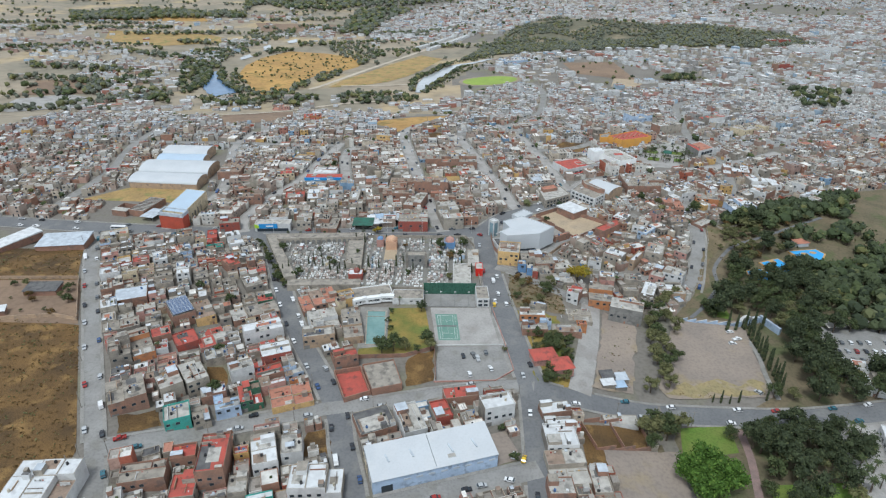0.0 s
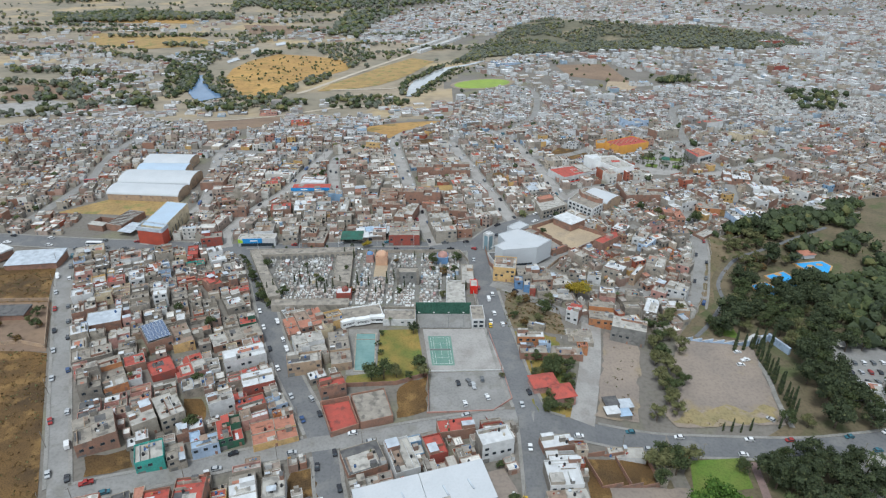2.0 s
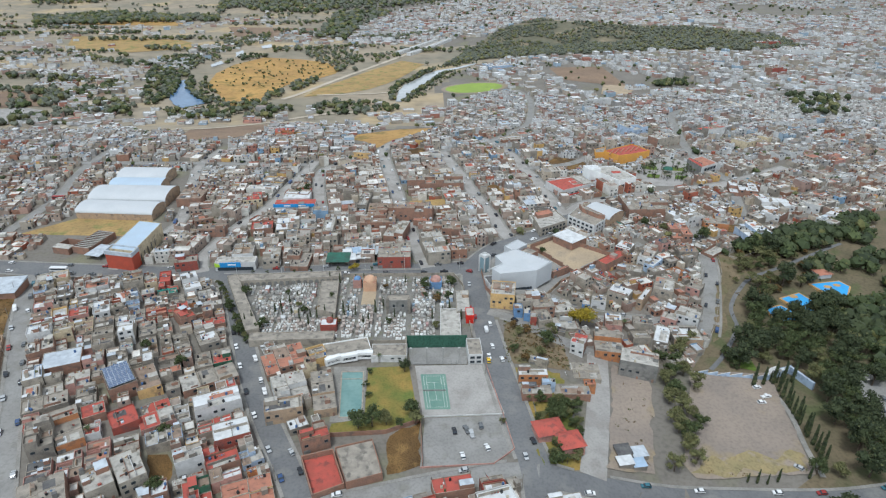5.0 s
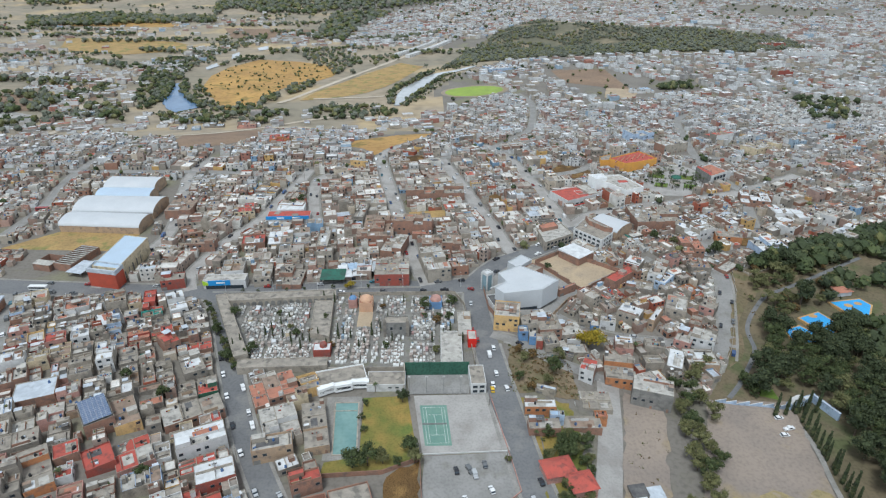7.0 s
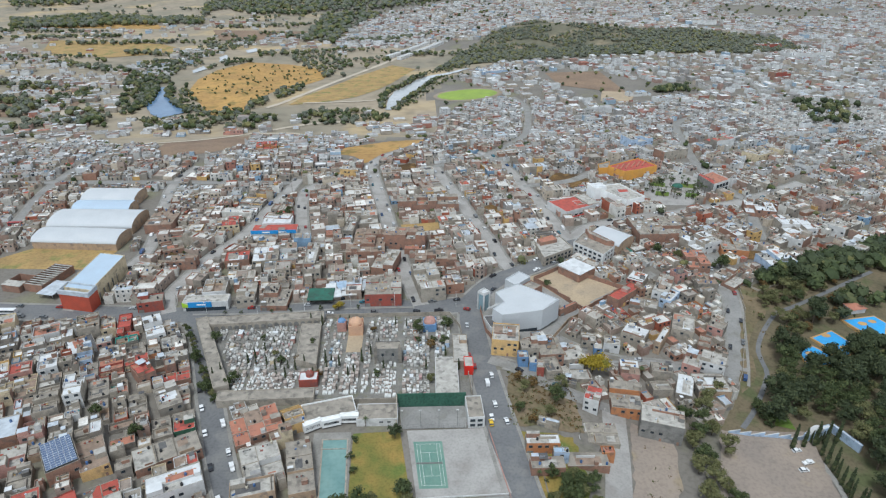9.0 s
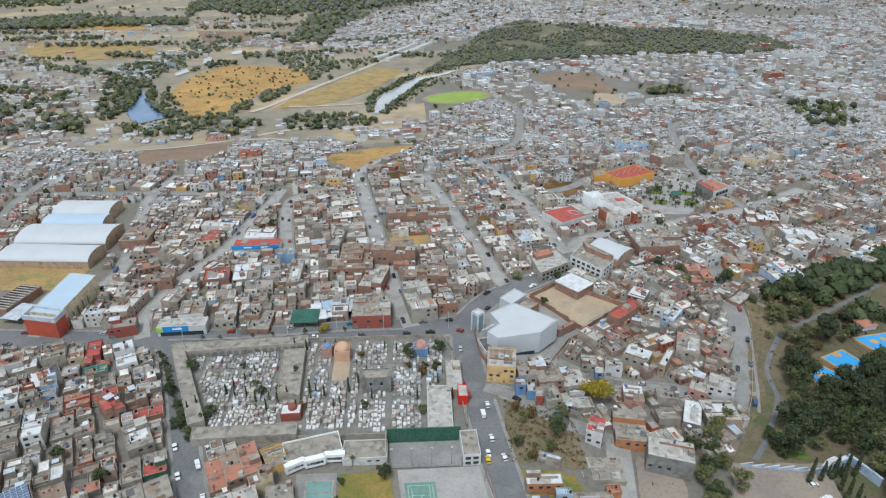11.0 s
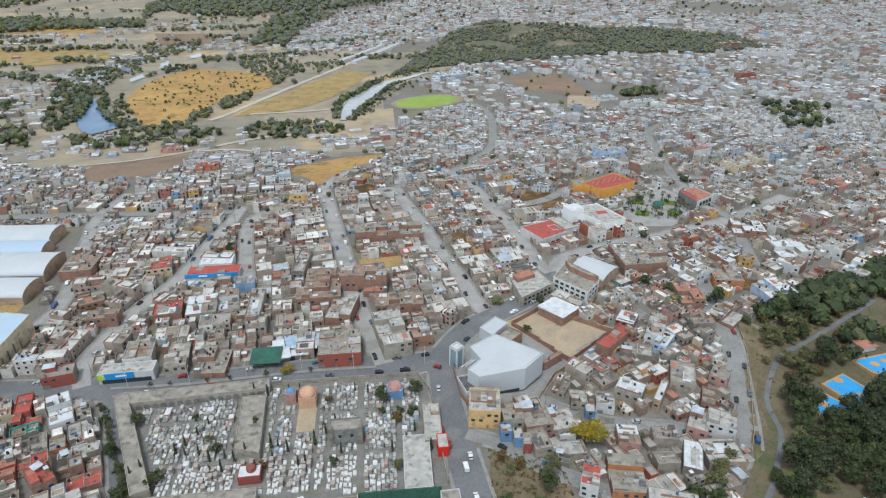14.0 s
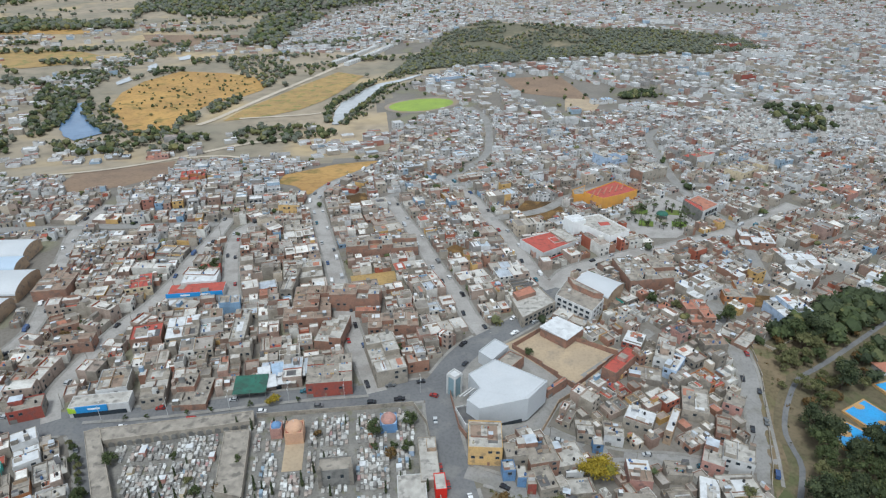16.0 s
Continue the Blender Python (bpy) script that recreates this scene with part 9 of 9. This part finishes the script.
for kind, colour, x, y, turn in (("car", "black", 10.7, 257, 100), ("pickup", "grey", 16, 257.5, 110), ("car", "grey", 22.4, 260, 95), ("car", "white", 24, 247, 105), ("car", "white", 13.5, 242.5, 100), ("pickup", "silver", 18, 255, 100),
                                 ("car", "white", 164, 295, 10), ("pickup", "white", 165, 288, 12), ("car", "silver", 157, 243, 130), ("car", "white", 161, 284, 5),
                                 ("bus", "white", -232, 402, 178), ("bus", "red", -292, 520, 5), ("van", "white", 31, 333, 95), ("car", "yellow", 30, 306, 92), ("car", "white", 33, 318, 95), ("car", "red", 26, 346, 92), ("car", "red", 24, 355, 92), ("car", "red", 26, 398, 150),
                                 ("car", "white", 30, 190, 70), ("car", "yellow", 34, 188, 75), ("car", "white", 27, 177, 160), ("car", "black", 10, 172, 15), ("car", "silver", 16, 174, 15), ("car", "red", -2, 168, 15)):
    vehicle(kind, colour, x, y, turn, 0.36)
for row in range(4):
    for col in range(8):
        if rng.random() < 0.88:
            vehicle("car", rng.choice(COLOURS), 214 + 5.0 * col + 1.2 * row, 262 + 8.0 * row, 80 + rng.uniform(-4, 4), 0.12)

# ---- street furniture ----
median = Geo()
ribbon(median, [(-128, 397.5), (-93, 397.5), (-40, 401.2), (-4, 401.5)], 1.8, 0.5, "pavement", 1)
structure("trim_median", median, "narrow planted median of the main road", "median")
pole_mesh, arm_mesh = Geo(), Geo()
pole_mesh.tube((0, 0, 0), (0, 0, 8.5), 0.11, 0.07, "wall_white", 6)
arm_mesh.tube((0, 0, 8.3), (1.6, 0, 8.9), 0.05, 0.04, "wall_white", 5)
arm_mesh.box(1.9, 0, 8.82, 0.8, 0.3, 0.16, "wall_white", bottom=True)
pole_mesh, arm_mesh = pole_mesh.mesh("pole"), arm_mesh.mesh("lamp_arm")
for x in (-120, -92, -66, -40, -15, 20):
    y = 397.5 + max(0.0, (x + 93) / 53 * 3.7) if x < -40 else 401.3
    lamp = thing("street_lamp", x, y, ground_z(x, y) + 0.4, 90, "white street lamp on the median", "street lamp", "street lamps")
    part("pole", pole_mesh, lamp)
    part("lamp_arm", arm_mesh, lamp)
    part("lamp_arm", arm_mesh, lamp, at=pose(0, 0, 0, 0, 0, 180))
for x in (-110, -101, -84, -74, -57, -47, -36):
    y = 397.5 + max(0.0, (x + 93) / 53 * 3.7) if x < -40 else 401.3
    tree("yellow" if x == -47 else "small", x, y, 0.55 if x == -47 else rng.uniform(0.5, 0.8), "on the median", 0.4)
wood_pole, cross = Geo(), Geo()
wood_pole.tube((0, 0, 0), (0, 0, 8.8), 0.14, 0.10, "wall_block", 7)
cross.box(0, 0, 8.1, 1.9, 0.12, 0.12, "wall_block", bottom=True)
wood_pole, cross = wood_pole.mesh("pole"), cross.mesh("cross_arm")
for name in ("west_street", "middle_street", "cross_street", "east_road", "north_street", "north_street_two", "hillside_road", "upper_lane", "market_street", "avenue"):
    line, width, _ = ROADS[name]
    pts = rounded(line, 3.0)
    run = 8.0
    for (x0, y0), (x1, y1) in zip(pts, pts[1:]):
        run -= math.hypot(x1 - x0, y1 - y0)
        if run < 0:
            run = 34.0
            a = math.atan2(y1 - y0, x1 - x0)
            x, y = x0 + math.sin(a) * (width / 2 + 1.0), y0 - math.cos(a) * (width / 2 + 1.0)
            if y < 130 or any(off_line(x, y, other) < w / 2 + 0.3 for key, (other, w, _) in ROADS.items() if key != name):
                continue
            ob = thing("utility_pole", x, y, ground_z(x, y) + 0.1, math.degrees(a), "grey concrete utility pole on the pavement", "utility pole", "utility poles")
            part("pole", wood_pole, ob)
            part("cross_arm", cross, ob)
